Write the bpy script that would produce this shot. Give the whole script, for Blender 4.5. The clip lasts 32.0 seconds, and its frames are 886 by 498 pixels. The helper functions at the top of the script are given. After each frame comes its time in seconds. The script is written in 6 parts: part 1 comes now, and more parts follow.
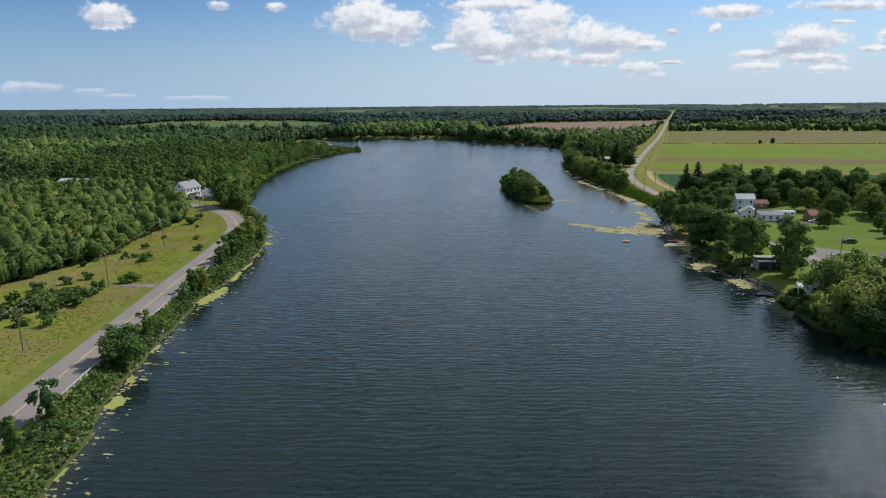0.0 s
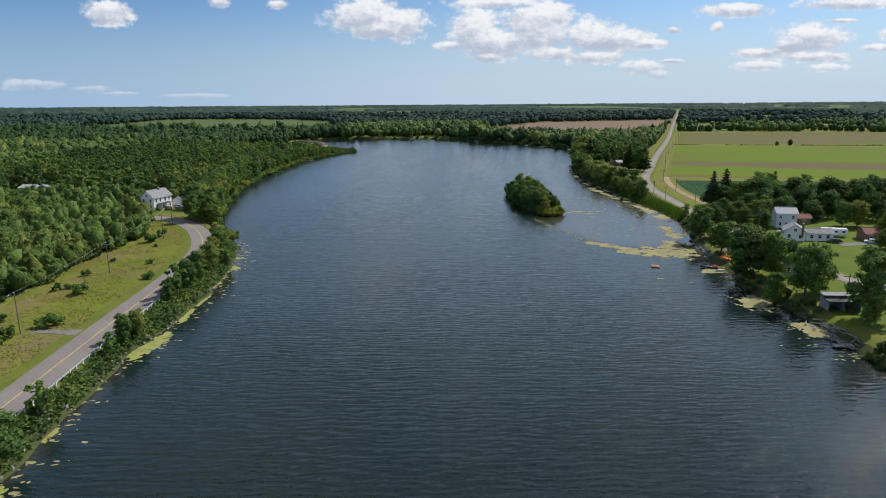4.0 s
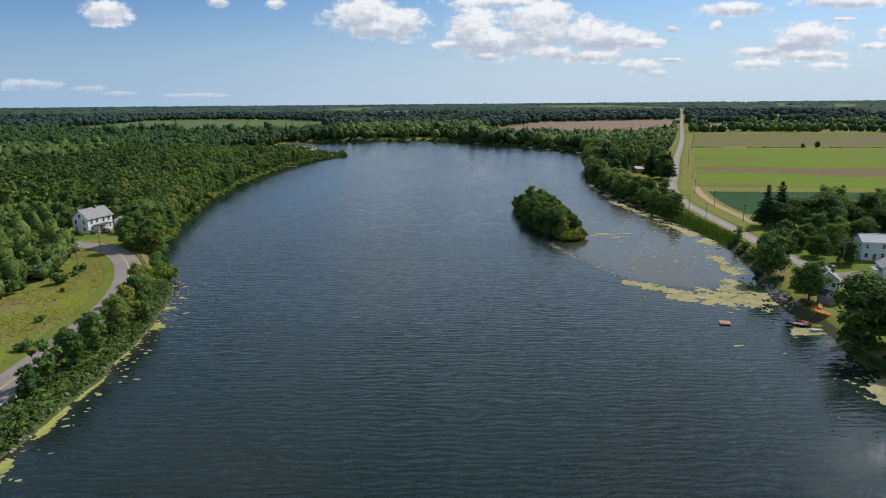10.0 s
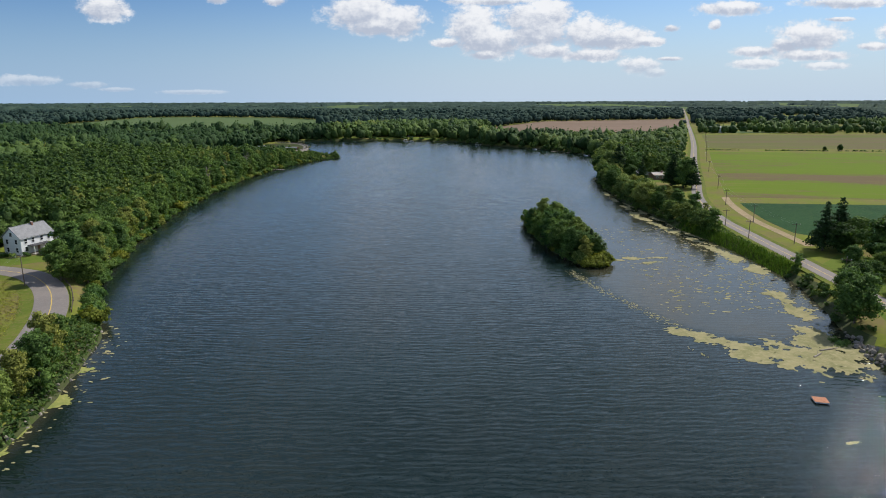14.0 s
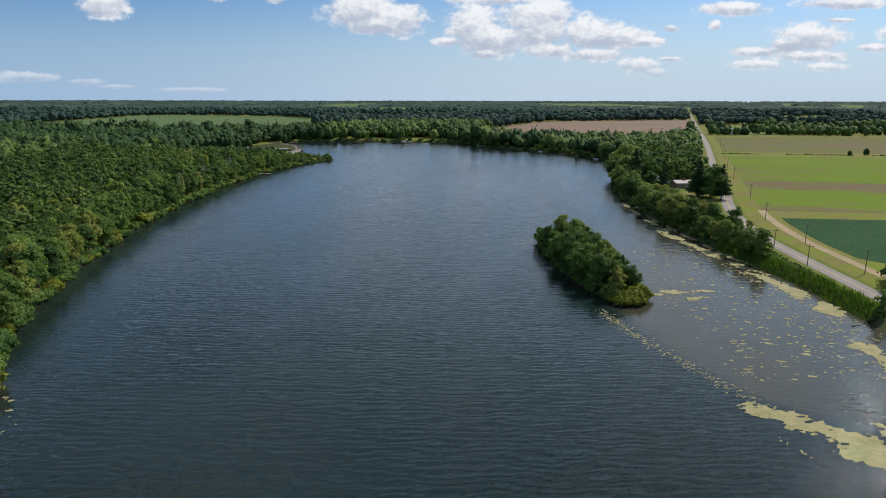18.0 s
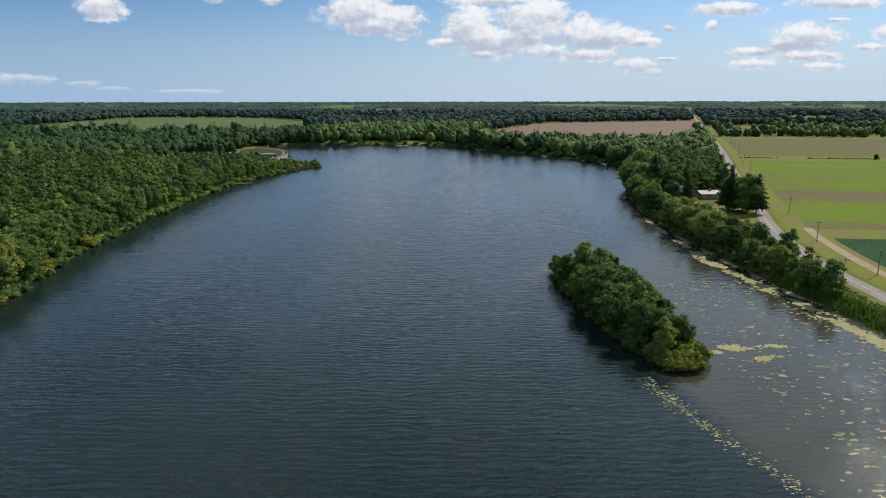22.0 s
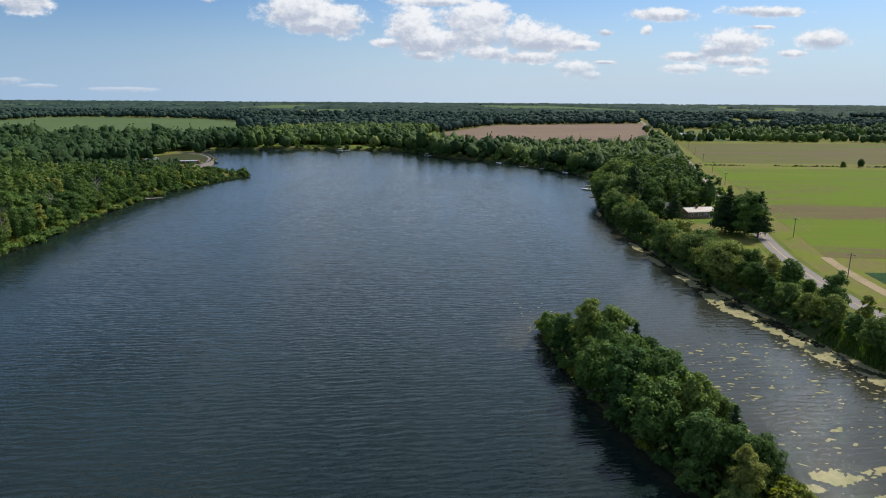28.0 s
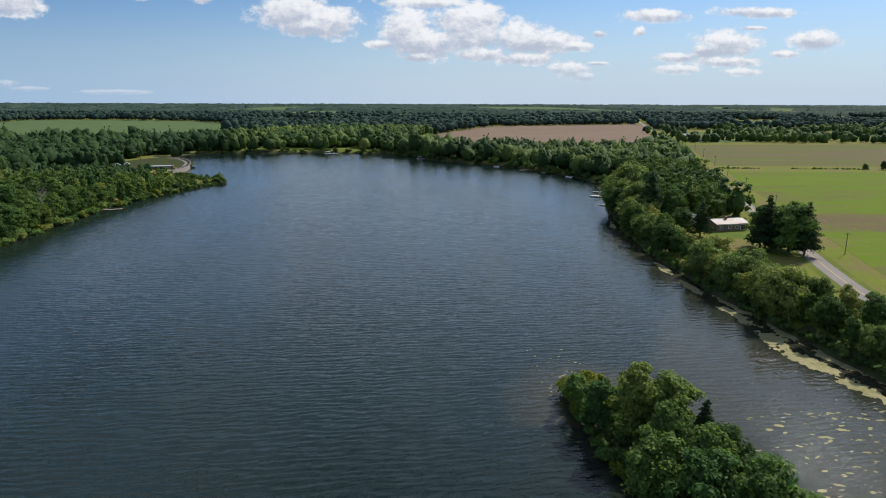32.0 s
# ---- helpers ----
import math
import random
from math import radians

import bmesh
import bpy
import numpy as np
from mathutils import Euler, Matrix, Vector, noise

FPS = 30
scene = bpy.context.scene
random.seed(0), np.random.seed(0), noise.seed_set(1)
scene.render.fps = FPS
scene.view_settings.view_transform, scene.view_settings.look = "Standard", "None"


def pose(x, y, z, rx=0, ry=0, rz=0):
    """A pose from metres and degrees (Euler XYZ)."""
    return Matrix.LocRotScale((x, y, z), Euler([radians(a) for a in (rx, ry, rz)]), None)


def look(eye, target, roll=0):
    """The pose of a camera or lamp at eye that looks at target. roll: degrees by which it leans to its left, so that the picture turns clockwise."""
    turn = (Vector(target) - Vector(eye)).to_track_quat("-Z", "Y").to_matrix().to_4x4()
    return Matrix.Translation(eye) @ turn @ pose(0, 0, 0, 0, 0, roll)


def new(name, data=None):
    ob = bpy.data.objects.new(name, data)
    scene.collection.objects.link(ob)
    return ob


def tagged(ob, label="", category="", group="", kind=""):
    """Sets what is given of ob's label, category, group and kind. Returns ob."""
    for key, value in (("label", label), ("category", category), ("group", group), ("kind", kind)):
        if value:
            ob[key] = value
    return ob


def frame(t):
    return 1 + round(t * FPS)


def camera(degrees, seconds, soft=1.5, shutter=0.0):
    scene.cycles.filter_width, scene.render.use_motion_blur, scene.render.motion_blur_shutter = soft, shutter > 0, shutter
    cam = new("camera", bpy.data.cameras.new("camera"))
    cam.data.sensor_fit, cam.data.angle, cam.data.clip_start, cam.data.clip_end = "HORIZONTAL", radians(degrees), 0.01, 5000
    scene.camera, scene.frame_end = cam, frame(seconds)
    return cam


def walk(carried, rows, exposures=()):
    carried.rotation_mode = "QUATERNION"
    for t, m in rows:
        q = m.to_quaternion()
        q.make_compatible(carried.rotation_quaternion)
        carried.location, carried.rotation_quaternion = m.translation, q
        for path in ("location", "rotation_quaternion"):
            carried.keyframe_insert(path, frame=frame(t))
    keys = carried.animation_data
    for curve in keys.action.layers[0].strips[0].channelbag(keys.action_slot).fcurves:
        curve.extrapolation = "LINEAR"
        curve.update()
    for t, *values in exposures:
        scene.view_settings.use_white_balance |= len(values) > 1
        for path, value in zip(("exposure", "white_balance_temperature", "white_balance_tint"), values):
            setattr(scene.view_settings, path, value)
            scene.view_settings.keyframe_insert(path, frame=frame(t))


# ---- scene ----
cam = camera(69.6, 32.0, soft=1.0)
PATH = [
    (0, (2.97, -1.14, 49.71), (2.970, 18.337, 45.211), -0.50),
    (0.5, (2.88, 3.85, 49.84), (2.831, 23.330, 45.321), 0.20),
    (1, (3.25, 8.28, 49.95), (3.225, 27.766, 45.431), -0.20),
    (1.5, (3.57, 12.58, 50.11), (3.540, 32.058, 45.578), -0.20),
    (2, (3.99, 16.78, 50.18), (3.916, 36.259, 45.636), 0.10),
    (2.5, (4.29, 21.03, 50.27), (4.195, 40.502, 45.708), 0.20),
    (3, (4.20, 25.46, 50.30), (4.174, 44.941, 45.760), -0.50),
    (3.5, (4.17, 29.73, 50.29), (4.141, 49.210, 45.744), -0.40),
    (5.5, (4.62, 47.06, 50.45), (4.590, 66.539, 45.889), -0.40),
    (6, (4.88, 51.32, 50.41), (4.905, 70.793, 45.845), -1.10),
    (6.5, (4.96, 55.40, 50.42), (4.955, 74.870, 45.852), -0.80),
    (7, (4.73, 59.95, 50.47), (4.754, 79.424, 45.899), -0.80),
    (7.5, (4.85, 64.18, 50.46), (4.840, 83.648, 45.881), -0.60),
    (8, (5.11, 68.44, 50.35), (5.032, 87.905, 45.774), 0.10),
    (8.5, (4.99, 72.91, 50.19), (4.961, 92.379, 45.625), -0.30),
    (9, (4.96, 77.42, 50.09), (4.972, 96.886, 45.535), -0.60),
    (9.5, (5.17, 81.95, 50.06), (5.160, 101.417, 45.487), -0.60),
    (10, (5.21, 86.30, 50.16), (5.205, 105.765, 45.592), -0.50),
    (10.5, (5.10, 90.84, 50.23), (5.085, 110.308, 45.649), -0.20),
    (11, (5.16, 95.74, 50.28), (5.146, 115.211, 45.703), -0.30),
    (11.5, (5.07, 100.47, 50.30), (5.077, 119.935, 45.700), -0.40),
    (12, (5.03, 105.19, 50.34), (5.044, 124.645, 45.740), -0.30),
    (12.5, (5.10, 110.08, 50.35), (5.124, 129.542, 45.740), -0.40),
    (13, (4.97, 114.80, 50.35), (5.006, 134.256, 45.728), -0.40),
    (13.5, (4.90, 119.45, 50.42), (4.920, 138.900, 45.791), -0.00),
    (14, (4.80, 124.29, 50.53), (4.859, 143.750, 45.895), -0.20),
    (14.5, (4.81, 128.98, 50.51), (4.881, 148.434, 45.856), -0.20),
    (16.5, (4.11, 146.55, 50.37), (4.266, 166.010, 45.725), -0.70),
    (17, (4.03, 151.24, 50.44), (4.135, 170.690, 45.777), 0.00),
    (17.5, (4.15, 155.87, 50.44), (4.246, 175.321, 45.770), 0.00),
    (18, (4.38, 160.65, 50.48), (4.470, 180.099, 45.815), 0.10),
    (18.5, (4.64, 165.46, 50.62), (4.731, 184.910, 45.954), 0.20),
    (19, (4.88, 170.15, 50.59), (4.932, 189.602, 45.939), 0.20),
    (19.5, (4.80, 174.75, 50.69), (4.880, 194.195, 46.023), 0.40),
    (20, (4.69, 179.53, 50.77), (4.815, 198.985, 46.114), 0.10),
    (20.5, (4.73, 184.43, 50.75), (4.839, 203.880, 46.095), 0.30),
    (21, (4.73, 189.39, 50.67), (4.896, 208.840, 46.026), -0.20),
    (21.5, (4.85, 194.21, 50.61), (5.010, 213.660, 45.970), -0.10),
    (22, (5.00, 199.18, 50.66), (5.156, 218.629, 46.020), -0.10),
    (22.5, (4.99, 204.16, 50.64), (5.151, 223.616, 46.000), -0.10),
    (23, (5.14, 208.84, 50.70), (5.295, 228.303, 46.059), -0.10),
    (23.5, (5.14, 213.28, 50.68), (5.280, 232.731, 46.026), 0.10),
    (24, (5.18, 217.90, 50.88), (5.331, 237.349, 46.228), 0.10),
    (24.5, (4.99, 221.89, 50.96), (5.205, 241.336, 46.325), -0.50),
    (25, (4.63, 225.07, 50.86), (4.860, 244.520, 46.213), -0.20),
    (25.5, (4.07, 228.55, 50.94), (4.341, 248.004, 46.291), 0.10),
    (27.5, (4.08, 244.77, 50.99), (5.679, 264.155, 46.364), 0.70),
    (28, (4.15, 248.97, 50.99), (6.015, 268.340, 46.374), 0.40),
    (28.5, (4.35, 253.08, 50.93), (6.350, 272.442, 46.305), 0.40),
    (29, (4.62, 257.50, 50.82), (6.645, 276.864, 46.206), 0.50),
    (29.5, (5.09, 262.22, 50.56), (7.134, 281.584, 45.954), 0.40),
    (30, (5.54, 266.68, 50.24), (7.605, 286.033, 45.641), 0.40),
    (30.5, (6.08, 271.13, 49.98), (8.105, 290.486, 45.395), 0.60),
    (31, (6.54, 275.32, 49.70), (8.596, 294.680, 45.124), 0.30),
    (31.5, (7.02, 279.25, 49.46), (9.059, 298.618, 44.889), 0.50),
    (32, (7.69, 283.23, 49.38), (9.721, 302.599, 44.809), 0.20),
]
walk(cam, [(t, look(eye, target, roll)) for t, eye, target, roll in PATH])

# ---- daylight ----
SUN_AZ, SUN_EL = radians(51), radians(45)      # azimuth measured from +y towards +x
TO_SUN = Vector((math.sin(SUN_AZ) * math.cos(SUN_EL), math.cos(SUN_AZ) * math.cos(SUN_EL), math.sin(SUN_EL)))
sun_data = bpy.data.lights.new("sun", "SUN")
sun_data.energy, sun_data.angle, sun_data.color = 5.0, radians(0.53), (1.0, 0.95, 0.87)
sun = new("sun", sun_data)
sun.matrix_world = look(TO_SUN * 300, (0, 0, 0))
scene.view_settings.exposure = 0.0


class Nodes:
    """Short way to write a node tree."""

    def __init__(self, tree):
        self.tree = tree
        tree.nodes.clear()

    def add(self, kind, values=(), **attrs):
        n = self.tree.nodes.new(kind)
        for key, value in attrs.items():
            setattr(n, key, value)
        for key, value in dict(values).items():
            self.put(n.inputs[key], value)
        return n

    def put(self, socket, value):
        if isinstance(value, bpy.types.NodeSocket):
            self.tree.links.new(value, socket)
        else:
            socket.default_value = value

    def math(self, op, a, b=0.0, c=0.0, clamp=False):
        return self.add("ShaderNodeMath", {0: a, 1: b, 2: c}, operation=op, use_clamp=clamp).outputs[0]

    def vec(self, op, a, b=(0, 0, 0)):
        n = self.add("ShaderNodeVectorMath", {0: a, 1: b}, operation=op)
        return n.outputs["Value"] if op == "LENGTH" else n.outputs["Vector"]

    def ramp(self, value, lo, hi):
        n = self.add("ShaderNodeMapRange", {0: value, 1: lo, 2: hi}, interpolation_type="SMOOTHSTEP")
        return n.outputs[0]

    def mix(self, f, a, b, blend="MIX"):
        n = self.add("ShaderNodeMix", {0: f}, data_type="RGBA", blend_type=blend)
        self.put(n.inputs[6], a if not isinstance(a, tuple) else (*a[:3], 1))
        self.put(n.inputs[7], b if not isinstance(b, tuple) else (*b[:3], 1))
        return n.outputs[2]

    def noise(self, vector, scale, detail=3.0, rough=0.55, distortion=0.0):
        return self.add("ShaderNodeTexNoise", {"Vector": vector, "Scale": scale, "Detail": detail, "Roughness": rough,
                                               "Distortion": distortion}).outputs[0]


def build_world():
    world = bpy.data.worlds.new("sky")
    scene.world = world
    world.use_nodes = True
    n = Nodes(world.node_tree)
    sky = n.add("ShaderNodeTexSky", sky_type="NISHITA", sun_disc=False, sun_elevation=SUN_EL, sun_rotation=SUN_AZ,
                air_density=1.0, dust_density=0.6, ozone_density=1.6, altitude=200)
    way = n.add("ShaderNodeTexCoord").outputs["Generated"]
    sep = n.add("ShaderNodeSeparateXYZ", {0: way})
    ahead = n.math("MAXIMUM", sep.outputs[1], 0.02)
    u = n.math("DIVIDE", sep.outputs[0], ahead)
    v = n.math("DIVIDE", sep.outputs[2], ahead)
    at = n.add("ShaderNodeCombineXYZ", {0: u, 1: v, 2: 0.0}).outputs[0]
    # cumulus groups: centre and half size, in thousandths, as tangents from the heading
    banks = [(-498, 130, 33, 16), (-118, 124, 47, 25), (-61, 110, 35, 20), (-98, 100, 34, 10), (48, 102, 32, 34), (82, 80, 39, 19),
             (125, 114, 35, 22), (163, 118, 32, 21), (65, 61, 20, 6), (9, 79, 22, 6), (143, 91, 51, 18), (225, 92, 44, 23),
             (268, 85, 42, 15), (312, 80, 24, 6), (160, 67, 37, 9), (229, 61, 44, 8), (75, 139, 67, 7), (302, 46, 29, 11)]
    shreds = [(326, 35, 17, 6), (344, 55, 17, 3), (345, 99, 11, 5), (410, 103, 8, 6), (435, 127, 47, 9), (553, 86, 47, 19), (518, 75, 24, 11),
              (475, 66, 32, 7), (560, 60, 51, 7), (477, 47, 32, 6), (584, 44, 31, 5), (601, 134, 59, 7), (651, 72, 22, 5), (596, 111, 22, 3),
              (704, 94, 38, 14), (-330, 142, 15, 6), (-243, 139, 13, 6), (-628, 27, 41, 7), (-534, 20, 26, 5), (-492, 13, 26, 3), (-376, 9, 43, 3)]
    warp = n.noise(n.vec("MULTIPLY", at, (1, 1.4, 1)), 22.0, 5.0, 0.6)
    fine = n.noise(n.vec("MULTIPLY", at, (1, 1.4, 1)), 62.0, 6.0, 0.68)
    body, lit = None, None
    for x, y, rx, ry in banks + shreds:
        off = n.vec("MULTIPLY", n.vec("SUBTRACT", at, (x / 1000, y / 1000, 0)), (1000 / rx, 1000 / ry, 0))
        s = n.math("SUBTRACT", 1.0, n.vec("LENGTH", off))
        h = n.add("ShaderNodeSeparateXYZ", {0: off}).outputs[1]
        w = n.math("MULTIPLY", n.math("ADD", s, 0.35, clamp=True), h)
        body = s if body is None else n.math("SMOOTH_MAX", body, s, 0.12)
        lit = w if lit is None else n.math("ADD", lit, w)
    edge = n.math("ADD", n.math("MAXIMUM", body, -1.2), n.math("MULTIPLY_ADD", warp, 1.7, -0.72))
    edge = n.math("ADD", edge, n.math("MULTIPLY_ADD", fine, 1.35, -0.44))
    # scattered fair-weather clouds over the rest of the sky
    over = n.noise(n.vec("MULTIPLY", way, (1, 1, 2.4)), 6.5, 6.0, 0.6)
    high = n.math("MULTIPLY", n.ramp(over, 0.47, 0.62), n.ramp(sep.outputs[2], 0.165, 0.24))
    front = n.math("GREATER_THAN", sep.outputs[1], 0.05)
    thin = n.math("MULTIPLY_ADD", n.ramp(v, 0.02, 0.06), 0.65, 0.35)
    dens = n.math("MULTIPLY", n.math("MULTIPLY", n.ramp(edge, -0.05, 0.6), front), thin)
    dens = n.math("MAXIMUM", dens, n.math("MULTIPLY", high, 0.9))
    up = n.ramp(n.math("ADD", lit, n.math("MULTIPLY_ADD", fine, 1.9, n.math("MULTIPLY_ADD", warp, 1.2, -1.62))), -0.7, 0.5)
    cloud = n.mix(up, (5.4, 6.0, 7.3), (10.3, 10.4, 10.7))
    blue = n.mix(1.0, sky.outputs[0], (0.72, 0.93, 1.2), "MULTIPLY")
    low = n.ramp(sep.outputs[2], 0.17, -0.02)
    blue = n.mix(n.math("MULTIPLY", low, 0.95), blue, (5.9, 7.3, 9.0))
    upper = n.math("MULTIPLY", n.ramp(sep.outputs[2], 0.15, 0.27), n.ramp(sep.outputs[2], 0.75, 0.35))
    blue = n.mix(n.math("MULTIPLY", upper, 0.8), blue, (7.4, 9.9, 13.2))
    # deeper blue away from the sun
    blue = n.mix(1.0, blue, n.mix(n.ramp(sep.outputs[0], -0.65, 0.2), (0.66, 0.78, 0.90), (1.0, 1.0, 1.0)), "MULTIPLY")
    over_left = n.math("MULTIPLY", n.ramp(sep.outputs[0], 0.0, -0.5), n.ramp(sep.outputs[2], 0.15, 0.32))
    blue = n.mix(over_left, blue, n.mix(1.0, blue, (0.52, 0.62, 0.70), "MULTIPLY"))
    col = n.mix(n.math("MULTIPLY", dens, 0.95), blue, cloud)
    n.add("ShaderNodeOutputWorld", {0: n.add("ShaderNodeBackground", {0: col, 1: 0.088}).outputs[0]})


build_world()


# ---- materials ----
def material(name, colours, scale=1.0, rough=0.8, metal=0.0, bump=0.0, bump_scale=None, spec=0.3, stretch=(1, 1, 1), coords="Object",
             fine=None, island=False):
    """Two or three colours mixed by noise at two scales, with relief."""
    m = bpy.data.materials.new(name)
    m.use_nodes = True
    n = Nodes(m.node_tree)
    p = n.add("ShaderNodeNewGeometry").outputs["Position"] if coords == "World" else n.add("ShaderNodeTexCoord").outputs["Object"]
    p = n.vec("MULTIPLY", p, stretch)
    big = n.ramp(n.noise(p, scale, 4.0, 0.6), 0.35, 0.65)
    small = n.noise(p, (fine or scale * 7), 3.0, 0.6)
    c = n.mix(big, colours[0], colours[1])
    c = n.mix(n.ramp(small, 0.45, 0.8), c, colours[-1])
    if island:
        r = n.add("ShaderNodeNewGeometry").outputs["Random Per Island"]
        c = n.mix(1.0, c, n.mix(r, (0.78, 0.78, 0.78), (1.18, 1.18, 1.18)), "MULTIPLY")
    b = n.add("ShaderNodeBsdfPrincipled", {"Base Color": c, "Roughness": rough, "Metallic": metal, "Specular IOR Level": spec})
    if bump:
        h = n.noise(p, bump_scale or scale * 9, 4.0, 0.6)
        n.put(b.inputs["Normal"], n.add("ShaderNodeBump", {"Height": h, "Strength": 0.6, "Distance": bump}).outputs[0])
    n.add("ShaderNodeOutputMaterial", {0: b.outputs[0]})
    return m


def foliage(name, dark, light, warm, joined=False):
    """Leaves: the tree's own shade, and a little change from clump to clump."""
    m = bpy.data.materials.new(name)
    m.use_nodes = True
    n = Nodes(m.node_tree)
    if joined:
        shade = n.add("ShaderNodeAttribute", attribute_name="tint").outputs["Fac"]
    else:
        shade = n.add("ShaderNodeObjectInfo").outputs["Random"]
    r = n.add("ShaderNodeNewGeometry").outputs["Random Per Island"]
    c = n.mix(shade, dark, light)
    c = n.mix(n.ramp(shade, 0.8, 1.0), c, warm)
    c = n.mix(1.0, c, n.mix(r, (0.8, 0.82, 0.78), (1.2, 1.18, 1.1)), "MULTIPLY") if joined else n.mix(1.0, c, n.mix(r, (0.7, 0.72, 0.66), (1.32, 1.28, 1.18)), "MULTIPLY")
    p = n.add("ShaderNodeNewGeometry").outputs["Position"]
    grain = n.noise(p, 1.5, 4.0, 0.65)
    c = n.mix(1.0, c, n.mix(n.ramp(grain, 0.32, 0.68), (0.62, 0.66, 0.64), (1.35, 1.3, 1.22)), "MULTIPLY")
    bump = n.add("ShaderNodeBump", {"Height": grain, "Strength": 0.8, "Distance": 0.7}).outputs[0]
    b = n.add("ShaderNodeBsdfPrincipled", {"Base Color": c, "Roughness": 0.7, "Specular IOR Level": 0.12, "Normal": bump})
    t = n.add("ShaderNodeBsdfTranslucent", {0: n.mix(1.0, c, (1.1, 1.2, 0.5), "MULTIPLY")})
    s = n.add("ShaderNodeMixShader", {0: 0.32, 1: b.outputs[0], 2: t.outputs[0]})
    n.add("ShaderNodeOutputMaterial", {0: s.outputs[0]})
    return m


def water_material():
    """Dark lake water: wind ripples as slopes, silt where it is shallow, calm in the lee."""
    m = bpy.data.materials.new("lake_water")
    m.use_nodes = True
    n = Nodes(m.node_tree)
    p = n.add("ShaderNodeNewGeometry").outputs["Position"]
    silt = n.add("ShaderNodeAttribute", attribute_name="silt").outputs["Fac"]
    lee = n.add("ShaderNodeAttribute", attribute_name="lee").outputs["Fac"]
    cloudy = n.noise(p, 0.06, 4.0, 0.6)
    silt = n.math("MULTIPLY", silt, n.math("MULTIPLY_ADD", cloudy, 1.1, 0.45), clamp=True)
    c = n.mix(n.ramp(n.noise(p, 0.02, 2.0), 0.4, 0.7), (0.0075, 0.0155, 0.0135), (0.0085, 0.018, 0.0175))
    c = n.mix(silt, c, (0.056, 0.050, 0.030))
    turn = n.add("ShaderNodeMapping", {"Vector": p, "Rotation": (0, 0, radians(6))}).outputs[0]

    def slopes(stretch, scale, detail):
        t = n.add("ShaderNodeTexNoise", {"Vector": n.vec("MULTIPLY", turn, stretch), "Scale": scale, "Detail": detail, "Roughness": 0.5, "Distortion": 0.0})
        q = n.add("ShaderNodeSeparateColor", {0: t.outputs["Color"]})
        return [n.math("SUBTRACT", q.outputs[k], 0.5) for k in (0, 1)]

    def crests(angle, scale, bend):
        """Long wavelets side by side, bent and broken."""
        q = n.add("ShaderNodeMapping", {"Vector": p, "Rotation": (0, 0, radians(angle)), "Scale": (0.4, 1, 1)}).outputs[0]
        t = n.add("ShaderNodeTexWave", {"Vector": q, "Scale": scale, "Distortion": bend, "Detail": 2.0, "Detail Scale": 1.4, "Detail Roughness": 0.55},
                  wave_type="BANDS", bands_direction="Y")
        return n.math("SUBTRACT", t.outputs["Fac"], 0.5)

    swell = n.math("MULTIPLY_ADD", crests(5, 0.20, 9.0), 0.10, n.math("MULTIPLY", crests(-13, 0.31, 11.0), 0.08))
    ripple, chop = slopes((0.4, 1, 1), 3.6, 1.0), slopes((0.7, 1, 1), 8.0, 1.0)
    gust = n.ramp(n.noise(n.vec("MULTIPLY", turn, (1.0, 0.22, 1)), 0.028, 4.0), 0.3, 0.7)
    force = n.math("MULTIPLY", n.math("MULTIPLY_ADD", gust, 0.5, 0.7), n.math("MULTIPLY_ADD", lee, -0.6, 1.0))
    # few steep wavelet faces, which catch the sun
    steep = n.ramp(n.noise(n.vec("MULTIPLY", turn, (0.6, 1, 1)), 4.2, 2.0, 0.6), 0.585, 0.79)

    sx = n.math("MULTIPLY", n.math("MULTIPLY_ADD", ripple[0], 0.44, n.math("MULTIPLY", chop[0], 0.34)), force)
    sy = n.math("MULTIPLY", n.math("MULTIPLY_ADD", ripple[1], 0.15, n.math("MULTIPLY_ADD", chop[1], 0.10, swell)), force)
    face = n.math("MULTIPLY", steep, n.math("MULTIPLY_ADD", lee, 0.10, -0.50))
    down = n.math("MULTIPLY_ADD", force, -0.045, face)
    way = n.add("ShaderNodeCombineXYZ", {0: sx, 1: n.math("ADD", down, sy), 2: 1.0}).outputs[0]
    b = n.add("ShaderNodeBsdfPrincipled", {"Base Color": c, "Roughness": 0.07, "IOR": 1.34, "Specular IOR Level": 0.5,
                                           "Normal": n.vec("NORMALIZE", way)})
    n.add("ShaderNodeOutputMaterial", {0: b.outputs[0]})
    return m


M_GROUND = material("meadow_grass", [(0.13, 0.158, 0.024), (0.155, 0.128, 0.055), (0.165, 0.185, 0.022)], 0.055, 0.95, bump=0.06, bump_scale=1.2, coords="World", fine=0.6, spec=0.04)
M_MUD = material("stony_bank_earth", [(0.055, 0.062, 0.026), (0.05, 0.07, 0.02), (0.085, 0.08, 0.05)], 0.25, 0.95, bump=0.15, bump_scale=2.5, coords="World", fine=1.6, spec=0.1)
M_LAWN = material("mown_lawn", [(0.105, 0.145, 0.024), (0.08, 0.122, 0.020), (0.13, 0.145, 0.036)], 0.06, 0.95, bump=0.05, bump_scale=4, coords="World", fine=1.5, spec=0.04)
M_VERGE = material("road_verge_grass", [(0.12, 0.14, 0.026), (0.085, 0.118, 0.02), (0.16, 0.135, 0.055)], 0.16, 0.95, bump=0.08, bump_scale=3, coords="World", fine=1.4, spec=0.04)


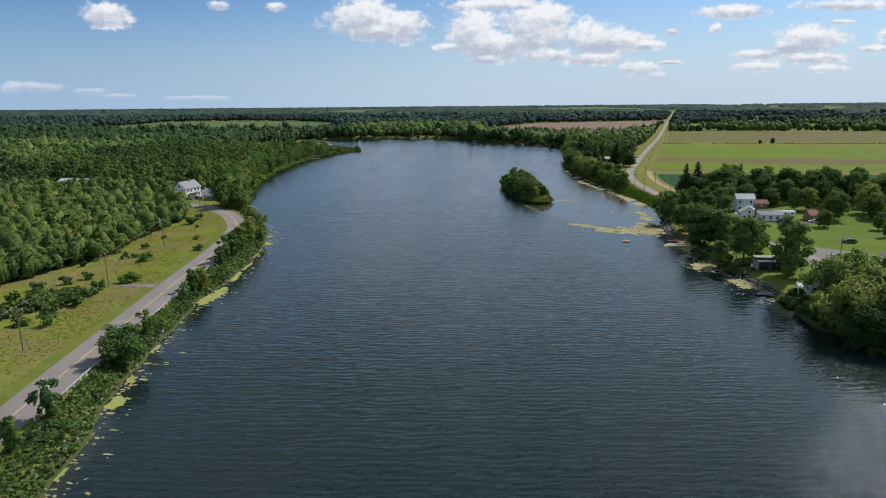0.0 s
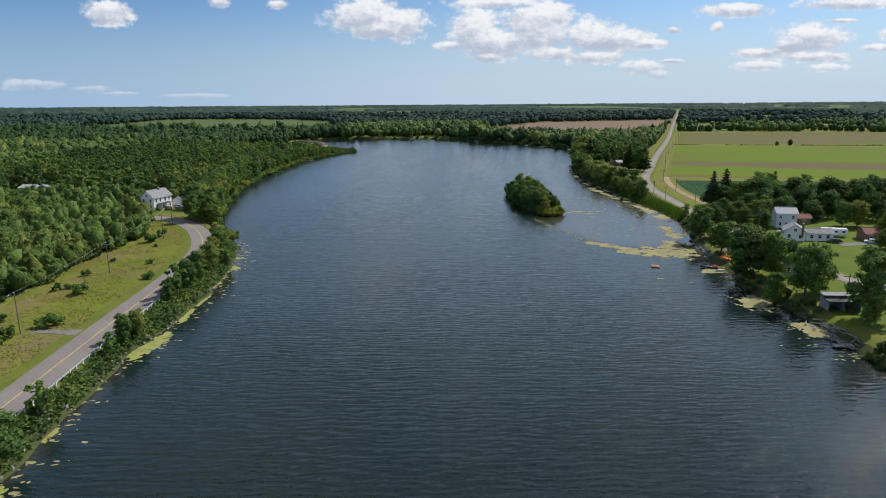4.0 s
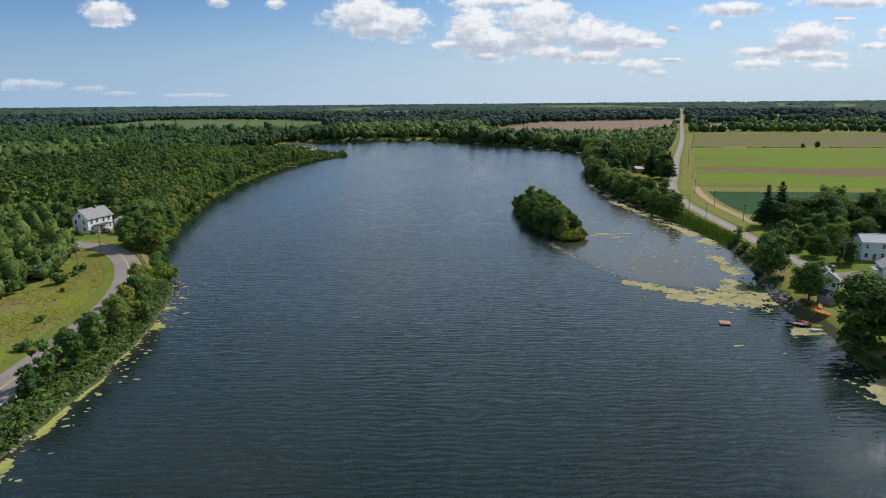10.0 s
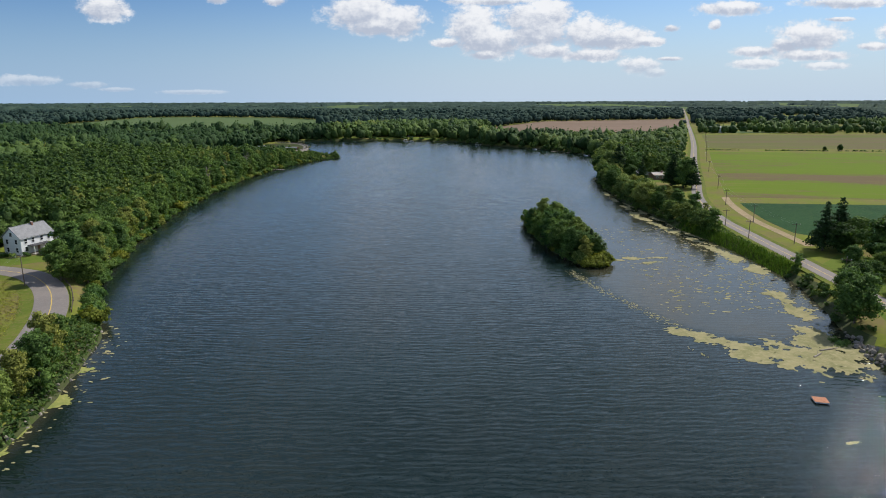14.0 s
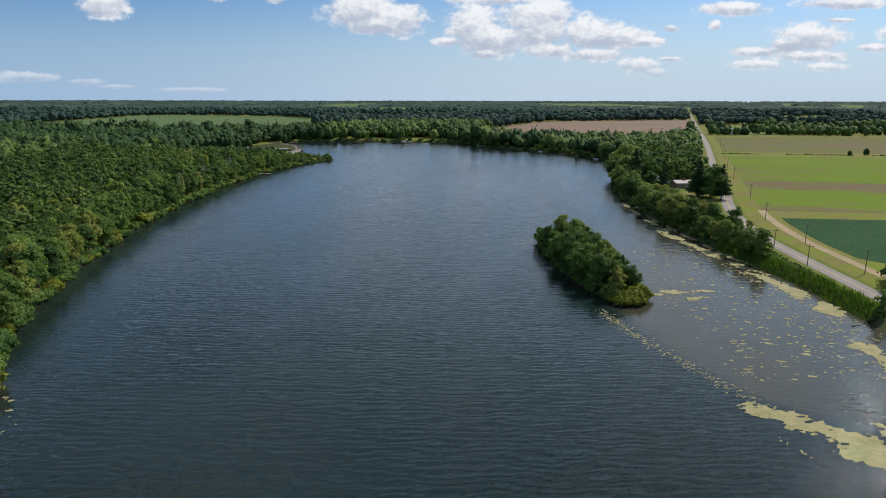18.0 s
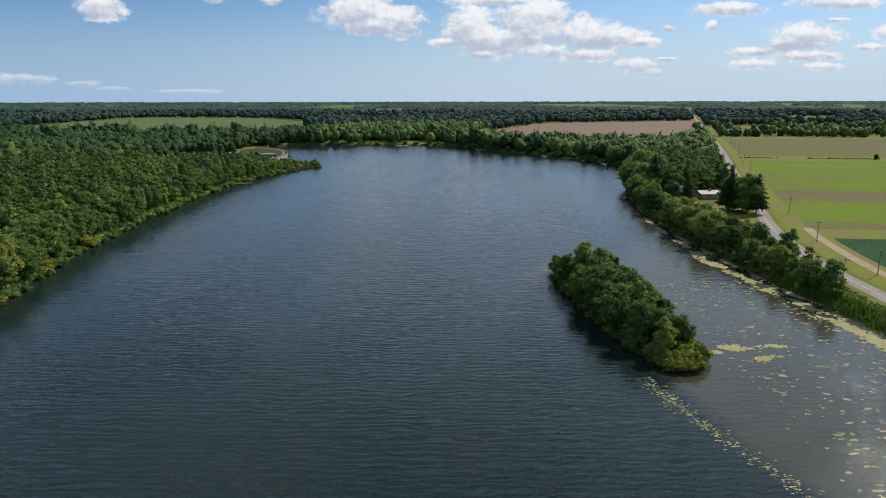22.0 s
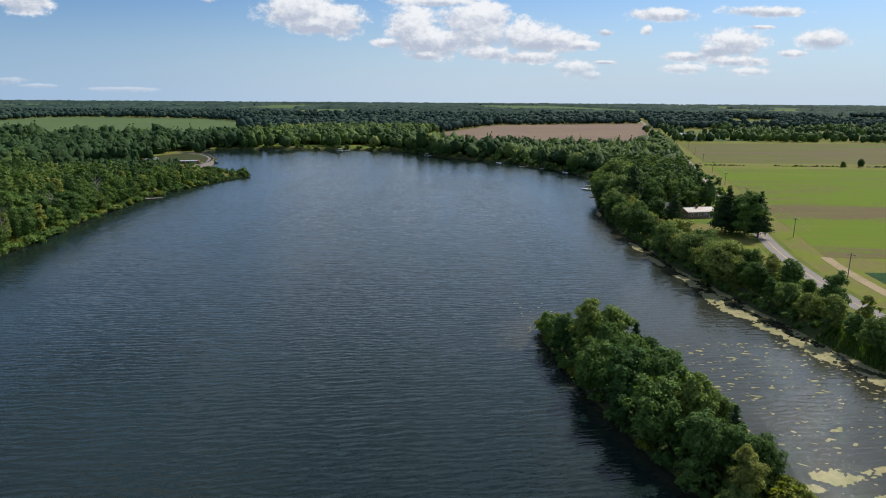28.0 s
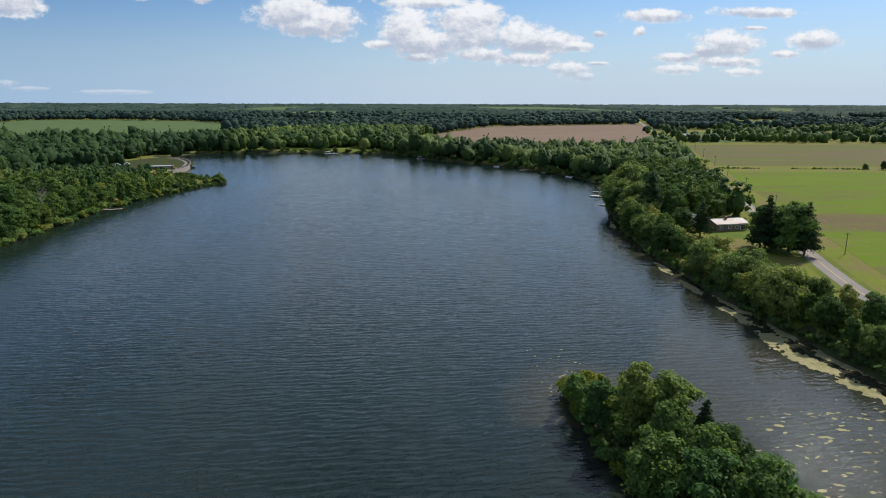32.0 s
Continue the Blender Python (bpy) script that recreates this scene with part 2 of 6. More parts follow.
def field_material():
    """Crop rows in long uneven streaks of green and bare brown soil."""
    m = bpy.data.materials.new("streaked_crop")
    m.use_nodes = True
    n = Nodes(m.node_tree)
    p = n.add("ShaderNodeNewGeometry").outputs["Position"]
    q = n.add("ShaderNodeMapping", {"Vector": p, "Rotation": (0, 0, radians(8.5))}).outputs[0]
    broad = n.noise(n.vec("MULTIPLY", q, (0.3, 1, 1)), 0.026, 5.0, 0.65, 0.8)
    streak = n.noise(n.vec("MULTIPLY", q, (0.14, 1, 1)), 0.13, 5.0, 0.7, 0.6)
    patch = n.add("ShaderNodeMapping", {"Vector": n.vec("SUBTRACT", p, (262, 497, 0)), "Rotation": (0, 0, radians(14))}).outputs[0]
    bare = n.math("MULTIPLY", n.ramp(n.vec("LENGTH", n.vec("MULTIPLY", patch, (1 / 105, 1 / 30, 0))), 1.2, 0.4), 0.28)
    f = n.math("ADD", n.math("ADD", broad, bare), n.math("MULTIPLY_ADD", streak, 1.0, n.math("MULTIPLY_ADD", n.noise(q, 0.35, 4.0, 0.7), 0.5, -0.76)))
    c = n.mix(n.ramp(f, 0.46, 0.72), (0.108, 0.155, 0.016), (0.125, 0.095, 0.052))
    c = n.mix(n.math("MULTIPLY", n.ramp(streak, 0.5, 0.75), 0.55), c, (0.16, 0.168, 0.034))
    b = n.add("ShaderNodeBsdfPrincipled", {"Base Color": c, "Roughness": 0.95, "Specular IOR Level": 0.04})
    h = n.noise(p, 1.4, 3.0)
    n.put(b.inputs["Normal"], n.add("ShaderNodeBump", {"Height": h, "Strength": 0.6, "Distance": 0.08}).outputs[0])
    n.add("ShaderNodeOutputMaterial", {0: b.outputs[0]})
    return m


M_STREAK = field_material()
M_OLIVE = material("grazed_field", [(0.105, 0.118, 0.032), (0.13, 0.10, 0.06), (0.115, 0.14, 0.03)], 0.014, 0.95, bump=0.1, bump_scale=1.2, coords="World", stretch=(0.4, 1.7, 1), fine=0.05, spec=0.04)
M_DAMGRASS = material("rough_dark_grass", [(0.042, 0.056, 0.020), (0.052, 0.052, 0.026), (0.036, 0.054, 0.016)], 0.08, 0.95, bump=0.1, bump_scale=2, coords="World", fine=0.8, spec=0.04)
M_SOY = material("soybean_crop", [(0.022, 0.062, 0.022), (0.017, 0.05, 0.019), (0.04, 0.08, 0.024)], 0.05, 0.9, bump=0.35, bump_scale=1.3, coords="World", fine=0.7, spec=0.04)
M_PINK = material("dry_seed_field", [(0.19, 0.135, 0.10), (0.165, 0.12, 0.088), (0.21, 0.155, 0.11)], 0.012, 0.95, bump=0.1, bump_scale=1, coords="World", stretch=(0.4, 1.5, 1), fine=0.08, spec=0.04)
M_PALE = material("pale_green_field", [(0.085, 0.125, 0.05), (0.075, 0.11, 0.045), (0.10, 0.135, 0.055)], 0.01, 0.95, bump=0.1, bump_scale=1, coords="World", stretch=(0.4, 1.5, 1), fine=0.06, spec=0.04)
M_DIRT = material("tan_dirt", [(0.30, 0.23, 0.14), (0.24, 0.19, 0.11), (0.36, 0.29, 0.19)], 0.2, 0.95, bump=0.08, bump_scale=3, coords="World", spec=0.04)
M_GRAVEL = material("grey_gravel", [(0.19, 0.175, 0.165), (0.155, 0.145, 0.135), (0.23, 0.215, 0.2)], 0.25, 0.95, bump=0.04, bump_scale=8, coords="World", fine=3, spec=0.04)
M_ASPHALT = material("weathered_asphalt", [(0.195, 0.17, 0.155), (0.165, 0.146, 0.134), (0.23, 0.205, 0.188)], 0.12, 0.9, bump=0.02, bump_scale=12, coords="World", fine=2.2)
M_YELLOW = material("faded_yellow_paint", [(0.55, 0.38, 0.08), (0.42, 0.31, 0.1), (0.3, 0.25, 0.14)], 0.5, 0.8, coords="World", fine=3)
M_WATER = water_material()
M_ALGAE = material("floating_algae", [(0.28, 0.25, 0.13), (0.19, 0.185, 0.085), (0.34, 0.30, 0.175)], 0.25, 0.85, bump=0.06, bump_scale=2.5, coords="World", fine=1.2, spec=0.04)
M_LILY = material("lily_pads", [(0.26, 0.27, 0.07), (0.18, 0.21, 0.05), (0.34, 0.31, 0.11)], 0.4, 0.7, coords="World", fine=2.5)
M_BARK = material("grey_bark", [(0.12, 0.10, 0.08), (0.08, 0.065, 0.05), (0.2, 0.18, 0.15)], 0.8, 0.95, bump=0.05, bump_scale=5, stretch=(1, 1, 0.3), spec=0.04)
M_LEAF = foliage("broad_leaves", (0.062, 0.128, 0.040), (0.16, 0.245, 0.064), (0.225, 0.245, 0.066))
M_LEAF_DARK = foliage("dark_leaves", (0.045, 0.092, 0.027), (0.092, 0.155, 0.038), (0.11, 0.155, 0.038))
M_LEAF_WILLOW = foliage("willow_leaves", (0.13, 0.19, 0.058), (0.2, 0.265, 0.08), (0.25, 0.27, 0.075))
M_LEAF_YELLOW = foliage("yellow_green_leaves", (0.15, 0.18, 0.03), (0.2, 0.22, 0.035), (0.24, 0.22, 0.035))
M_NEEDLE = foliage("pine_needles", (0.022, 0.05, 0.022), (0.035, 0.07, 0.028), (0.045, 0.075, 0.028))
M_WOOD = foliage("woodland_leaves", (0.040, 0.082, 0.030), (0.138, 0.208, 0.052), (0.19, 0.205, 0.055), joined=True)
# leaf green pulled towards blue: the haze of distance is in the base colour
M_HORIZON = material("hazed_distant_leaves", [(0.022, 0.042, 0.036), (0.046, 0.072, 0.052), (0.034, 0.056, 0.044)], 0.008, 0.9, coords="World", fine=0.05, spec=0.04)


# ---- mesh helpers ----
def part(name, bm, mat, parent=None, label="", smooth=False, at=None):
    """Link a bmesh as one mesh object, under its thing or part."""
    me = bpy.data.meshes.new(name)
    bm.to_mesh(me)
    bm.free()
    me.materials.append(mat)
    if smooth:
        me.polygons.foreach_set("use_smooth", [True] * len(me.polygons))
    ob = new(name, me)
    if parent is not None:
        ob.parent = parent
    if at is not None:
        ob.matrix_basis = at
    if label:
        tagged(ob, label)
    return ob


def array_mesh(name, verts, tris, mat, tint=None):
    """A triangle mesh from arrays."""
    verts, tris = np.asarray(verts, np.float32), np.asarray(tris, np.int32)
    me = bpy.data.meshes.new(name)
    me.vertices.add(len(verts))
    me.vertices.foreach_set("co", verts.ravel())
    me.loops.add(tris.size)
    me.loops.foreach_set("vertex_index", tris.ravel())
    me.polygons.add(len(tris))
    me.polygons.foreach_set("loop_start", np.arange(0, tris.size, 3, dtype=np.int32))
    if tint is not None:
        me.attributes.new("tint", "FLOAT", "POINT").data.foreach_set("value", np.asarray(tint, np.float32))
    me.update(calc_edges=True)
    me.materials.append(mat)
    return me


def thing(name, label, category, at=None, group="", kind=""):
    ob = tagged(new(name), label, category, group, kind)
    if at is not None:
        ob.matrix_basis = at
    return ob


def box(bm, x0, x1, y0, y1, z0, z1):
    m = Matrix.Translation(((x0 + x1) / 2, (y0 + y1) / 2, (z0 + z1) / 2)) @ Matrix.Diagonal((x1 - x0, y1 - y0, z1 - z0, 1))
    return bmesh.ops.create_cube(bm, size=1, matrix=m)["verts"]


def boxes(*spans):
    bm = bmesh.new()
    for s in spans:
        box(bm, *s)
    return bm


def bevelled(bm, width=0.03):
    bmesh.ops.bevel(bm, geom=bm.edges[:], offset=width, segments=1, affect="EDGES")
    return bm


def tube(bm, a, b, r0, r1, sides=7):
    a, b = Vector(a), Vector(b)
    m = Matrix.Translation((a + b) / 2) @ (b - a).to_track_quat("Z", "Y").to_matrix().to_4x4()
    bmesh.ops.create_cone(bm, cap_ends=True, segments=sides, radius1=r0, radius2=r1, depth=(b - a).length, matrix=m)


def prism(bm, outline, z0, z1):
    """An upright prism over an outline in the plan."""
    lo = [bm.verts.new((x, y, z0)) for x, y in outline]
    hi = [bm.verts.new((x, y, z1)) for x, y in outline]
    n = len(outline)
    bm.faces.new(hi)
    bm.faces.new(lo[::-1])
    for i in range(n):
        bm.faces.new((lo[i], lo[(i + 1) % n], hi[(i + 1) % n], hi[i]))
    bmesh.ops.recalc_face_normals(bm, faces=bm.faces[:])
    bmesh.ops.triangulate(bm, faces=[f for f in bm.faces if len(f.verts) > 4])
    return bm


def spline(points, closed=False, steps=6):
    """Points along a Catmull-Rom curve."""
    p = np.array(points, float)
    n = len(p)
    out = []
    for i in range(n if closed else n - 1):
        if closed:
            a, b, c, d = p[i - 1], p[i], p[(i + 1) % n], p[(i + 2) % n]
        else:
            a, b, c, d = p[max(i - 1, 0)], p[i], p[i + 1], p[min(i + 2, n - 1)]
        for k in range(steps):
            t = k / steps
            out.append(0.5 * (2 * b + (c - a) * t + (2 * a - 5 * b + 4 * c - d) * t * t + (3 * b - a - 3 * c + d) * t ** 3))
    if not closed:
        out.append(p[-1])
    return np.array(out)


def inside(x, y, poly):
    """Which of the points lie in the polygon."""
    x, y = np.asarray(x, float), np.asarray(y, float)
    hit = np.zeros(x.shape, bool)
    px, py = poly[:, 0], poly[:, 1]
    for i in range(len(poly)):
        x0, y0, x1, y1 = px[i - 1], py[i - 1], px[i], py[i]
        if y0 == y1:
            continue
        cross = ((y0 > y) != (y1 > y)) & (x < (x1 - x0) * (y - y0) / (y1 - y0) + x0)
        hit ^= cross
    return hit


def line_distance(x, y, line, closed=False):
    x, y = np.asarray(x, float), np.asarray(y, float)
    best = np.full(x.shape, 1e9)
    for i in range(0 if closed else 1, len(line)):
        a, b = line[i - 1], line[i]
        d = b - a
        t = np.clip(((x - a[0]) * d[0] + (y - a[1]) * d[1]) / max(d @ d, 1e-9), 0, 1)
        best = np.minimum(best, (x - a[0] - t * d[0]) ** 2 + (y - a[1] - t * d[1]) ** 2)
    return np.sqrt(best)


# ---- the plan ----
LAND = 2.5
SHORE_LEFT = [(-46, -500), (-47, 0), (-50, 76), (-55, 100), (-57.5, 122), (-59.5, 145), (-60, 160), (-59, 175), (-59, 200), (-61.5, 222), (-66, 245),
              (-71, 258), (-84, 279), (-91, 296), (-103, 340), (-114, 400), (-119, 460), (-120, 520), (-116, 584), (-108, 620),
              (-97, 650), (-84, 673), (-85, 681), (-98, 684), (-116, 700), (-126, 728)]
SHORE_FAR = [(-127, 760), (-133, 795), (-146, 823), (-158, 850), (-163, 878), (-140, 890), (-110, 894), (-47, 891), (10, 876),
             (36, 856), (54, 812), (102, 763), (121, 722), (137, 690), (140, 648), (130, 606), (113, 560)]
SHORE_RIGHT = [(101, 506), (97, 472), (95, 441), (96, 416), (97, 389), (99, 365), (102, 345), (104, 325), (104, 303), (101, 284),
               (95, 262), (92, 248), (88, 232), (88, 215), (85, 196), (88, 182), (88, 165), (88, 150), (86, 132), (94, 122),
               (100, 100), (106, 40), (112, -500)]
LAKE = spline(SHORE_LEFT + SHORE_FAR + SHORE_RIGHT, True, 6)
LAKE += np.array([[1.3 * noise.noise((x * 0.13, y * 0.13, 0)), 1.3 * noise.noise((x * 0.13, y * 0.13, 7))] for x, y in LAKE])
ISLE = spline([(54.5, 311.5), (48, 312), (42.2, 331), (39.2, 357), (38.8, 374), (42, 384), (49, 379), (53, 360), (56, 335), (57.5, 318)], True, 5)
ROAD_LEFT = spline([(-58, -300), (-61, 0), (-64, 80), (-66, 110), (-68, 140), (-70, 170), (-72, 205), (-76, 238), (-87, 267), (-102, 289),
                    (-120, 301), (-160, 308), (-260, 318)], False, 6)
ROAD_RIGHT = spline([(128, -300), (124, 60), (121, 140), (117, 175), (112, 205), (110, 235), (110, 262), (111, 288), (113, 318), (115, 350),
                     (118, 381), (129, 428), (152, 490), (193, 600), (283, 834), (437, 1255), (650, 1835), (1000, 2800)], False, 6)


def shore_distance(x, y):
    """Metres inland from the water's edge; negative over the water."""
    d = line_distance(x, y, LAKE, True)
    d = np.where(inside(x, y, LAKE), -d, d)
    i = line_distance(x, y, ISLE, True)
    i = np.where(inside(x, y, ISLE), i, -i)
    return d, i


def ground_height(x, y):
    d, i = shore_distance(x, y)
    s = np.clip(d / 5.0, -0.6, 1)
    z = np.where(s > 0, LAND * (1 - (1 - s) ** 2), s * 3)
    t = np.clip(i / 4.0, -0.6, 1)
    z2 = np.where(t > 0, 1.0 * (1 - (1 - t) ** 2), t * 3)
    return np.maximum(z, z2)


def field_noise(x, y, s, seed=0.0):
    return np.array([noise.fractal((a * s, b * s, seed), 1.0, 2.0, 3) for a, b in zip(x, y)])


def height(x, y):
    return float(ground_height(np.array([x]), np.array([y]))[0])


def axis(parts_):
    out = []
    for a, b, n in parts_:
        out += list(np.linspace(a, b, n, endpoint=False))
    return np.array(out + [parts_[-1][1]])


def grid_tris(nx, ny):
    i = np.arange(nx * ny).reshape(ny, nx)
    a, b, c, d = i[:-1, :-1].ravel(), i[:-1, 1:].ravel(), i[1:, 1:].ravel(), i[1:, :-1].ravel()
    return np.concatenate([np.stack([a, b, c], 1), np.stack([a, c, d], 1)])


def build_ground():
    xs = axis([(-6000, -1000, 12), (-1000, -240, 20), (-240, 260, 200), (260, 1000, 20), (1000, 6000, 12)])
    ys = axis([(-700, -40, 20), (-40, 920, 330), (920, 1400, 15), (1400, 7000, 20)])
    X, Y = np.meshgrid(xs, ys)
    x, y = X.ravel(), Y.ravel()
    near = (x > -250) & (x < 270) & (y < 930)
    z = np.full(x.shape, LAND)
    z[near] = ground_height(x[near], y[near])
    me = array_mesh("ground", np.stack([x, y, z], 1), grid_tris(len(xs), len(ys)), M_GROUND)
    me.polygons.foreach_set("use_smooth", [True] * len(me.polygons))
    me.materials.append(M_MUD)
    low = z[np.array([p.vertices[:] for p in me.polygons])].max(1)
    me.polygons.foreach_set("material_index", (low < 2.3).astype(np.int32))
    tagged(new("ground", me), "yellow-green rough meadow grass running down to the lake banks", "ground", kind="structure")
    build_water()


def build_water():
    """The lake: one sheet that knows where it is shallow and where it lies in the lee."""
    xs = axis([(-195, -130, 20), (-130, 145, 180), (145, 185, 10)])
    ys = axis([(-500, 40, 40), (40, 620, 330), (620, 900, 70)])
    X, Y = np.meshgrid(xs, ys)
    x, y = X.ravel(), Y.ravel()
    d, i = shore_distance(x, y)
    edge = np.interp(y, [246, 254, 262, 272, 288, 307, 320, 360, 390, 440], [84, 64, 57, 52, 48, 45, 50, 53, 56, 84])
    edge = edge + 1.6 * field_noise(x, y, 0.09, 5.0)
    channel = np.clip((x - edge) / 4.0, 0, 1) * np.interp(y, [247, 256, 340, 400, 455], [0, 1, 1, 0.65, 0]) * (x > 20)
    halo = np.clip(1 + i / np.where(y > 372, 13.0, np.where(x > 49, 7.0, 3.5)), 0, 1) * np.where((y < 372) & (x < 46), 0.5, 0.85)
    shore = np.clip(1 + d / np.where((x > 60) & (y > 290) & (y < 520), 13.0, np.where(x > 0, 5.0, 3.0)), 0, 1) * np.where((x > 60) & (y > 290), 0.85, 0.5)
    silt = np.maximum(np.maximum(channel * 0.62, halo), shore)
    lee = np.maximum(channel * np.interp(y, [247, 340, 400], [1, 0.85, 0.35]), np.clip(1 + np.maximum(d, i) / 5.0, 0, 1) * 0.5)
    me = array_mesh("water", np.stack([x, y, np.zeros(len(x))], 1), grid_tris(len(xs), len(ys)), M_WATER)
    for key, value in (("silt", silt), ("lee", lee)):
        me.attributes.new(key, "FLOAT", "POINT").data.foreach_set("value", value.astype(np.float32))
    tagged(new("water", me), "dark blue lake water with small wind ripples", "water", kind="structure")


build_ground()


def sheet(name, outline, level, mat, label, category="field"):
    """A flat cover on the level land."""
    bm = prism(bmesh.new(), [tuple(p) for p in outline], LAND - 0.3, LAND + level)
    return tagged(part(name, bm, mat), label, category, kind="structure")


def ribbon(line, offset, half, z0, z1, a=0, b=None):
    """A strip along a line: its offset to the right and half width."""
    pts = np.asarray(line)[a:b]
    d = np.gradient(pts, axis=0)
    d /= np.linalg.norm(d, axis=1)[:, None]
    right = np.stack([d[:, 1], -d[:, 0]], 1)
    bm = bmesh.new()
    rows = []
    for p, r in zip(pts, right):
        l, q = p + r * (offset - half), p + r * (offset + half)
        rows.append([bm.verts.new((*l, z0)), bm.verts.new((*l, z1)), bm.verts.new((*q, z1)), bm.verts.new((*q, z0))])
    for s, t in zip(rows, rows[1:]):
        for k in range(3):
            bm.faces.new((s[k], t[k], t[k + 1], s[k + 1]))
    bmesh.ops.recalc_face_normals(bm, faces=bm.faces[:])
    if sum(f.normal.z for f in bm.faces) < 0:
        bmesh.ops.reverse_faces(bm, faces=bm.faces[:])
    return bm


def build_roads():
    for name, line, half in (("road_1", ROAD_LEFT, 3.7), ("road_2", ROAD_RIGHT, 2.6)):
        tagged(part("verge", ribbon(line, -1.1 if line is ROAD_LEFT else 0, half + 2.0, LAND - 0.3, LAND + 0.02), M_VERGE), "mown grass verge along the country road", "verge", kind="structure")
        tagged(part(name, ribbon(line, 0, half, LAND - 0.3, LAND + 0.06), M_ASPHALT), "worn grey asphalt country road", "road", kind="structure")
        tagged(part("centre_line", ribbon(line, 0, 0.11, LAND, LAND + 0.066), M_YELLOW), "faded yellow centre line on the road", "road marking", kind="structure")


build_roads()


def along(line, y0, y1, off):
    """The stretch of a line between two y, moved to the right."""
    p = line[(line[:, 1] >= y0) & (line[:, 1] <= y1)]
    d = np.gradient(p, axis=0)
    d /= np.linalg.norm(d, axis=1)[:, None]
    return p + np.stack([d[:, 1], -d[:, 0]], 1) * off


PINK = np.array([(20, 930), (60, 1105), (213, 1425), (547, 1530), (420, 1245), (318, 960), (270, 850), (200, 825), (110, 850)], float)
PALE = np.array([(-690, 1130), (-740, 1780), (-617, 1790), (-385, 1720), (-190, 1440), (-190, 985), (-330, 960), (-480, 1010)], float)


OPEN_LAND = [(-470, 3500, 150, 900), (820, 3700, 330, 1000), (-1000, 3600, 120, 800), (1650, 3200, 260, 900), (1250, 1900, 150, 330), (780, 1560, 120, 170),
             (2250, 4200, 300, 900), (-1650, 3300, 260, 900), (-180, 2500, 90, 480)]


def build_fields():
    def edge(x, y0):
        return y0 - 0.15 * (x - 150)
    soy = list(map(tuple, along(ROAD_RIGHT, 345, 424, 17)))
    sheet("field", soy + [(700, edge(700, 434)), (700, 200), (240, 320), (150, 322)], 0.03, M_SOY, "dense dark green soybean crop beside the road")
    west = along(ROAD_RIGHT, 432, 714, 13)
    sheet("field", [tuple(p) for p in west] + [(1100, edge(1100, 732)), (1100, edge(1100, 454))], 0.03, M_STREAK, "bright green young crop with brown thin streaks")
    west = along(ROAD_RIGHT, 716, 1000, 12)
    sheet("field", [tuple(p) for p in west] + [(1500, 900), (1500, 560)], 0.03, M_OLIVE, "olive and brown grazed field behind the hedge")
    sheet("field", PINK.mean(0) + (PINK - PINK.mean(0)) * 1.03, 0.03, M_PINK, "dusty pink dry field ringed by woods")
    sheet("field", PALE.mean(0) + (PALE - PALE.mean(0)) * 1.06, 0.03, M_PALE, "pale green flat field behind the dark woods")
    for i, (x, y, rx, ry) in enumerate(OPEN_LAND):
        sheet("field", [(x - rx, y - ry), (x + rx, y - ry), (x + rx, y + ry), (x - rx, y + ry)], 0.02, M_PALE, "wide pale field between distant woods")
    dirt = along(ROAD_RIGHT, 325, 442, 12.5)
    bm = ribbon(dirt, 0, 1.7, LAND - 0.3, LAND + 0.045)
    tagged(part("dirt_track", bm, M_DIRT), "bare tan dirt track along the crop field", "track", kind="structure")


build_fields()

# ---- trees ----
def ball(level):
    bm = bmesh.new()
    bmesh.ops.create_icosphere(bm, subdivisions=level, radius=1)
    v = np.array([p.co[:] for p in bm.verts])
    t = np.array([[p.index for p in f.verts] for f in bm.faces])
    bm.free()
    return v, t


BALL = {0: ball(1)}


def leaf_cards(rng, centres, normals, size, droop=0.0):
    """Small folded leaf clumps, two triangles each."""
    n = len(centres)
    nor = normals + np.array([0, 0, 0.25]) + rng.normal(0, 0.5, (n, 3))
    nor /= np.linalg.norm(nor, axis=1)[:, None]
    t = np.cross(nor, rng.normal(0, 1, (n, 3)))
    t /= np.linalg.norm(t, axis=1)[:, None] + 1e-9
    b = np.cross(nor, t)
    s = size * rng.uniform(0.6, 1.4, (n, 1))
    w = s * rng.uniform(0.6, 1.0, (n, 1))
    fold = nor * s * 0.3
    down = np.array([0, 0, -droop]) * s
    v = np.stack([centres - t * s - fold, centres - b * w * 0.8, centres + t * s - fold + down, centres + b * w], 1).reshape(-1, 3)
    k = np.arange(n)[:, None] * 4
    tri = np.concatenate([k + [0, 1, 3], k + [1, 2, 3]])
    return v, tri


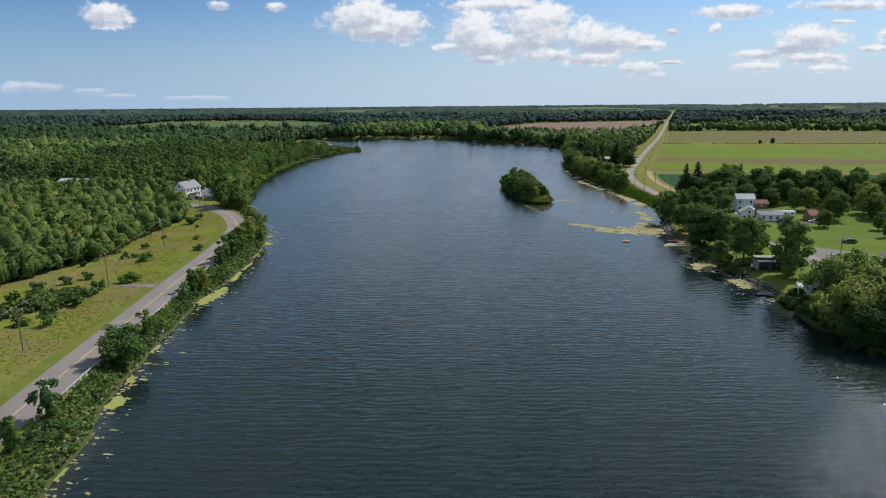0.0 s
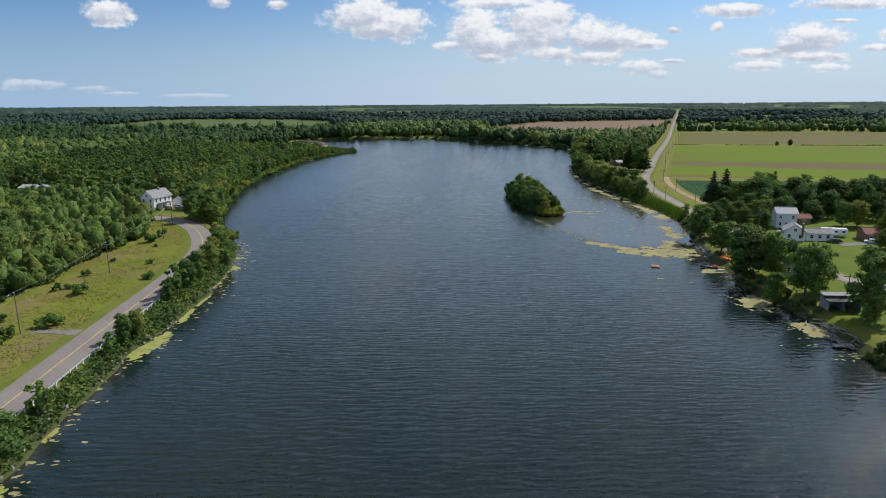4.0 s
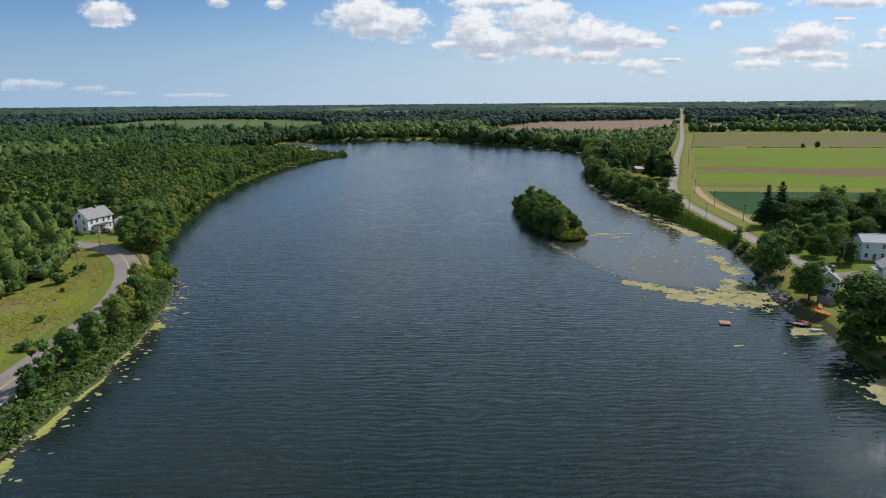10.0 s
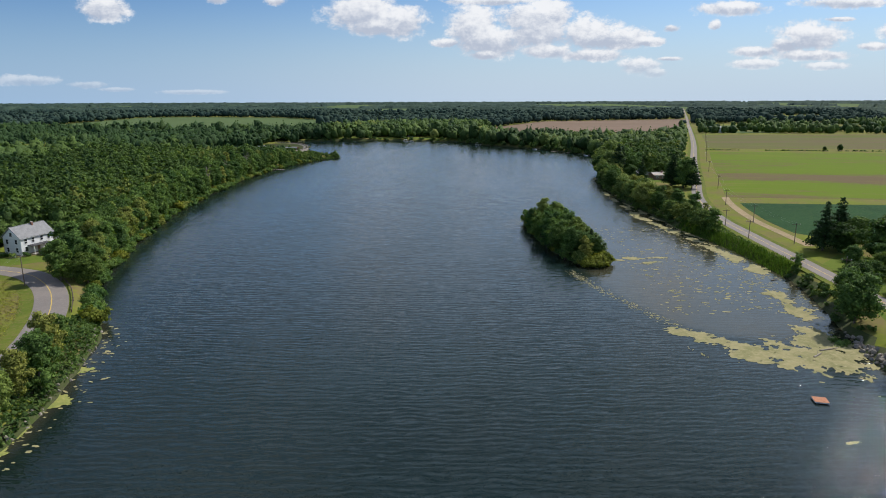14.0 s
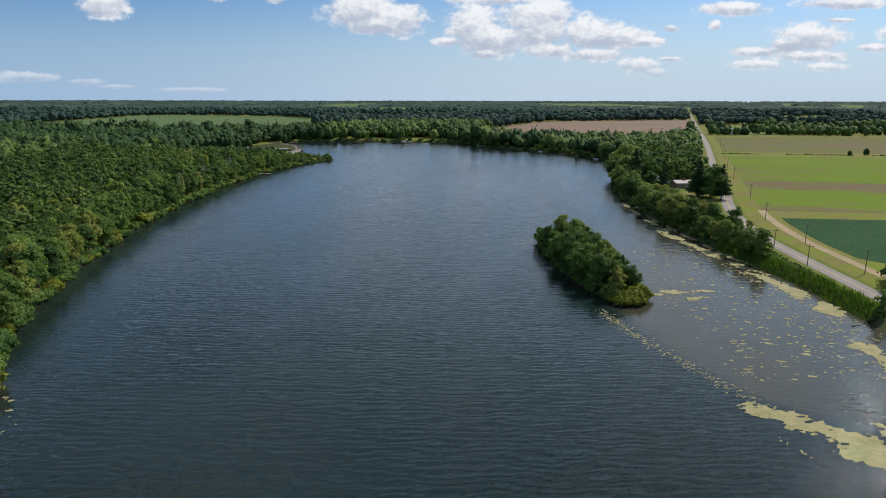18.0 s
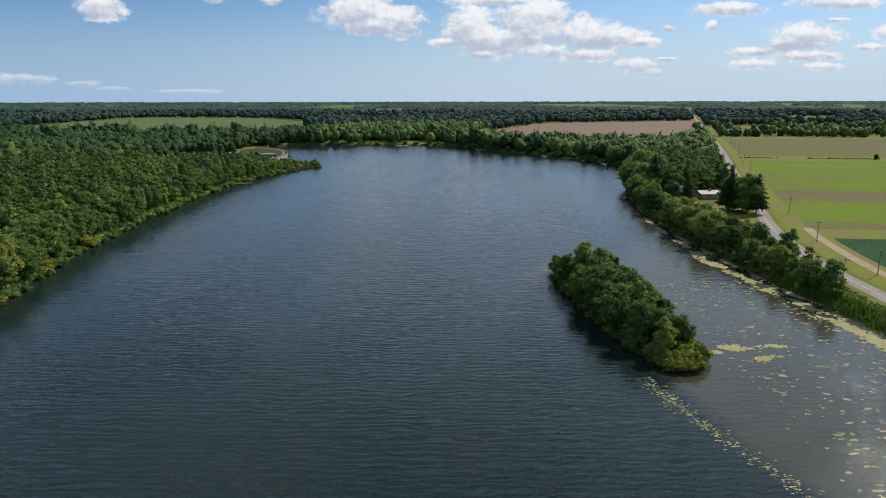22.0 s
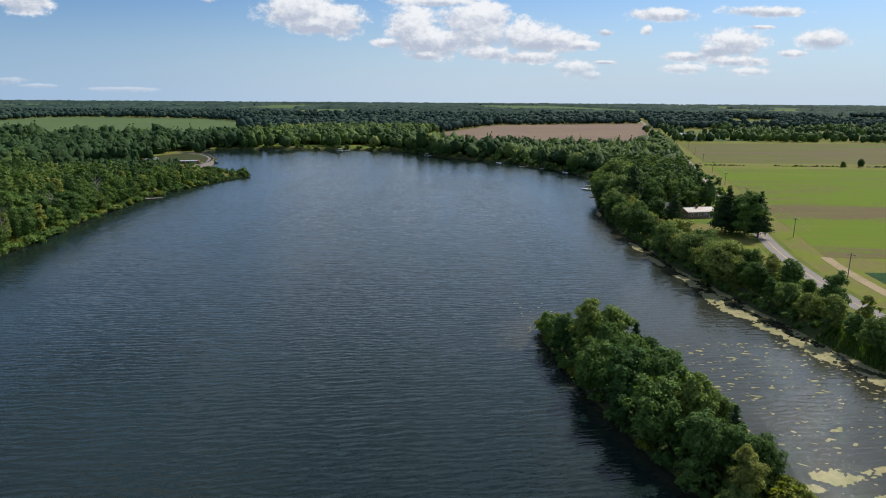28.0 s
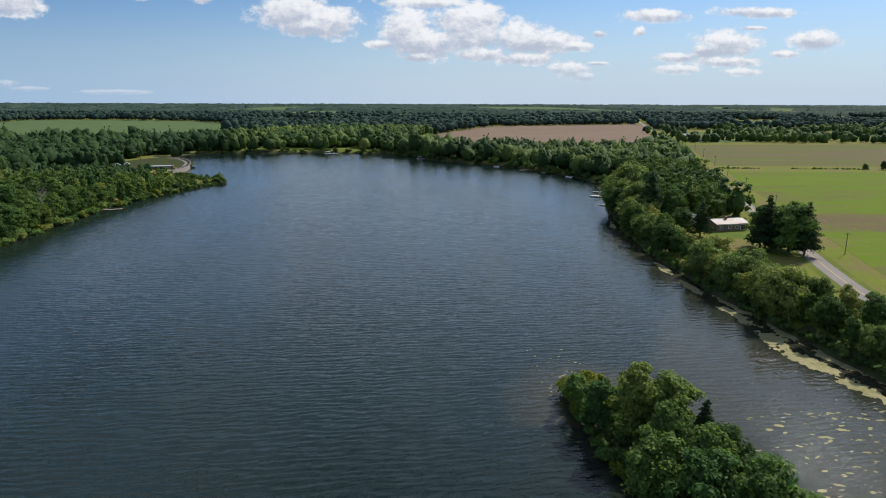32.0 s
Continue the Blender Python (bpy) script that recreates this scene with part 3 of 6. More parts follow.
def crown(rng, shape, tall, wide, lobes, cards, size, level):
    """A crown from its foot at 0: a core with many uneven lobes of foliage, covered with leaf clumps, with gaps between."""
    centres, radii = [], []
    for i in range(lobes):
        a, f = 2.39996 * i + rng.uniform(-0.5, 0.5), (i + rng.uniform(0.2, 0.8)) / lobes
        if shape == "cone":
            z, reach, r = tall * (0.06 + 0.9 * f), wide * (1 - f) * rng.uniform(0.5, 0.75), wide * (0.12 + 0.36 * (1 - f))
        elif shape == "column":
            z, reach, r = tall * (0.1 + 0.8 * f), wide * 0.6 * math.sin(0.55 + 2.35 * f) * rng.uniform(0.5, 1), wide * rng.uniform(0.28, 0.46)
        elif shape == "shrub":
            z, reach, r = tall * rng.uniform(0.12, 0.62), wide * rng.uniform(0.1, 0.75), wide * rng.uniform(0.24, 0.42)
        else:
            z = tall * (0.10 + 0.78 * f)
            reach = wide * 0.9 * math.sin(0.62 + 2.2 * f ** 1.1) * rng.uniform(0.35, 1.08)
            z += tall * rng.normal(0, 0.035)
            r = wide * rng.uniform(0.15, 0.33)
        centres.append((math.cos(a) * reach, math.sin(a) * reach, z))
        radii.append(r)
    c, r = np.array(centres), np.array(radii)
    flat = 0.4 if shape == "cone" else 0.85
    V, T, base = [], [], 0
    bv, bt = BALL[level]
    fill = [] if wide < 3.1 and lobes < 6 else [(np.array([0, 0, tall * 0.45]), np.array([wide * 0.42, wide * 0.42, tall * 0.31]) * (0.5 if shape == "cone" else 1))]
    for p, q in fill + [(p, q * 0.64 * np.array([1, 1, flat])) for p, q in zip(c, r)]:
        v = bv * q * (1 + rng.normal(0, 0.1, (len(bv), 1))) + p
        V.append(v)
        T.append(bt + base)
        base += len(v)
    pick = rng.choice(lobes, cards * 3, p=r ** 2 / (r ** 2).sum())
    nor = rng.normal(0, 1, (cards * 3, 3))
    nor[:, 2] = np.where(rng.uniform(0, 1, cards * 3) < 0.7, np.abs(nor[:, 2]), nor[:, 2])
    nor /= np.linalg.norm(nor, axis=1)[:, None]
    pos = c[pick] + nor * r[pick][:, None] * np.array([1, 1, flat]) * rng.uniform(0.74, 1.38, (cards * 3, 1))
    buried = np.zeros(len(pos), bool)
    for p, q in zip(c, r):
        buried |= np.linalg.norm((pos - p) / np.array([1, 1, flat]), axis=1) < q * 0.68
    keep = np.where(~buried)[0][:cards]
    axis_out = pos[keep] - np.array([0, 0, tall * 0.4])
    axis_out /= np.linalg.norm(axis_out, axis=1)[:, None] + 1e-9
    v, t = leaf_cards(rng, pos[keep], nor[keep] * 0.7 + axis_out * 0.5, size, 0.8 if shape == "willow" else 0.15)
    V.append(v)
    T.append(t + base)
    V = np.concatenate(V)
    V[:, 2] = np.maximum(V[:, 2], 0.05)
    return V, np.concatenate(T)


def dome(rng, tall, wide, level, lobes, cards, size, foot=0.16):
    """One tree of a closed canopy: a lumpy rounded head with smaller heads on it and leaf clumps all over."""
    bv, bt = BALL[level]
    off = rng.uniform(0, 50, 3)
    bv = bv @ np.array(Euler(rng.uniform(0, 6.28, 3)).to_matrix())
    bv = bv / (np.abs(bv) ** 3).sum(1)[:, None] ** (1 / 3) * 0.94

    def lump(v):
        return np.array([1 + 0.75 * noise.noise(tuple(p * 1.9 + off)) for p in v])[:, None]

    V = [bv * lump(bv) * (wide, wide, tall * (1 - foot) / 2) + (0, 0, tall * (1 + foot) / 2)]
    T, base = [bt], len(bv)
    sv, st = BALL[0]
    for i in range(lobes):
        a, e = 2.4 * i + rng.uniform(-0.4, 0.4), rng.uniform(-0.45, 1.25)
        r = wide * rng.uniform(0.3, 0.46)
        p = np.array([math.cos(a) * math.cos(e) * wide * 0.8, math.sin(a) * math.cos(e) * wide * 0.8, tall * (0.52 + 0.38 * math.sin(e))])
        V.append(sv * r * (1 + rng.normal(0, 0.12, (len(sv), 1))) + p)
        T.append(st + base)
        base += len(sv)
    hull = np.concatenate(V)
    pick = rng.integers(len(hull), size=cards)
    mid = np.array([0, 0, tall * 0.5])
    nor = (hull[pick] - mid) / (wide, wide, tall * 0.45)
    nor /= np.linalg.norm(nor, axis=1)[:, None] + 1e-9
    pos = hull[pick] + nor * rng.uniform(-0.1, 0.25, (cards, 1)) * wide * 0.5 + rng.normal(0, wide * 0.16, (cards, 3))
    v, t = leaf_cards(rng, pos, nor * 1.3, size)
    v = np.concatenate(V + [v])
    v[:, 2] = np.maximum(v[:, 2], 0.05)
    return v, np.concatenate(T + [t + base])


def trunk_mesh(rng, tall, thick, limbs):
    bm = bmesh.new()
    p, n = Vector((0, 0, -0.4)), 4
    for i in range(n):
        q = Vector((rng.normal(0, 0.12), rng.normal(0, 0.12), tall * (i + 1) / n))
        tube(bm, p, q, thick * (1 - 0.2 * i), thick * (0.8 - 0.2 * i), 7)
        p = q
    for i in range(limbs):
        a = 6.283 * (i + rng.uniform(0, 0.6)) / limbs
        z = tall * rng.uniform(0.4, 0.75)
        tube(bm, (0, 0, z), (math.cos(a) * tall * 0.32, math.sin(a) * tall * 0.32, z + tall * 0.28), thick * 0.4, thick * 0.12, 5)
    me = bpy.data.meshes.new("trunk")
    bm.to_mesh(me)
    bm.free()
    me.materials.append(M_BARK)
    return me


SPECIES = {  # crown shape, height, half width, lobes, leaf clumps, clump size, clear stem, leaves, name, label
    "maple": ("broad", 13.5, 5.6, 40, 3600, 0.33, 0.7, M_LEAF, "tree", "full green broadleaf tree with a rounded crown"),
    "ash": ("broad", 15.5, 4.8, 40, 3500, 0.33, 0.8, M_LEAF, "tree", "tall green broadleaf tree with an uneven crown"),
    "oak": ("broad", 12.5, 6.2, 42, 3900, 0.33, 0.6, M_LEAF_DARK, "tree", "dark green spreading broadleaf tree"),
    "willow": ("willow", 9.8, 6.0, 38, 3900, 0.32, 0.4, M_LEAF_WILLOW, "willow", "pale green bushy willow by the water"),
    "poplar": ("column", 16.5, 3.4, 28, 2700, 0.31, 0.8, M_LEAF, "tree", "tall narrow green broadleaf tree"),
    "pine": ("cone", 17.0, 5.6, 32, 2500, 0.36, 0.8, M_NEEDLE, "pine", "dark conical pine with tiered branches"),
    "shrub": ("shrub", 3.2, 2.3, 10, 360, 0.27, 0.0, M_LEAF, "shrub", "low green shrub on rough grass"),
    "sapling": ("broad", 5.8, 2.4, 12, 520, 0.27, 0.4, M_LEAF, "tree", "small young green tree on the bank"),
    "yellow": ("shrub", 3.6, 2.6, 12, 480, 0.27, 0.0, M_LEAF_YELLOW, "shrub", "yellow-green bush at the water's edge"),
}
MODELS = {}


def models(kind):
    """Three forms of a species, each a crown and a trunk mesh."""
    if kind not in MODELS:
        shape, tall, wide, lobes, cards, size, stem, leaf, name, label = SPECIES[kind]
        MODELS[kind] = []
        for k in range(3):
            rng = np.random.default_rng(40 * k + len(kind) * 7 + ord(kind[0]))
            v, t = crown(rng, shape, tall, wide, lobes, cards, size, 0)
            v[:, 2] += stem
            MODELS[kind].append((array_mesh("crown", v, t, leaf), trunk_mesh(rng, stem + tall * 0.62, 0.13 + 0.016 * tall, 4) if stem > 0.3 else None))
    return MODELS[kind]


TREES = np.random.default_rng(5)


def plant(kind, x, y, scale=1.0, label="", group="", wide=1.0, z=None):
    shape, tall, w, lobes, cards, size, stem, leaf, name, text = SPECIES[kind]
    me, tr = models(kind)[TREES.integers(3)]
    root = thing(name, label or text, "shrub" if name == "shrub" else "tree", group=group)
    s = scale * TREES.uniform(0.92, 1.08)
    z = height(x, y) if z is None else z
    root.matrix_basis = Matrix.LocRotScale((x, y, z - 0.05), Euler((0, 0, TREES.uniform(0, 6.28))), (s * wide * TREES.uniform(0.88, 1.12), s * wide * TREES.uniform(0.88, 1.12), s))
    for n, d in (("crown", me), ("trunk", tr)):
        if d is not None:
            new(n, d).parent = root
    return root


LOOSE = []


def brush(x, y, s, shade):
    """A shrub of the joined undergrowth."""
    LOOSE.append((x, y, s, shade))


def plant_row(spec, group, jitter=1.0):
    """Trees from rows of kind, x, y, scale."""
    for kind, x, y, s in spec:
        plant(kind, x + TREES.uniform(-jitter, jitter), y + TREES.uniform(-jitter, jitter), s, group=group)


def build_bank_trees():
    g = "trees on the road bank"
    plant_row([("sapling", -60.5, 127, 1.0), ("sapling", -58, 90, 1.0), ("ash", -58, 79, 0.36),
               ("maple", -57, 68, 0.43), ("maple", -60, 58, 0.47), ("ash", -62, 158, 0.47), ("maple", -62, 163, 0.43), ("sapling", -61.8, 152, 0.9),
               ("sapling", -63.5, 189, 1.25), ("ash", -64, 184, 0.39), ("maple", -64, 196, 0.53), ("ash", -64.5, 205, 0.53), ("maple", -65, 215, 0.57),
               ("ash", -66, 222, 0.57), ("maple", -67, 229, 0.60), ("ash", -69, 237, 0.60), ("maple", -71, 244, 0.52), ("sapling", -62.5, 226, 0.9)], g, 0.5)
    plant("maple", -58.4, 113, 0.54, "spreading green tree leaning over the road bank", g, 1.4)
    for i in range(260):
        y = TREES.uniform(60, 262)
        d = np.interp(y, [60, 100, 125, 150, 200, 245, 258], [-50, -55.5, -58, -60, -59.6, -66.5, -71.5])
        r = np.interp(y, [60, 140, 205, 238, 258], [-58.6, -63.4, -67.2, -71.5, -77.5])
        brush(min(r, d - 1) + (d - 0.5 - min(r, d - 1)) * TREES.uniform(0, 1), y, TREES.uniform(0.18, 0.46), TREES.uniform(0.2, 0.65))
    for x, y, s in ((-89, 191, 0.8), (-82, 167, 0.75), (-84, 166, 0.6), (-97, 150, 0.9), (-78, 205, 0.5), 
                    (-99, 252, 0.8), (-101, 132, 0.9), (-97, 126, 1.1), (-104, 118, 1.2), (-84, 132, 0.6), (-85, 222, 0.4)):
        plant("shrub", x, y, s * 1.45, "round dark shrub in the meadow", "shrubs in the meadow")
    for i in range(46):
        x, y = -93 + TREES.normal(0, 4.5), 146 + TREES.normal(0, 6.0)
        if x < -84:
            brush(x, y, TREES.uniform(0.5, 1.2), TREES.uniform(0.25, 0.7))
    for i in range(34):
        k = TREES.uniform(0, 1)
        x, y = -108 + 12 * k + TREES.normal(0, 3), 105 + 160 * TREES.uniform(0, 1)
        if x < -79 - 0.1 * max(0, y - 150):
            brush(x, y, TREES.uniform(0.35, 1.1), TREES.uniform(0.05, 0.6))


def build_island_trees():
    g = "trees on the island"
    plant_row([("ash", 43.5, 364, 0.84), ("maple", 48.0, 362, 0.80), ("maple", 40.6, 368, 0.55), ("sapling", 38.9, 374, 1.1), ("willow", 40.5, 378, 0.45),
               ("ash", 44.6, 355, 0.68), ("maple", 41.2, 350, 0.68), ("ash", 47.0, 348, 0.72), ("oak", 50.2, 352, 0.72), ("maple", 51.8, 345, 0.62),
               ("maple", 43.2, 342, 0.76), ("maple", 47.6, 339, 0.82), ("oak", 53.2, 339, 0.58), ("maple", 43.8, 332, 0.72), ("ash", 49.2, 331, 0.68),
               ("pine", 54.0, 328, 0.48), ("oak", 53.4, 334, 0.55), ("maple", 46.8, 324, 0.72), ("maple", 51.4, 322, 0.56), ("oak", 54.4, 321, 0.5),
               ("ash", 49.6, 317, 0.45), ("sapling", 44.4, 321, 1.0), ("sapling", 41.4, 337, 1.1), ("willow", 47.2, 315, 0.38), ("pine", 50.8, 357, 0.55)], g, 0.4)
    for i, (x, y) in enumerate(ISLE.mean(0) + (ISLE - ISLE.mean(0)) * (0.96, 0.98)):
        tip = y < 315 or y > 374
        plant("yellow" if tip or i % 5 == 0 else "shrub", x, y, TREES.uniform(0.5, 0.85), group="bushes on the island", z=0.15)
    for x, y, k in ((53.5, 313.5, 1.1), (55.5, 316, 1.15), (50.5, 313, 0.9), (40, 381, 1.1), (44, 382, 1.0)):
        plant("yellow", x, y, k, group="bushes on the island")
    core = ISLE.mean(0) + (ISLE - ISLE.mean(0)) * (0.88, 0.96)
    for i in range(330):
        x, y = TREES.uniform(36, 58), TREES.uniform(312, 386)
        if inside(np.array([x]), np.array([y]), core)[0]:
            brush(x, y, TREES.uniform(0.4, 0.95), TREES.uniform(0.2, 0.8))


def build_right_trees():
    g = "trees round the lakeside houses"
    plant_row([("maple", 93, 233, 0.72), ("oak", 88.5, 206, 1.02), ("maple", 93, 202, 0.95), ("ash", 87, 187, 0.62), ("maple", 93, 184, 0.95), ("ash", 98, 188, 0.8), ("ash", 98, 167, 0.98), ("willow", 92.5, 138, 1.15), ("maple", 97.5, 141, 1.0), ("ash", 94.5, 163, 0.6),
               ("maple", 96, 258, 0.85), ("ash", 99, 265, 0.75), ("shrub", 88.5, 250, 1.1), ("sapling", 106, 300, 0.9), ("oak", 107, 272, 0.7), ("oak", 122, 266, 0.62),
               ("pine", 127, 322, 0.92), ("pine", 134, 327, 0.95), ("oak", 137, 306, 1.15), ("maple", 144, 312, 1.1), ("pine", 154, 322, 0.9), ("oak", 152, 296, 1.0), ("maple", 165, 318, 1.1), ("oak", 148, 304, 0.9), ("oak", 184, 310, 1.1), ("maple", 202, 302, 1.1), ("oak", 218, 300, 1.1), ("maple", 232, 292, 1.1), ("oak", 246, 286, 1.1), ("maple", 258, 280, 1.1), ("oak", 270, 276, 1.1), ("maple", 284, 272, 1.1), ("oak", 175, 284, 0.9), ("maple", 190, 278, 0.9), ("oak", 210, 272, 0.9), ("maple", 225, 266, 0.9), ("oak", 176, 250, 0.8), ("oak", 147, 234, 0.5), ("maple", 160, 270, 0.8), ("maple", 163, 228, 0.45), ("sapling", 156, 214, 0.8), ("oak", 182, 226, 0.6), ("maple", 128, 282, 0.6), ("oak", 141, 288, 0.7), ("oak", 119, 275, 0.55),
               ("maple", 160, 312, 1.0), ("oak", 170, 305, 1.1), ("maple", 178, 295, 1.05), ("oak", 188, 300, 1.1), ("maple", 196, 290, 1.1), ("oak", 206, 284, 1.0),
               ("maple", 214, 292, 1.1), ("oak", 226, 280, 1.0), ("maple", 238, 276, 1.1), ("maple", 155, 272, 0.75), ("oak", 158, 247, 0.85), ("oak", 168, 262, 0.8),
               ("maple", 182, 262, 0.85), ("oak", 196, 262, 0.8), ("maple", 172, 236, 0.5), ("oak", 104, 212, 0.6), ("maple", 110, 150, 0.7),
               ("willow", 91, 128, 1.15), ("willow", 96, 134, 1.2), ("oak", 90, 120, 0.9), ("willow", 97, 122, 1.2), ("maple", 102, 128, 1.0), ("willow", 100, 112, 1.1),
               ("oak", 107, 118, 1.0), ("maple", 104, 100, 1.0), ("willow", 109, 106, 1.0), ("oak", 113, 95, 1.0), ("sapling", 103, 214, 1.0), ("maple", 250, 268, 1.0), ("oak", 262, 264, 1.0)]
              + [(("oak", "maple", "ash", "oak")[i % 4], 131 + 6.5 * i, 318 - 1.7 * i + 7 * (i % 2), 0.7 + 0.09 * (i % 5)) for i in range(24)]
              + [("oak", 124, 290, 0.6), ("maple", 131, 297, 0.7), ("oak", 117, 284, 0.5), ("maple", 139, 299, 0.8), ("oak", 145, 292, 0.7), ("maple", 121, 300, 0.55), ("ash", 134, 288, 0.6), ("oak", 151, 284, 0.65), ("maple", 160, 290, 0.8)], g, 0.8)
    g = "trees on the wooded shore"
    spec = []
    for i in range(96):
        y = 352 + i * 2.25
        s = np.interp(y, [303, 345, 389, 441, 472, 506, 560, 606], [104, 102, 97, 95, 97, 101, 113, 130])
        row = i % 3
        if y < 380 and row:
            continue
        x = s + (2.8 if y < 490 else 2.0) + row * 6.0 + TREES.uniform(-1.0, 1.0)
        if row == 2 and y < 525 or row == 1 and 452 < y < 512 and i % 2:
            continue
        kind = ("willow", "maple", "willow", "ash", "oak", "willow")[int(TREES.integers(6))] if row < 2 else ("maple", "oak", "ash", "poplar")[int(TREES.integers(4))]
        top = (8.0 if y < 480 else 10.2) if row == 0 else (8.4 if y < 430 else 7.4 if y < 490 else 9.0 if y < 525 else 13.5)
        spec.append((kind, x, y, top / SPECIES[kind][1] * TREES.uniform(0.68, 1.28)))
    plant_row(spec, g, 0.6)
    for i in range(75):
        y = 372 + 3.1 * i
        e = np.interp(y, [303, 345, 389, 441, 472, 506, 560, 606], [104, 102, 97, 95, 97, 101, 113, 130])
        brush(e + TREES.uniform(-0.6, 1.4), y, TREES.uniform(0.7, 1.2), TREES.uniform(0.3, 0.8))
    plant_row([("pine", 130.5, 470, 1.12), ("maple", 135, 464, 1.22), ("oak", 136.5, 471, 1.15), ("pine", 138.5, 462, 1.0), ("ash", 132, 475, 0.9), ("pine", 121, 493, 0.72), ("oak", 116, 497, 0.7),
               ("pine", 116, 524, 1.1), ("pine", 120, 530, 1.05), ("maple", 129, 532, 0.95), ("maple", 124, 524, 0.9), ("oak", 137, 534, 0.95), ("maple", 147, 538, 0.9),
               ("sapling", 109, 372, 1.2), ("willow", 106, 380, 0.6)], g, 0.4)


def build_left_trees():
    g = "trees at the wood's edge by the lake"
    spec = []
    ys = [y for y, _ in zip(np.arange(292, 660, 5.0), range(200))]
    for i, y in enumerate(ys):
        s = np.interp(y, [258, 279, 296, 340, 400, 460, 520, 584, 620, 650, 673], [-71, -84, -91, -103, -114, -119, -120, -116, -108, -97, -84])
        big = np.interp(y, [290, 560, 625, 655], [0.9, 0.9, 0.68, 0.28])
        for row in range(2):
            kind = ("maple", "ash", "poplar", "maple", "oak", "ash")[int(TREES.integers(6))]
            x = s - 1.8 - row * 6.0 - TREES.uniform(0, 1.5)
            if math.hypot(x + 112, y - 310) < 13:
                continue
            spec.append((kind, x, y + TREES.uniform(-2, 2), big * TREES.uniform(0.75, 1.08) * (0.85 if row == 0 else 1)))
    plant_row(spec, g, 0.4)
    for i in range(150):
        y = 262 + 2.75 * i
        s = np.interp(y, [258, 279, 296, 340, 400, 460, 520, 584, 620, 650, 673], [-71, -84, -91, -103, -114, -119, -120, -116, -108, -97, -84])
        plant("yellow" if i % 11 == 0 else "shrub", s - TREES.uniform(-0.6, 1.2), y, TREES.uniform(0.7, 1.35) * (0.6 if y > 640 else 1), "green bush overhanging the lake shore", "bushes on the lake shore")


build_bank_trees()
build_island_trees()
build_right_trees()
build_left_trees()


# ---- woods ----
CLEAR = [((130, 445), 11), ((142, 478), 13), ((-150, 764), 22), ((-160, 805), 24), ((-126, 322), 17), ((-112, 310), 12), ((-214, 372), 16), ((-204, 360), 13), ((-190, 364), 10), ((137, 503), 20), ((152, 500), 14), ((133, 484), 18), ((122, 470), 16), ((136, 456), 12), ((-155, 788), 27), ((-172, 836), 14), ((-138, 738), 17), ((-165, 750), 12), ((-178, 800), 16),
         ((-20, 905), 20), ((-66, 910), 17), ((8, 892), 10), ((118, 735), 10), ((150, 740), 16), ((215, 905), 22), ((-110, 925), 20)]
MEADOW = np.array([(-60, 20), (-64, 100), (-70, 200), (-88, 268), (-104, 290), (-116, 298), (-112, 284), (-104, 258), (-106, 222), (-104, 190), (-112, 172),
                   (-116, 150), (-108, 120), (-122, 100), (-126, 20)], float)


def wooded(x, y):
    """Where the joined woodland stands."""
    ok = ~inside(x, y, LAKE) & ~inside(x, y, MEADOW) & ~inside(x, y, PINK) & ~inside(x, y, PALE)
    ok &= line_distance(x, y, LAKE, True) > 3
    ok &= (line_distance(x, y, ROAD_LEFT) > 9) & (line_distance(x, y, ROAD_RIGHT) > 11)
    ok &= ~((y > 640) & (y < 770) & (x > np.interp(y, [640, 690, 770], [-118, -132, -150])) & (x < -60))
    for (cx, cy), r in CLEAR:
        ok &= np.hypot(x - cx, y - cy) > r
    rx = np.interp(y, ROAD_RIGHT[:, 1], ROAD_RIGHT[:, 0])
    left = (x < -60) & (y > 30) & ~((x > -70) & (y < 285))
    bank = (x > -60) & (x < rx) & (y > 360)
    return ok & (left | bank)


def joined_woods(name, rng, xs, ys, variants, label, shades, sizes, feet=None, category="woods", leaf=None):
    """Many trees in one mesh."""
    V, T, S, base = [], [], [], 0
    feet = np.full(len(xs), LAND - 0.3) if feet is None else feet
    for x, y, sh, sz, foot in zip(xs, ys, shades, sizes, feet):
        v, t = variants[rng.integers(len(variants))]
        a = rng.uniform(0, 6.283)
        c, s = math.cos(a) * sz, math.sin(a) * sz
        w = np.empty_like(v)
        w[:, 0], w[:, 1], w[:, 2] = v[:, 0] * c - v[:, 1] * s + x, v[:, 0] * s + v[:, 1] * c + y, v[:, 2] * sz * rng.uniform(0.88, 1.12) + foot
        V.append(w)
        T.append(t + base)
        S.append(np.full(len(v), sh))
        base += len(v)
    me = array_mesh(name, np.concatenate(V), np.concatenate(T), leaf or M_WOOD, np.concatenate(S))
    return tagged(new(name, me), label, category, kind="stuff")


def scatter(rng, x0, x1, y0, y1, step):
    X, Y = np.meshgrid(np.arange(x0, x1, step), np.arange(y0, y1, step))
    x, y = X.ravel() + rng.uniform(-0.45, 0.45, X.size) * step, Y.ravel() + rng.uniform(-0.45, 0.45, X.size) * step
    return x, y


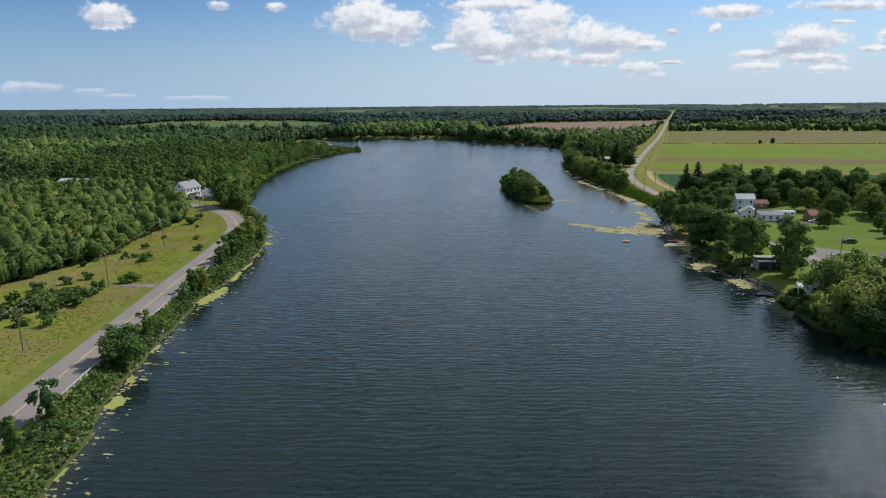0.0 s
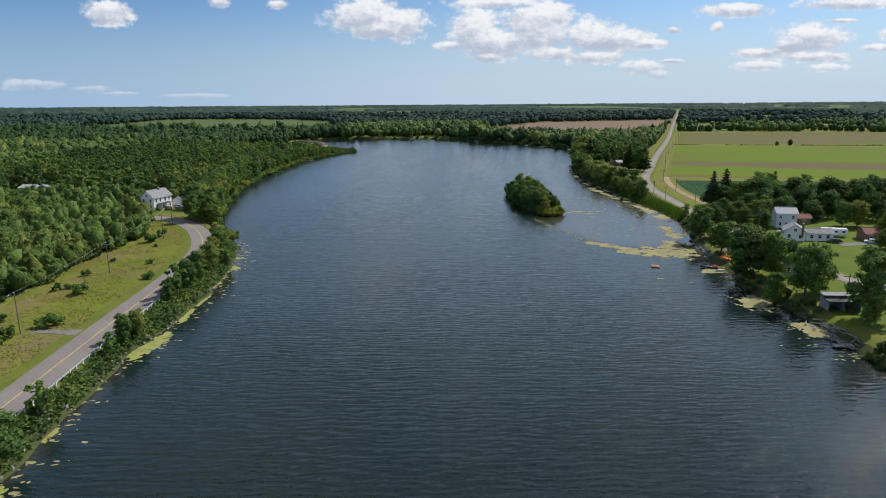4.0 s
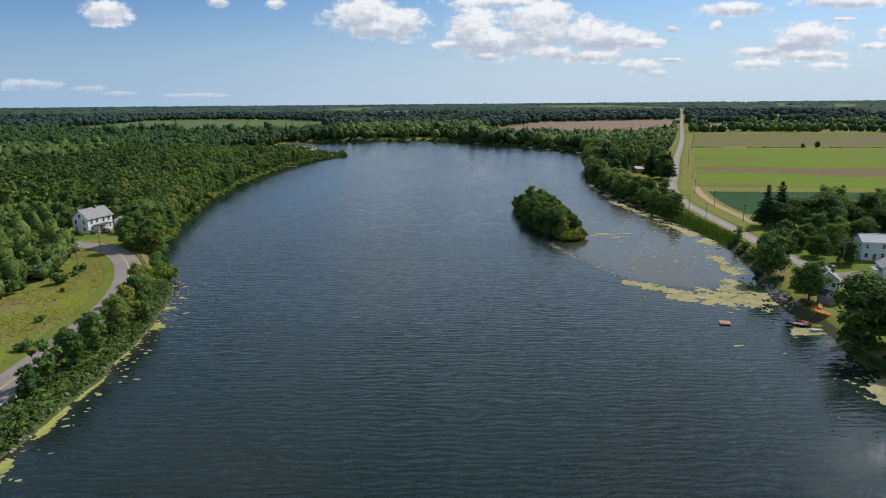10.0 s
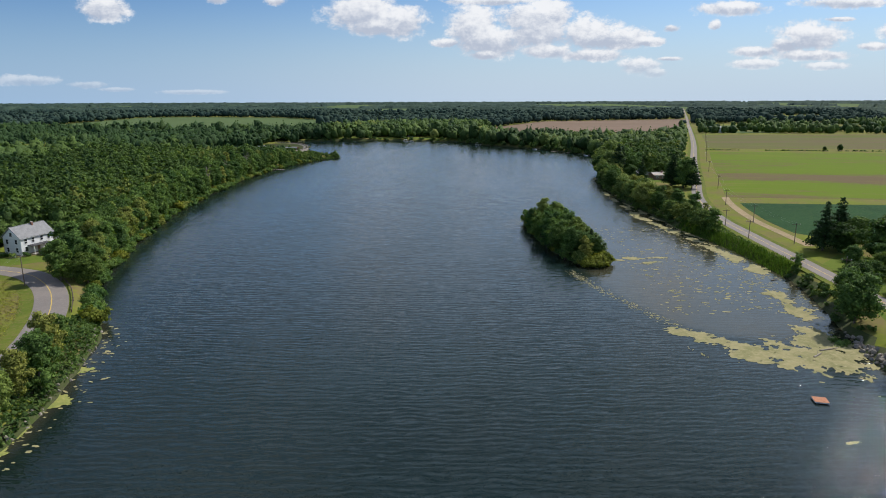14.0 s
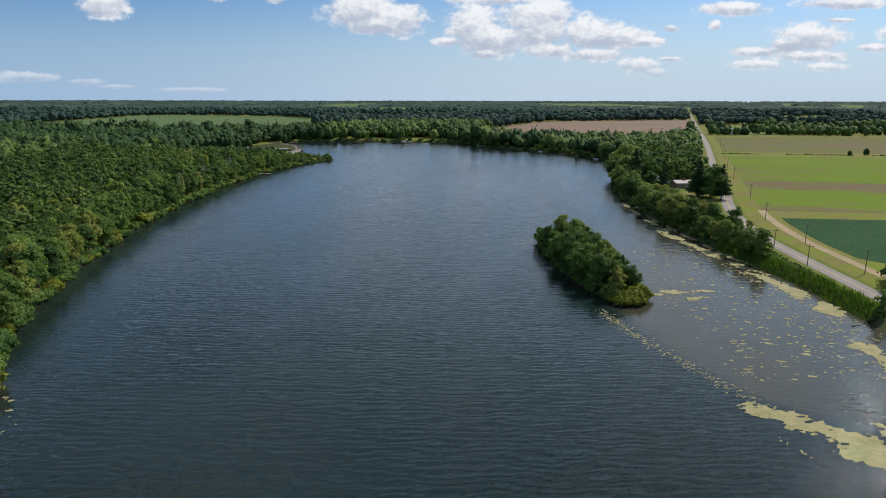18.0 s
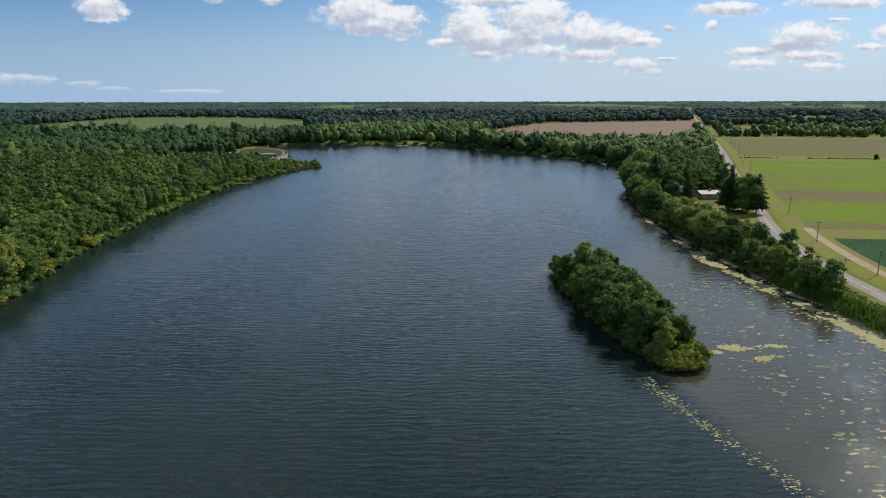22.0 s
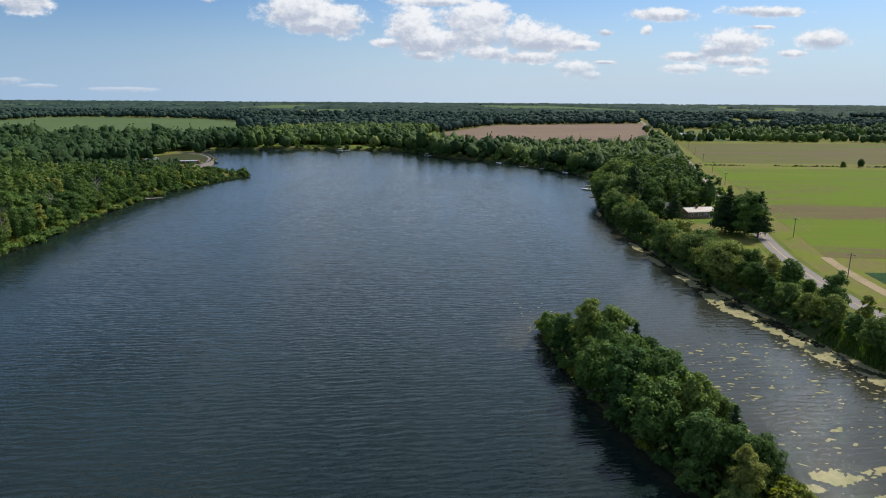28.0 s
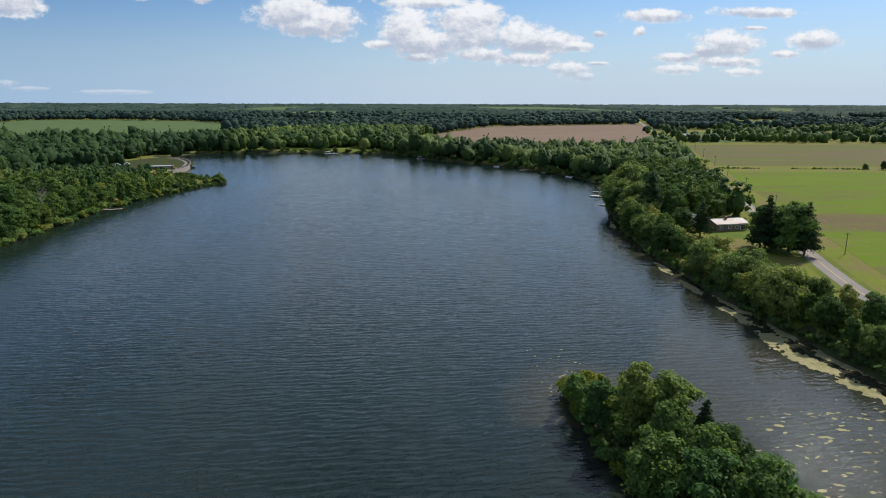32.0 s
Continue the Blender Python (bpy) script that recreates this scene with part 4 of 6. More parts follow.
def build_woods():
    rng = np.random.default_rng(11)
    mid = [crown(rng, "broad", tall, w * 1.12, 13, 150, 0.6, 0) for tall, w in ((11.5, 3.9), (13, 3.7), (13.8, 3.2), (10.5, 4.4), (12, 4.2), (11, 3.3), (12.5, 4.6))]
    far = [dome(rng, tall, w, 0, 3, 12, 1.1, 0.03) for tall, w in ((11, 4.4), (13, 4.0), (13.5, 3.6), (10.5, 4.8), (12, 4.4), (11.5, 3.7), (12.5, 4.9))]
    young = [dome(rng, tall, w, 0, 5, 150, 0.40, 0.1) for tall, w in ((8.0, 2.3), (9.0, 2.0), (7.2, 2.6), (8.6, 1.8), (6.4, 2.3), (7.6, 2.5), (8.8, 2.2))]

    def shade(x, y):
        n = field_noise(x, y, 0.014, 3.0)
        return np.clip(0.42 + 0.75 * n + rng.normal(0, 0.17, len(x)), 0, 0.93)

    def low(x, y):
        """Stunted growth behind the low point."""
        f = np.interp(y, [590, 640, 680, 745], [1.0, 0.72, 0.5, 0.34])
        return np.where((y > 590) & (y < 745) & (x > -215) & (x < -70), f, 1.0)

    # young growth beside the meadow
    x, y = scatter(rng, -320, -64, 30, 346, 3.3)
    k = wooded(x, y) & (x < -103) & (x > -0.8 * y - 25)
    x, y = x[k], y[k]
    joined_woods("young_woods", rng, x, y, young, "light green young trees crowding beside the meadow", np.clip(0.5 + 0.5 * shade(x, y), 0, 0.95), rng.uniform(0.45, 1.2, len(x)))
    # old wood, the part that the walk passes
    x, y = scatter(rng, -270, 200, 40, 660, 5.0)
    k = wooded(x, y) & ~((x < -103) & (y < 346)) & (x > -0.8 * y - 30)
    shore = line_distance(x, y, LAKE, True)
    k &= ~((shore < 11) & (y < 660)) & ~((shore < 24) & (x > 0) & (y < 568))
    x, y = x[k], y[k]
    joined_woods("woods", rng, x, y, mid, "dense mixed green broadleaf woods beside the lake", shade(x, y), rng.uniform(0.62, 1.28, len(x)) * low(x, y))
    # lower storey that closes the gaps
    gx, gy = np.arange(-420, 180, 3.2), np.arange(60, 860, 3.2)
    X, Y = np.meshgrid(gx, gy)
    x, y = X.ravel() + rng.uniform(-1.2, 1.2, X.size), Y.ravel() + rng.uniform(-1.2, 1.2, X.size)
    k = wooded(x, y) & (x > -0.8 * y - 40) & (line_distance(x, y, LAKE, True) > 9) & (line_distance(x, y, ROAD_RIGHT) > 15)
    k &= ~((x > 0) & (y < 530))
    tree_top = np.where((x < -103) & (y < 350), 2.2, 4.4) * low(x, y) ** 2
    z = LAND + tree_top * (1 + 0.25 * field_noise(x, y, 0.08, 6.0)) + rng.normal(0, 0.5, len(x))
    T = grid_tris(len(gx), len(gy))
    T = T[k[T].all(1)]
    used, T = np.unique(T, return_inverse=True)
    sh = np.clip(0.1 + 0.5 * field_noise(x[used], y[used], 0.014, 3.0), 0, 0.9)
    me = array_mesh("lower_storey", np.stack([x, y, z], 1)[used], T.reshape(-1, 3), M_WOOD, sh)
    tagged(new("lower_storey", me), "lower green storey of the dense woods", "woods", kind="stuff")
    # further off
    x, y = scatter(rng, -1000, 520, 300, 1180, 7.0)
    k = wooded(x, y) & ~((x > -270) & (x < 200) & (y < 660)) & (x > -0.78 * y - 40) & ~((x < -103) & (y < 346)) & (y < np.interp(x, [-1000, -520, -225, -60, 500], [1200, 1030, 980, 1180, 1180]))
    x, y = x[k], y[k]
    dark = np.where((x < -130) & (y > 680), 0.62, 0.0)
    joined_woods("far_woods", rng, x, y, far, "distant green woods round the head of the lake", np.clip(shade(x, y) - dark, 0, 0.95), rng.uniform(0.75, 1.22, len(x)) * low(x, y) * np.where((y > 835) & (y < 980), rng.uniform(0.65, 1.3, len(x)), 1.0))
    # loose lines of trees beyond the fields
    x, y = scatter(rng, 300, 1300, 760, 1300, 10)
    rx = np.interp(y, ROAD_RIGHT[:, 1], ROAD_RIGHT[:, 0])
    line = 985 - 0.15 * (x - 350)
    n = field_noise(x, y, 0.018, 9.0)
    k = (x > rx + 12) & (y > line) & (x < y * 0.95) & ((n > 0.27) | ((np.abs(y - line - 25) < 22) & (n > -0.25)))
    x, y = x[k], y[k]
    joined_woods("field_trees", rng, x, y, far, "loose rows of trees behind the fields", np.clip(shade(x, y) - 0.1, 0, 0.9), rng.uniform(0.7, 1.05, len(x)))
    # distant woods, tree by tree, then one rough canopy out to the horizon, both in haze-tinted leaves
    def patches(x, y):
        f = field_noise(x * 0.5, y, 0.0030, 4.0) + 0.2 * field_noise(x, y, 0.02, 8.0)
        k = (f > np.interp(y, [1180, 1700, 3000, 5000], [-0.16, -0.12, -0.1, -0.3])) | (np.abs(((y / 290.0 + 0.04 * np.sin(x / 170)) % 1) - 0.5) < 0.05)
        k |= (line_distance(x, y, PALE, True) < 60) | (line_distance(x, y, PINK, True) < 40)
        return k & ~inside(x, y, PINK) & ~inside(x, y, PALE) & (line_distance(x, y, ROAD_RIGHT) > 10)

    def open_land(x, y):
        """Wide fields between the distant woods."""
        k = np.zeros(len(x), bool)
        for cx, cy, rx, ry in OPEN_LAND:
            k |= (np.abs(x - cx - 6 * np.sin(y / 90)) < rx) & (np.abs(y - cy) < ry)
        return k

    small = [dome(rng, tall, w, 0, 1, 7, 1.8) for tall, w in ((12, 6.6), (14, 6.2), (11, 7.2), (13, 5.6))]
    x, y = scatter(rng, -1700, 2000, 1160, 2120, 14)
    rx = np.interp(y, ROAD_RIGHT[:, 1], ROAD_RIGHT[:, 0])
    k = (np.abs(x - 0.05 * y) < 0.86 * y) & patches(x, y) & ~open_land(x, y) & ~((x > rx) & (y < 1300))
    x, y = x[k], y[k]
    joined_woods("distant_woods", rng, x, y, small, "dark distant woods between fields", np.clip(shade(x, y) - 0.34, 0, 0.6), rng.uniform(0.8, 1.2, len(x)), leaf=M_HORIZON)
    rows = 2030 * np.exp(np.linspace(0, math.log(2.55), 150))
    us = np.linspace(-0.82, 0.98, 760)
    U, R = np.meshgrid(us, rows)
    R = R * (1 + rng.normal(0, 0.0016, R.shape))
    X = (U + rng.normal(0, 0.0007, U.shape)) * R
    x, y = X.ravel(), R.ravel()
    tall = 11 + 6.0 * field_noise(x, y, 0.02, 1.0) + rng.normal(0, 1.2, len(x))
    woodsy = patches(x, y) & ~open_land(x, y) & (np.arange(len(x)) >= 3 * len(us))
    z = np.where(woodsy, LAND + np.maximum(tall, 4), LAND - 0.6)
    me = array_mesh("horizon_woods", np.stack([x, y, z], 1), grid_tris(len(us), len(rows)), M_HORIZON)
    tagged(new("horizon_woods", me), "dark green woods reaching to the flat horizon", "woods", kind="stuff")


def build_undergrowth():
    rng = np.random.default_rng(12)
    for i in range(110):            # right bank below the houses
        y = rng.uniform(140, 300)
        e = np.interp(y, [132, 150, 165, 182, 196, 215, 232, 248, 262, 284, 303], [86, 88, 88, 88, 85, 88, 88, 92, 95, 101, 104])
        if not (214 < y < 228 or 152 < y < 173 or 233 < y < 255 and i % 3):
            brush(e + rng.uniform(0, 3.5), y, rng.uniform(0.3, 0.8), rng.uniform(0.2, 0.7))
    for i in range(46):
        brush(rng.uniform(86.5, 93), rng.uniform(126, 152), rng.uniform(0.4, 0.9), rng.uniform(0.1, 0.6))
    for i in range(1300):            # round the far shore
        k = rng.integers(len(LAKE))
        x, y = LAKE[k] + rng.normal(0, 2.6, 2)
        if y > 600 and not (x < -118 and 700 < y < 885):
            brush(x, y, rng.uniform(0.6, 1.5) * (1.5 if x > 25 else 1), rng.uniform(0.1, 0.7))
    for i in range(300):            # low growth on the point before the dam
        x, y = rng.uniform(-145, -70), rng.uniform(640, 745)
        if x < np.interp(y, [640, 673, 690, 745], [-98, -84, -100, -132]):
            brush(x, y, rng.uniform(0.4, 1.0), rng.uniform(0.4, 0.95))
    a = np.array(LOOSE)
    d, i = shore_distance(a[:, 0], a[:, 1])
    a = a[np.maximum(d, i) > -0.6]
    low = [crown(rng, "shrub", 3.2, 2.3, 5, 80, 0.5, 0) for _ in range(4)]
    joined_woods("undergrowth", rng, a[:, 0], a[:, 1], low, "tangled green undergrowth along the lake banks", a[:, 3], a[:, 2], ground_height(a[:, 0], a[:, 1]) - 0.2, "undergrowth")


build_woods()
build_undergrowth()

# ---- materials of the built things ----
M_SIDING = material("white_clapboard", [(0.72, 0.73, 0.74), (0.66, 0.67, 0.68), (0.76, 0.76, 0.75)], 0.4, 0.6, bump=0.03, bump_scale=5, stretch=(0.15, 0.15, 3))
M_BLUESIDE = material("pale_blue_clapboard", [(0.50, 0.56, 0.60), (0.45, 0.51, 0.56), (0.55, 0.6, 0.62)], 0.4, 0.6, bump=0.03, bump_scale=5, stretch=(0.15, 0.15, 3))
M_BROWNSIDE = material("brown_plank_wall", [(0.20, 0.13, 0.09), (0.15, 0.10, 0.07), (0.26, 0.18, 0.13)], 0.6, 0.85, bump=0.04, bump_scale=4, stretch=(3, 3, 0.2))
M_GREYSIDE = material("grey_weathered_boards", [(0.28, 0.27, 0.25), (0.21, 0.2, 0.19), (0.35, 0.34, 0.32)], 0.6, 0.85, bump=0.04, bump_scale=4, stretch=(3, 3, 0.2))
M_SHINGLE = material("grey_shingles", [(0.24, 0.24, 0.245), (0.19, 0.19, 0.195), (0.3, 0.3, 0.3)], 0.8, 0.9, bump=0.03, bump_scale=6)
M_DARKROOF = material("charcoal_shingles", [(0.07, 0.07, 0.075), (0.05, 0.05, 0.055), (0.11, 0.11, 0.11)], 0.8, 0.9, bump=0.03, bump_scale=6)
M_METALROOF = material("pale_metal_roof", [(0.34, 0.355, 0.37), (0.29, 0.30, 0.32), (0.40, 0.41, 0.42)], 0.4, 0.7, metal=0.0, bump=0.02, bump_scale=3, stretch=(4, 0.2, 1))
M_RUSTROOF = material("rust_streaked_metal_roof", [(0.27, 0.25, 0.235), (0.25, 0.15, 0.11), (0.32, 0.30, 0.29)], 0.35, 0.6, metal=0.1, bump=0.02, bump_scale=3, stretch=(1.5, 0.3, 1))
M_REDROOF = material("dull_red_roof", [(0.22, 0.085, 0.065), (0.17, 0.07, 0.055), (0.27, 0.12, 0.09)], 0.6, 0.85, bump=0.03, bump_scale=5)
M_GLASS = material("dark_window_glass", [(0.02, 0.025, 0.03), (0.03, 0.035, 0.04), (0.02, 0.02, 0.025)], 0.5, 0.08, spec=0.6)
M_TRIM = material("white_trim", [(0.74, 0.74, 0.73), (0.68, 0.68, 0.67), (0.78, 0.78, 0.77)], 1.5, 0.6)
M_BRICK = material("brown_brick", [(0.24, 0.12, 0.085), (0.19, 0.10, 0.075), (0.3, 0.17, 0.12)], 2.0, 0.9, bump=0.02, bump_scale=12)
M_POLE = material("weathered_pole_wood", [(0.17, 0.13, 0.10), (0.12, 0.09, 0.07), (0.24, 0.2, 0.16)], 1.0, 0.95, bump=0.02, bump_scale=9, stretch=(1, 1, 0.15))
M_PLANK = material("grey_dock_planks", [(0.36, 0.32, 0.26), (0.28, 0.25, 0.21), (0.45, 0.42, 0.36)], 1.2, 0.9, bump=0.02, bump_scale=8)
M_RAFT = material("red_brown_deck_boards", [(0.42, 0.18, 0.09), (0.36, 0.15, 0.08), (0.5, 0.25, 0.14)], 1.2, 0.8, bump=0.02, bump_scale=8)
M_WIRE = material("aluminium_wire", [(0.24, 0.24, 0.24), (0.2, 0.2, 0.2), (0.28, 0.28, 0.28)], 1.0, 0.5, metal=0.4)
M_STEEL = material("galvanised_steel", [(0.6, 0.61, 0.62), (0.52, 0.53, 0.54), (0.66, 0.66, 0.66)], 1.0, 0.45, metal=0.5)
M_BLACKRAIL = material("dark_rusty_rail", [(0.06, 0.045, 0.04), (0.09, 0.06, 0.045), (0.05, 0.04, 0.035)], 1.0, 0.8)
M_CONCRETE = material("stained_concrete", [(0.36, 0.32, 0.27), (0.27, 0.24, 0.2), (0.42, 0.39, 0.34)], 0.3, 0.9, bump=0.03, bump_scale=4)
M_ROCK = material("grey_brown_rock", [(0.26, 0.23, 0.19), (0.19, 0.165, 0.14), (0.34, 0.31, 0.27)], 0.9, 0.9, bump=0.06, bump_scale=4)
M_DRIFT = material("sun_bleached_driftwood", [(0.30, 0.26, 0.22), (0.2, 0.165, 0.135), (0.4, 0.36, 0.31)], 1.0, 0.9, bump=0.03, bump_scale=6)
M_WHITE = material("white_gelcoat", [(0.78, 0.78, 0.77), (0.72, 0.72, 0.71), (0.8, 0.8, 0.79)], 1.0, 0.3)
M_ORANGE = material("orange_plastic", [(0.75, 0.24, 0.05), (0.68, 0.2, 0.04), (0.8, 0.3, 0.09)], 1.0, 0.4)
M_NAVY = material("dark_hull_paint", [(0.03, 0.035, 0.05), (0.045, 0.05, 0.06), (0.03, 0.03, 0.035)], 1.0, 0.35)
M_RED = material("faded_red_paint", [(0.4, 0.06, 0.05), (0.34, 0.05, 0.045), (0.46, 0.11, 0.08)], 1.0, 0.45)
M_YELLOWP = material("yellow_plastic", [(0.7, 0.55, 0.1), (0.64, 0.5, 0.09), (0.74, 0.6, 0.15)], 1.0, 0.45)
M_CAR = material("dark_car_paint", [(0.035, 0.038, 0.045), (0.04, 0.042, 0.05), (0.03, 0.033, 0.04)], 1.0, 0.25, spec=0.6)
M_TYRE = material("black_rubber", [(0.02, 0.02, 0.02), (0.03, 0.03, 0.03), (0.025, 0.025, 0.025)], 2.0, 0.9)
M_REED = foliage("reed_leaves", (0.085, 0.15, 0.028), (0.105, 0.175, 0.032), (0.12, 0.17, 0.036))
M_DRYGRASS = foliage("dry_grass_blades", (0.16, 0.13, 0.055), (0.2, 0.155, 0.07), (0.18, 0.175, 0.045), joined=True)
M_WEED = foliage("meadow_weeds", (0.12, 0.16, 0.022), (0.22, 0.235, 0.024), (0.25, 0.22, 0.04), joined=True)


def on_land(x, y, turn=0.0, up=0.02):
    return Matrix.Translation((x, y, LAND + up)) @ Matrix.Rotation(radians(turn), 4, "Z")


# ---- houses ----
def gable_body(w, l, wall, rise):
    """Walls under a gable roof: ridge along y."""
    bm = bmesh.new()
    prof = [(-w / 2, -0.3), (w / 2, -0.3), (w / 2, wall), (0, wall + rise), (-w / 2, wall)]
    a = [bm.verts.new((x, -l / 2, z)) for x, z in prof]
    b = [bm.verts.new((x, l / 2, z)) for x, z in prof]
    bm.faces.new(a)
    bm.faces.new(b[::-1])
    for i in range(5):
        bm.faces.new((a[i], b[i], b[(i + 1) % 5], a[(i + 1) % 5]))
    bmesh.ops.recalc_face_normals(bm, faces=bm.faces[:])
    return bm


def roof_slab(w, l, wall, rise, side, over=0.45, thick=0.16):
    bm = bmesh.new()
    k = rise / (w / 2)
    x0, x1 = 0.0, side * (w / 2 + over)
    z0, z1 = wall + rise + 0.05, wall - k * over + 0.05
    y0, y1 = -l / 2 - over, l / 2 + over
    top = [(x0, y0, z0 + thick), (x1, y0, z1 + thick), (x1, y1, z1 + thick), (x0, y1, z0 + thick)]
    v = [bm.verts.new(p) for p in top] + [bm.verts.new((x, y, z - thick)) for x, y, z in top]
    for f in ((0, 1, 2, 3), (7, 6, 5, 4), (0, 4, 5, 1), (1, 5, 6, 2), (2, 6, 7, 3), (3, 7, 4, 0)):
        bm.faces.new([v[i] for i in f])
    bmesh.ops.recalc_face_normals(bm, faces=bm.faces[:])
    return bm


def window(parent, x, y, z, face, w=0.9, h=1.3):
    """A window on a wall: face is 'x+', 'x-', 'y+' or 'y-'."""
    turn = {"y-": 0, "x+": 90, "y+": 180, "x-": 270}[face]
    m = Matrix.Translation((x, y, z)) @ Matrix.Rotation(radians(turn), 4, "Z")
    fr = part("window", boxes((-w / 2 - 0.09, -w / 2, -0.07, 0.03, -0.09, h + 0.09), (w / 2, w / 2 + 0.09, -0.07, 0.03, -0.09, h + 0.09),
                              (-w / 2, w / 2, -0.07, 0.03, h, h + 0.09), (-w / 2, w / 2, -0.11, 0.03, -0.09, 0.0), (-w / 2, w / 2, -0.05, 0.02, h / 2 - 0.03, h / 2 + 0.03)), M_TRIM, parent, at=m)
    part("pane", boxes((-w / 2, w / 2, -0.03, 0.01, 0, h)), M_GLASS, fr)


def house(name, label, at, w, l, wall, rise, walls, roof, windows=(), door=None, chimney=None, porch=None, group=""):
    root = thing(name, label, "house" if name != "shed" and name != "garage" else name, at, group)
    part("wall", gable_body(w, l, wall, rise), walls, root)
    for s in (-1, 1):
        part("roof", roof_slab(w, l, wall, rise, s), roof, root)
    part("ridge_cap", boxes((-0.14, 0.14, -l / 2 - 0.47, l / 2 + 0.47, wall + rise + 0.18, wall + rise + 0.26)), roof, root)
    for s in (-1, 1):
        part("eave_board", boxes((s * (w / 2 + 0.40), s * (w / 2 + 0.44), -l / 2 - 0.4, l / 2 + 0.4, wall - rise / (w / 2) * 0.45 - 0.06, wall - rise / (w / 2) * 0.45 + 0.1)) if s > 0 else
             boxes((-(w / 2 + 0.44), -(w / 2 + 0.40), -l / 2 - 0.4, l / 2 + 0.4, wall - rise / (w / 2) * 0.45 - 0.06, wall - rise / (w / 2) * 0.45 + 0.1)), M_TRIM, root)
    for spec in windows:
        window(root, *spec)
    if door:
        x, y, face = door
        turn = {"y-": 0, "x+": 90, "y+": 180, "x-": 270}[face]
        m = Matrix.Translation((x, y, 0)) @ Matrix.Rotation(radians(turn), 4, "Z")
        d = part("door", bevelled(boxes((-0.45, 0.45, -0.05, 0.03, 0.1, 2.1)), 0.01), M_BROWNSIDE, root, at=m)
        part("handle", boxes((0.32, 0.37, -0.10, -0.05, 1.0, 1.12)), M_STEEL, d)
    if chimney:
        x, y, h = chimney
        c = part("chimney", boxes((x - 0.35, x + 0.35, y - 0.3, y + 0.3, wall * 0.4, h)), M_BRICK, root)
        part("chimney_cap", boxes((x - 0.42, x + 0.42, y - 0.37, y + 0.37, h, h + 0.12)), M_CONCRETE, c)
    if porch:
        x0, x1, y0, y1, h, mat = porch
        p = part("porch_roof", bevelled(boxes((x0, x1, y0, y1, h, h + 0.16)), 0.03), mat, root)
        for x in (x0 + 0.15, x1 - 0.15):
            for y in (y0 + 0.15, y1 - 0.15):
                part("post", boxes((x - 0.07, x + 0.07, y - 0.07, y + 0.07, 0, h)), M_TRIM, p)
        part("porch_floor", boxes((x0, x1, y0, y1, 0.0, 0.22)), M_PLANK, p)
    return root


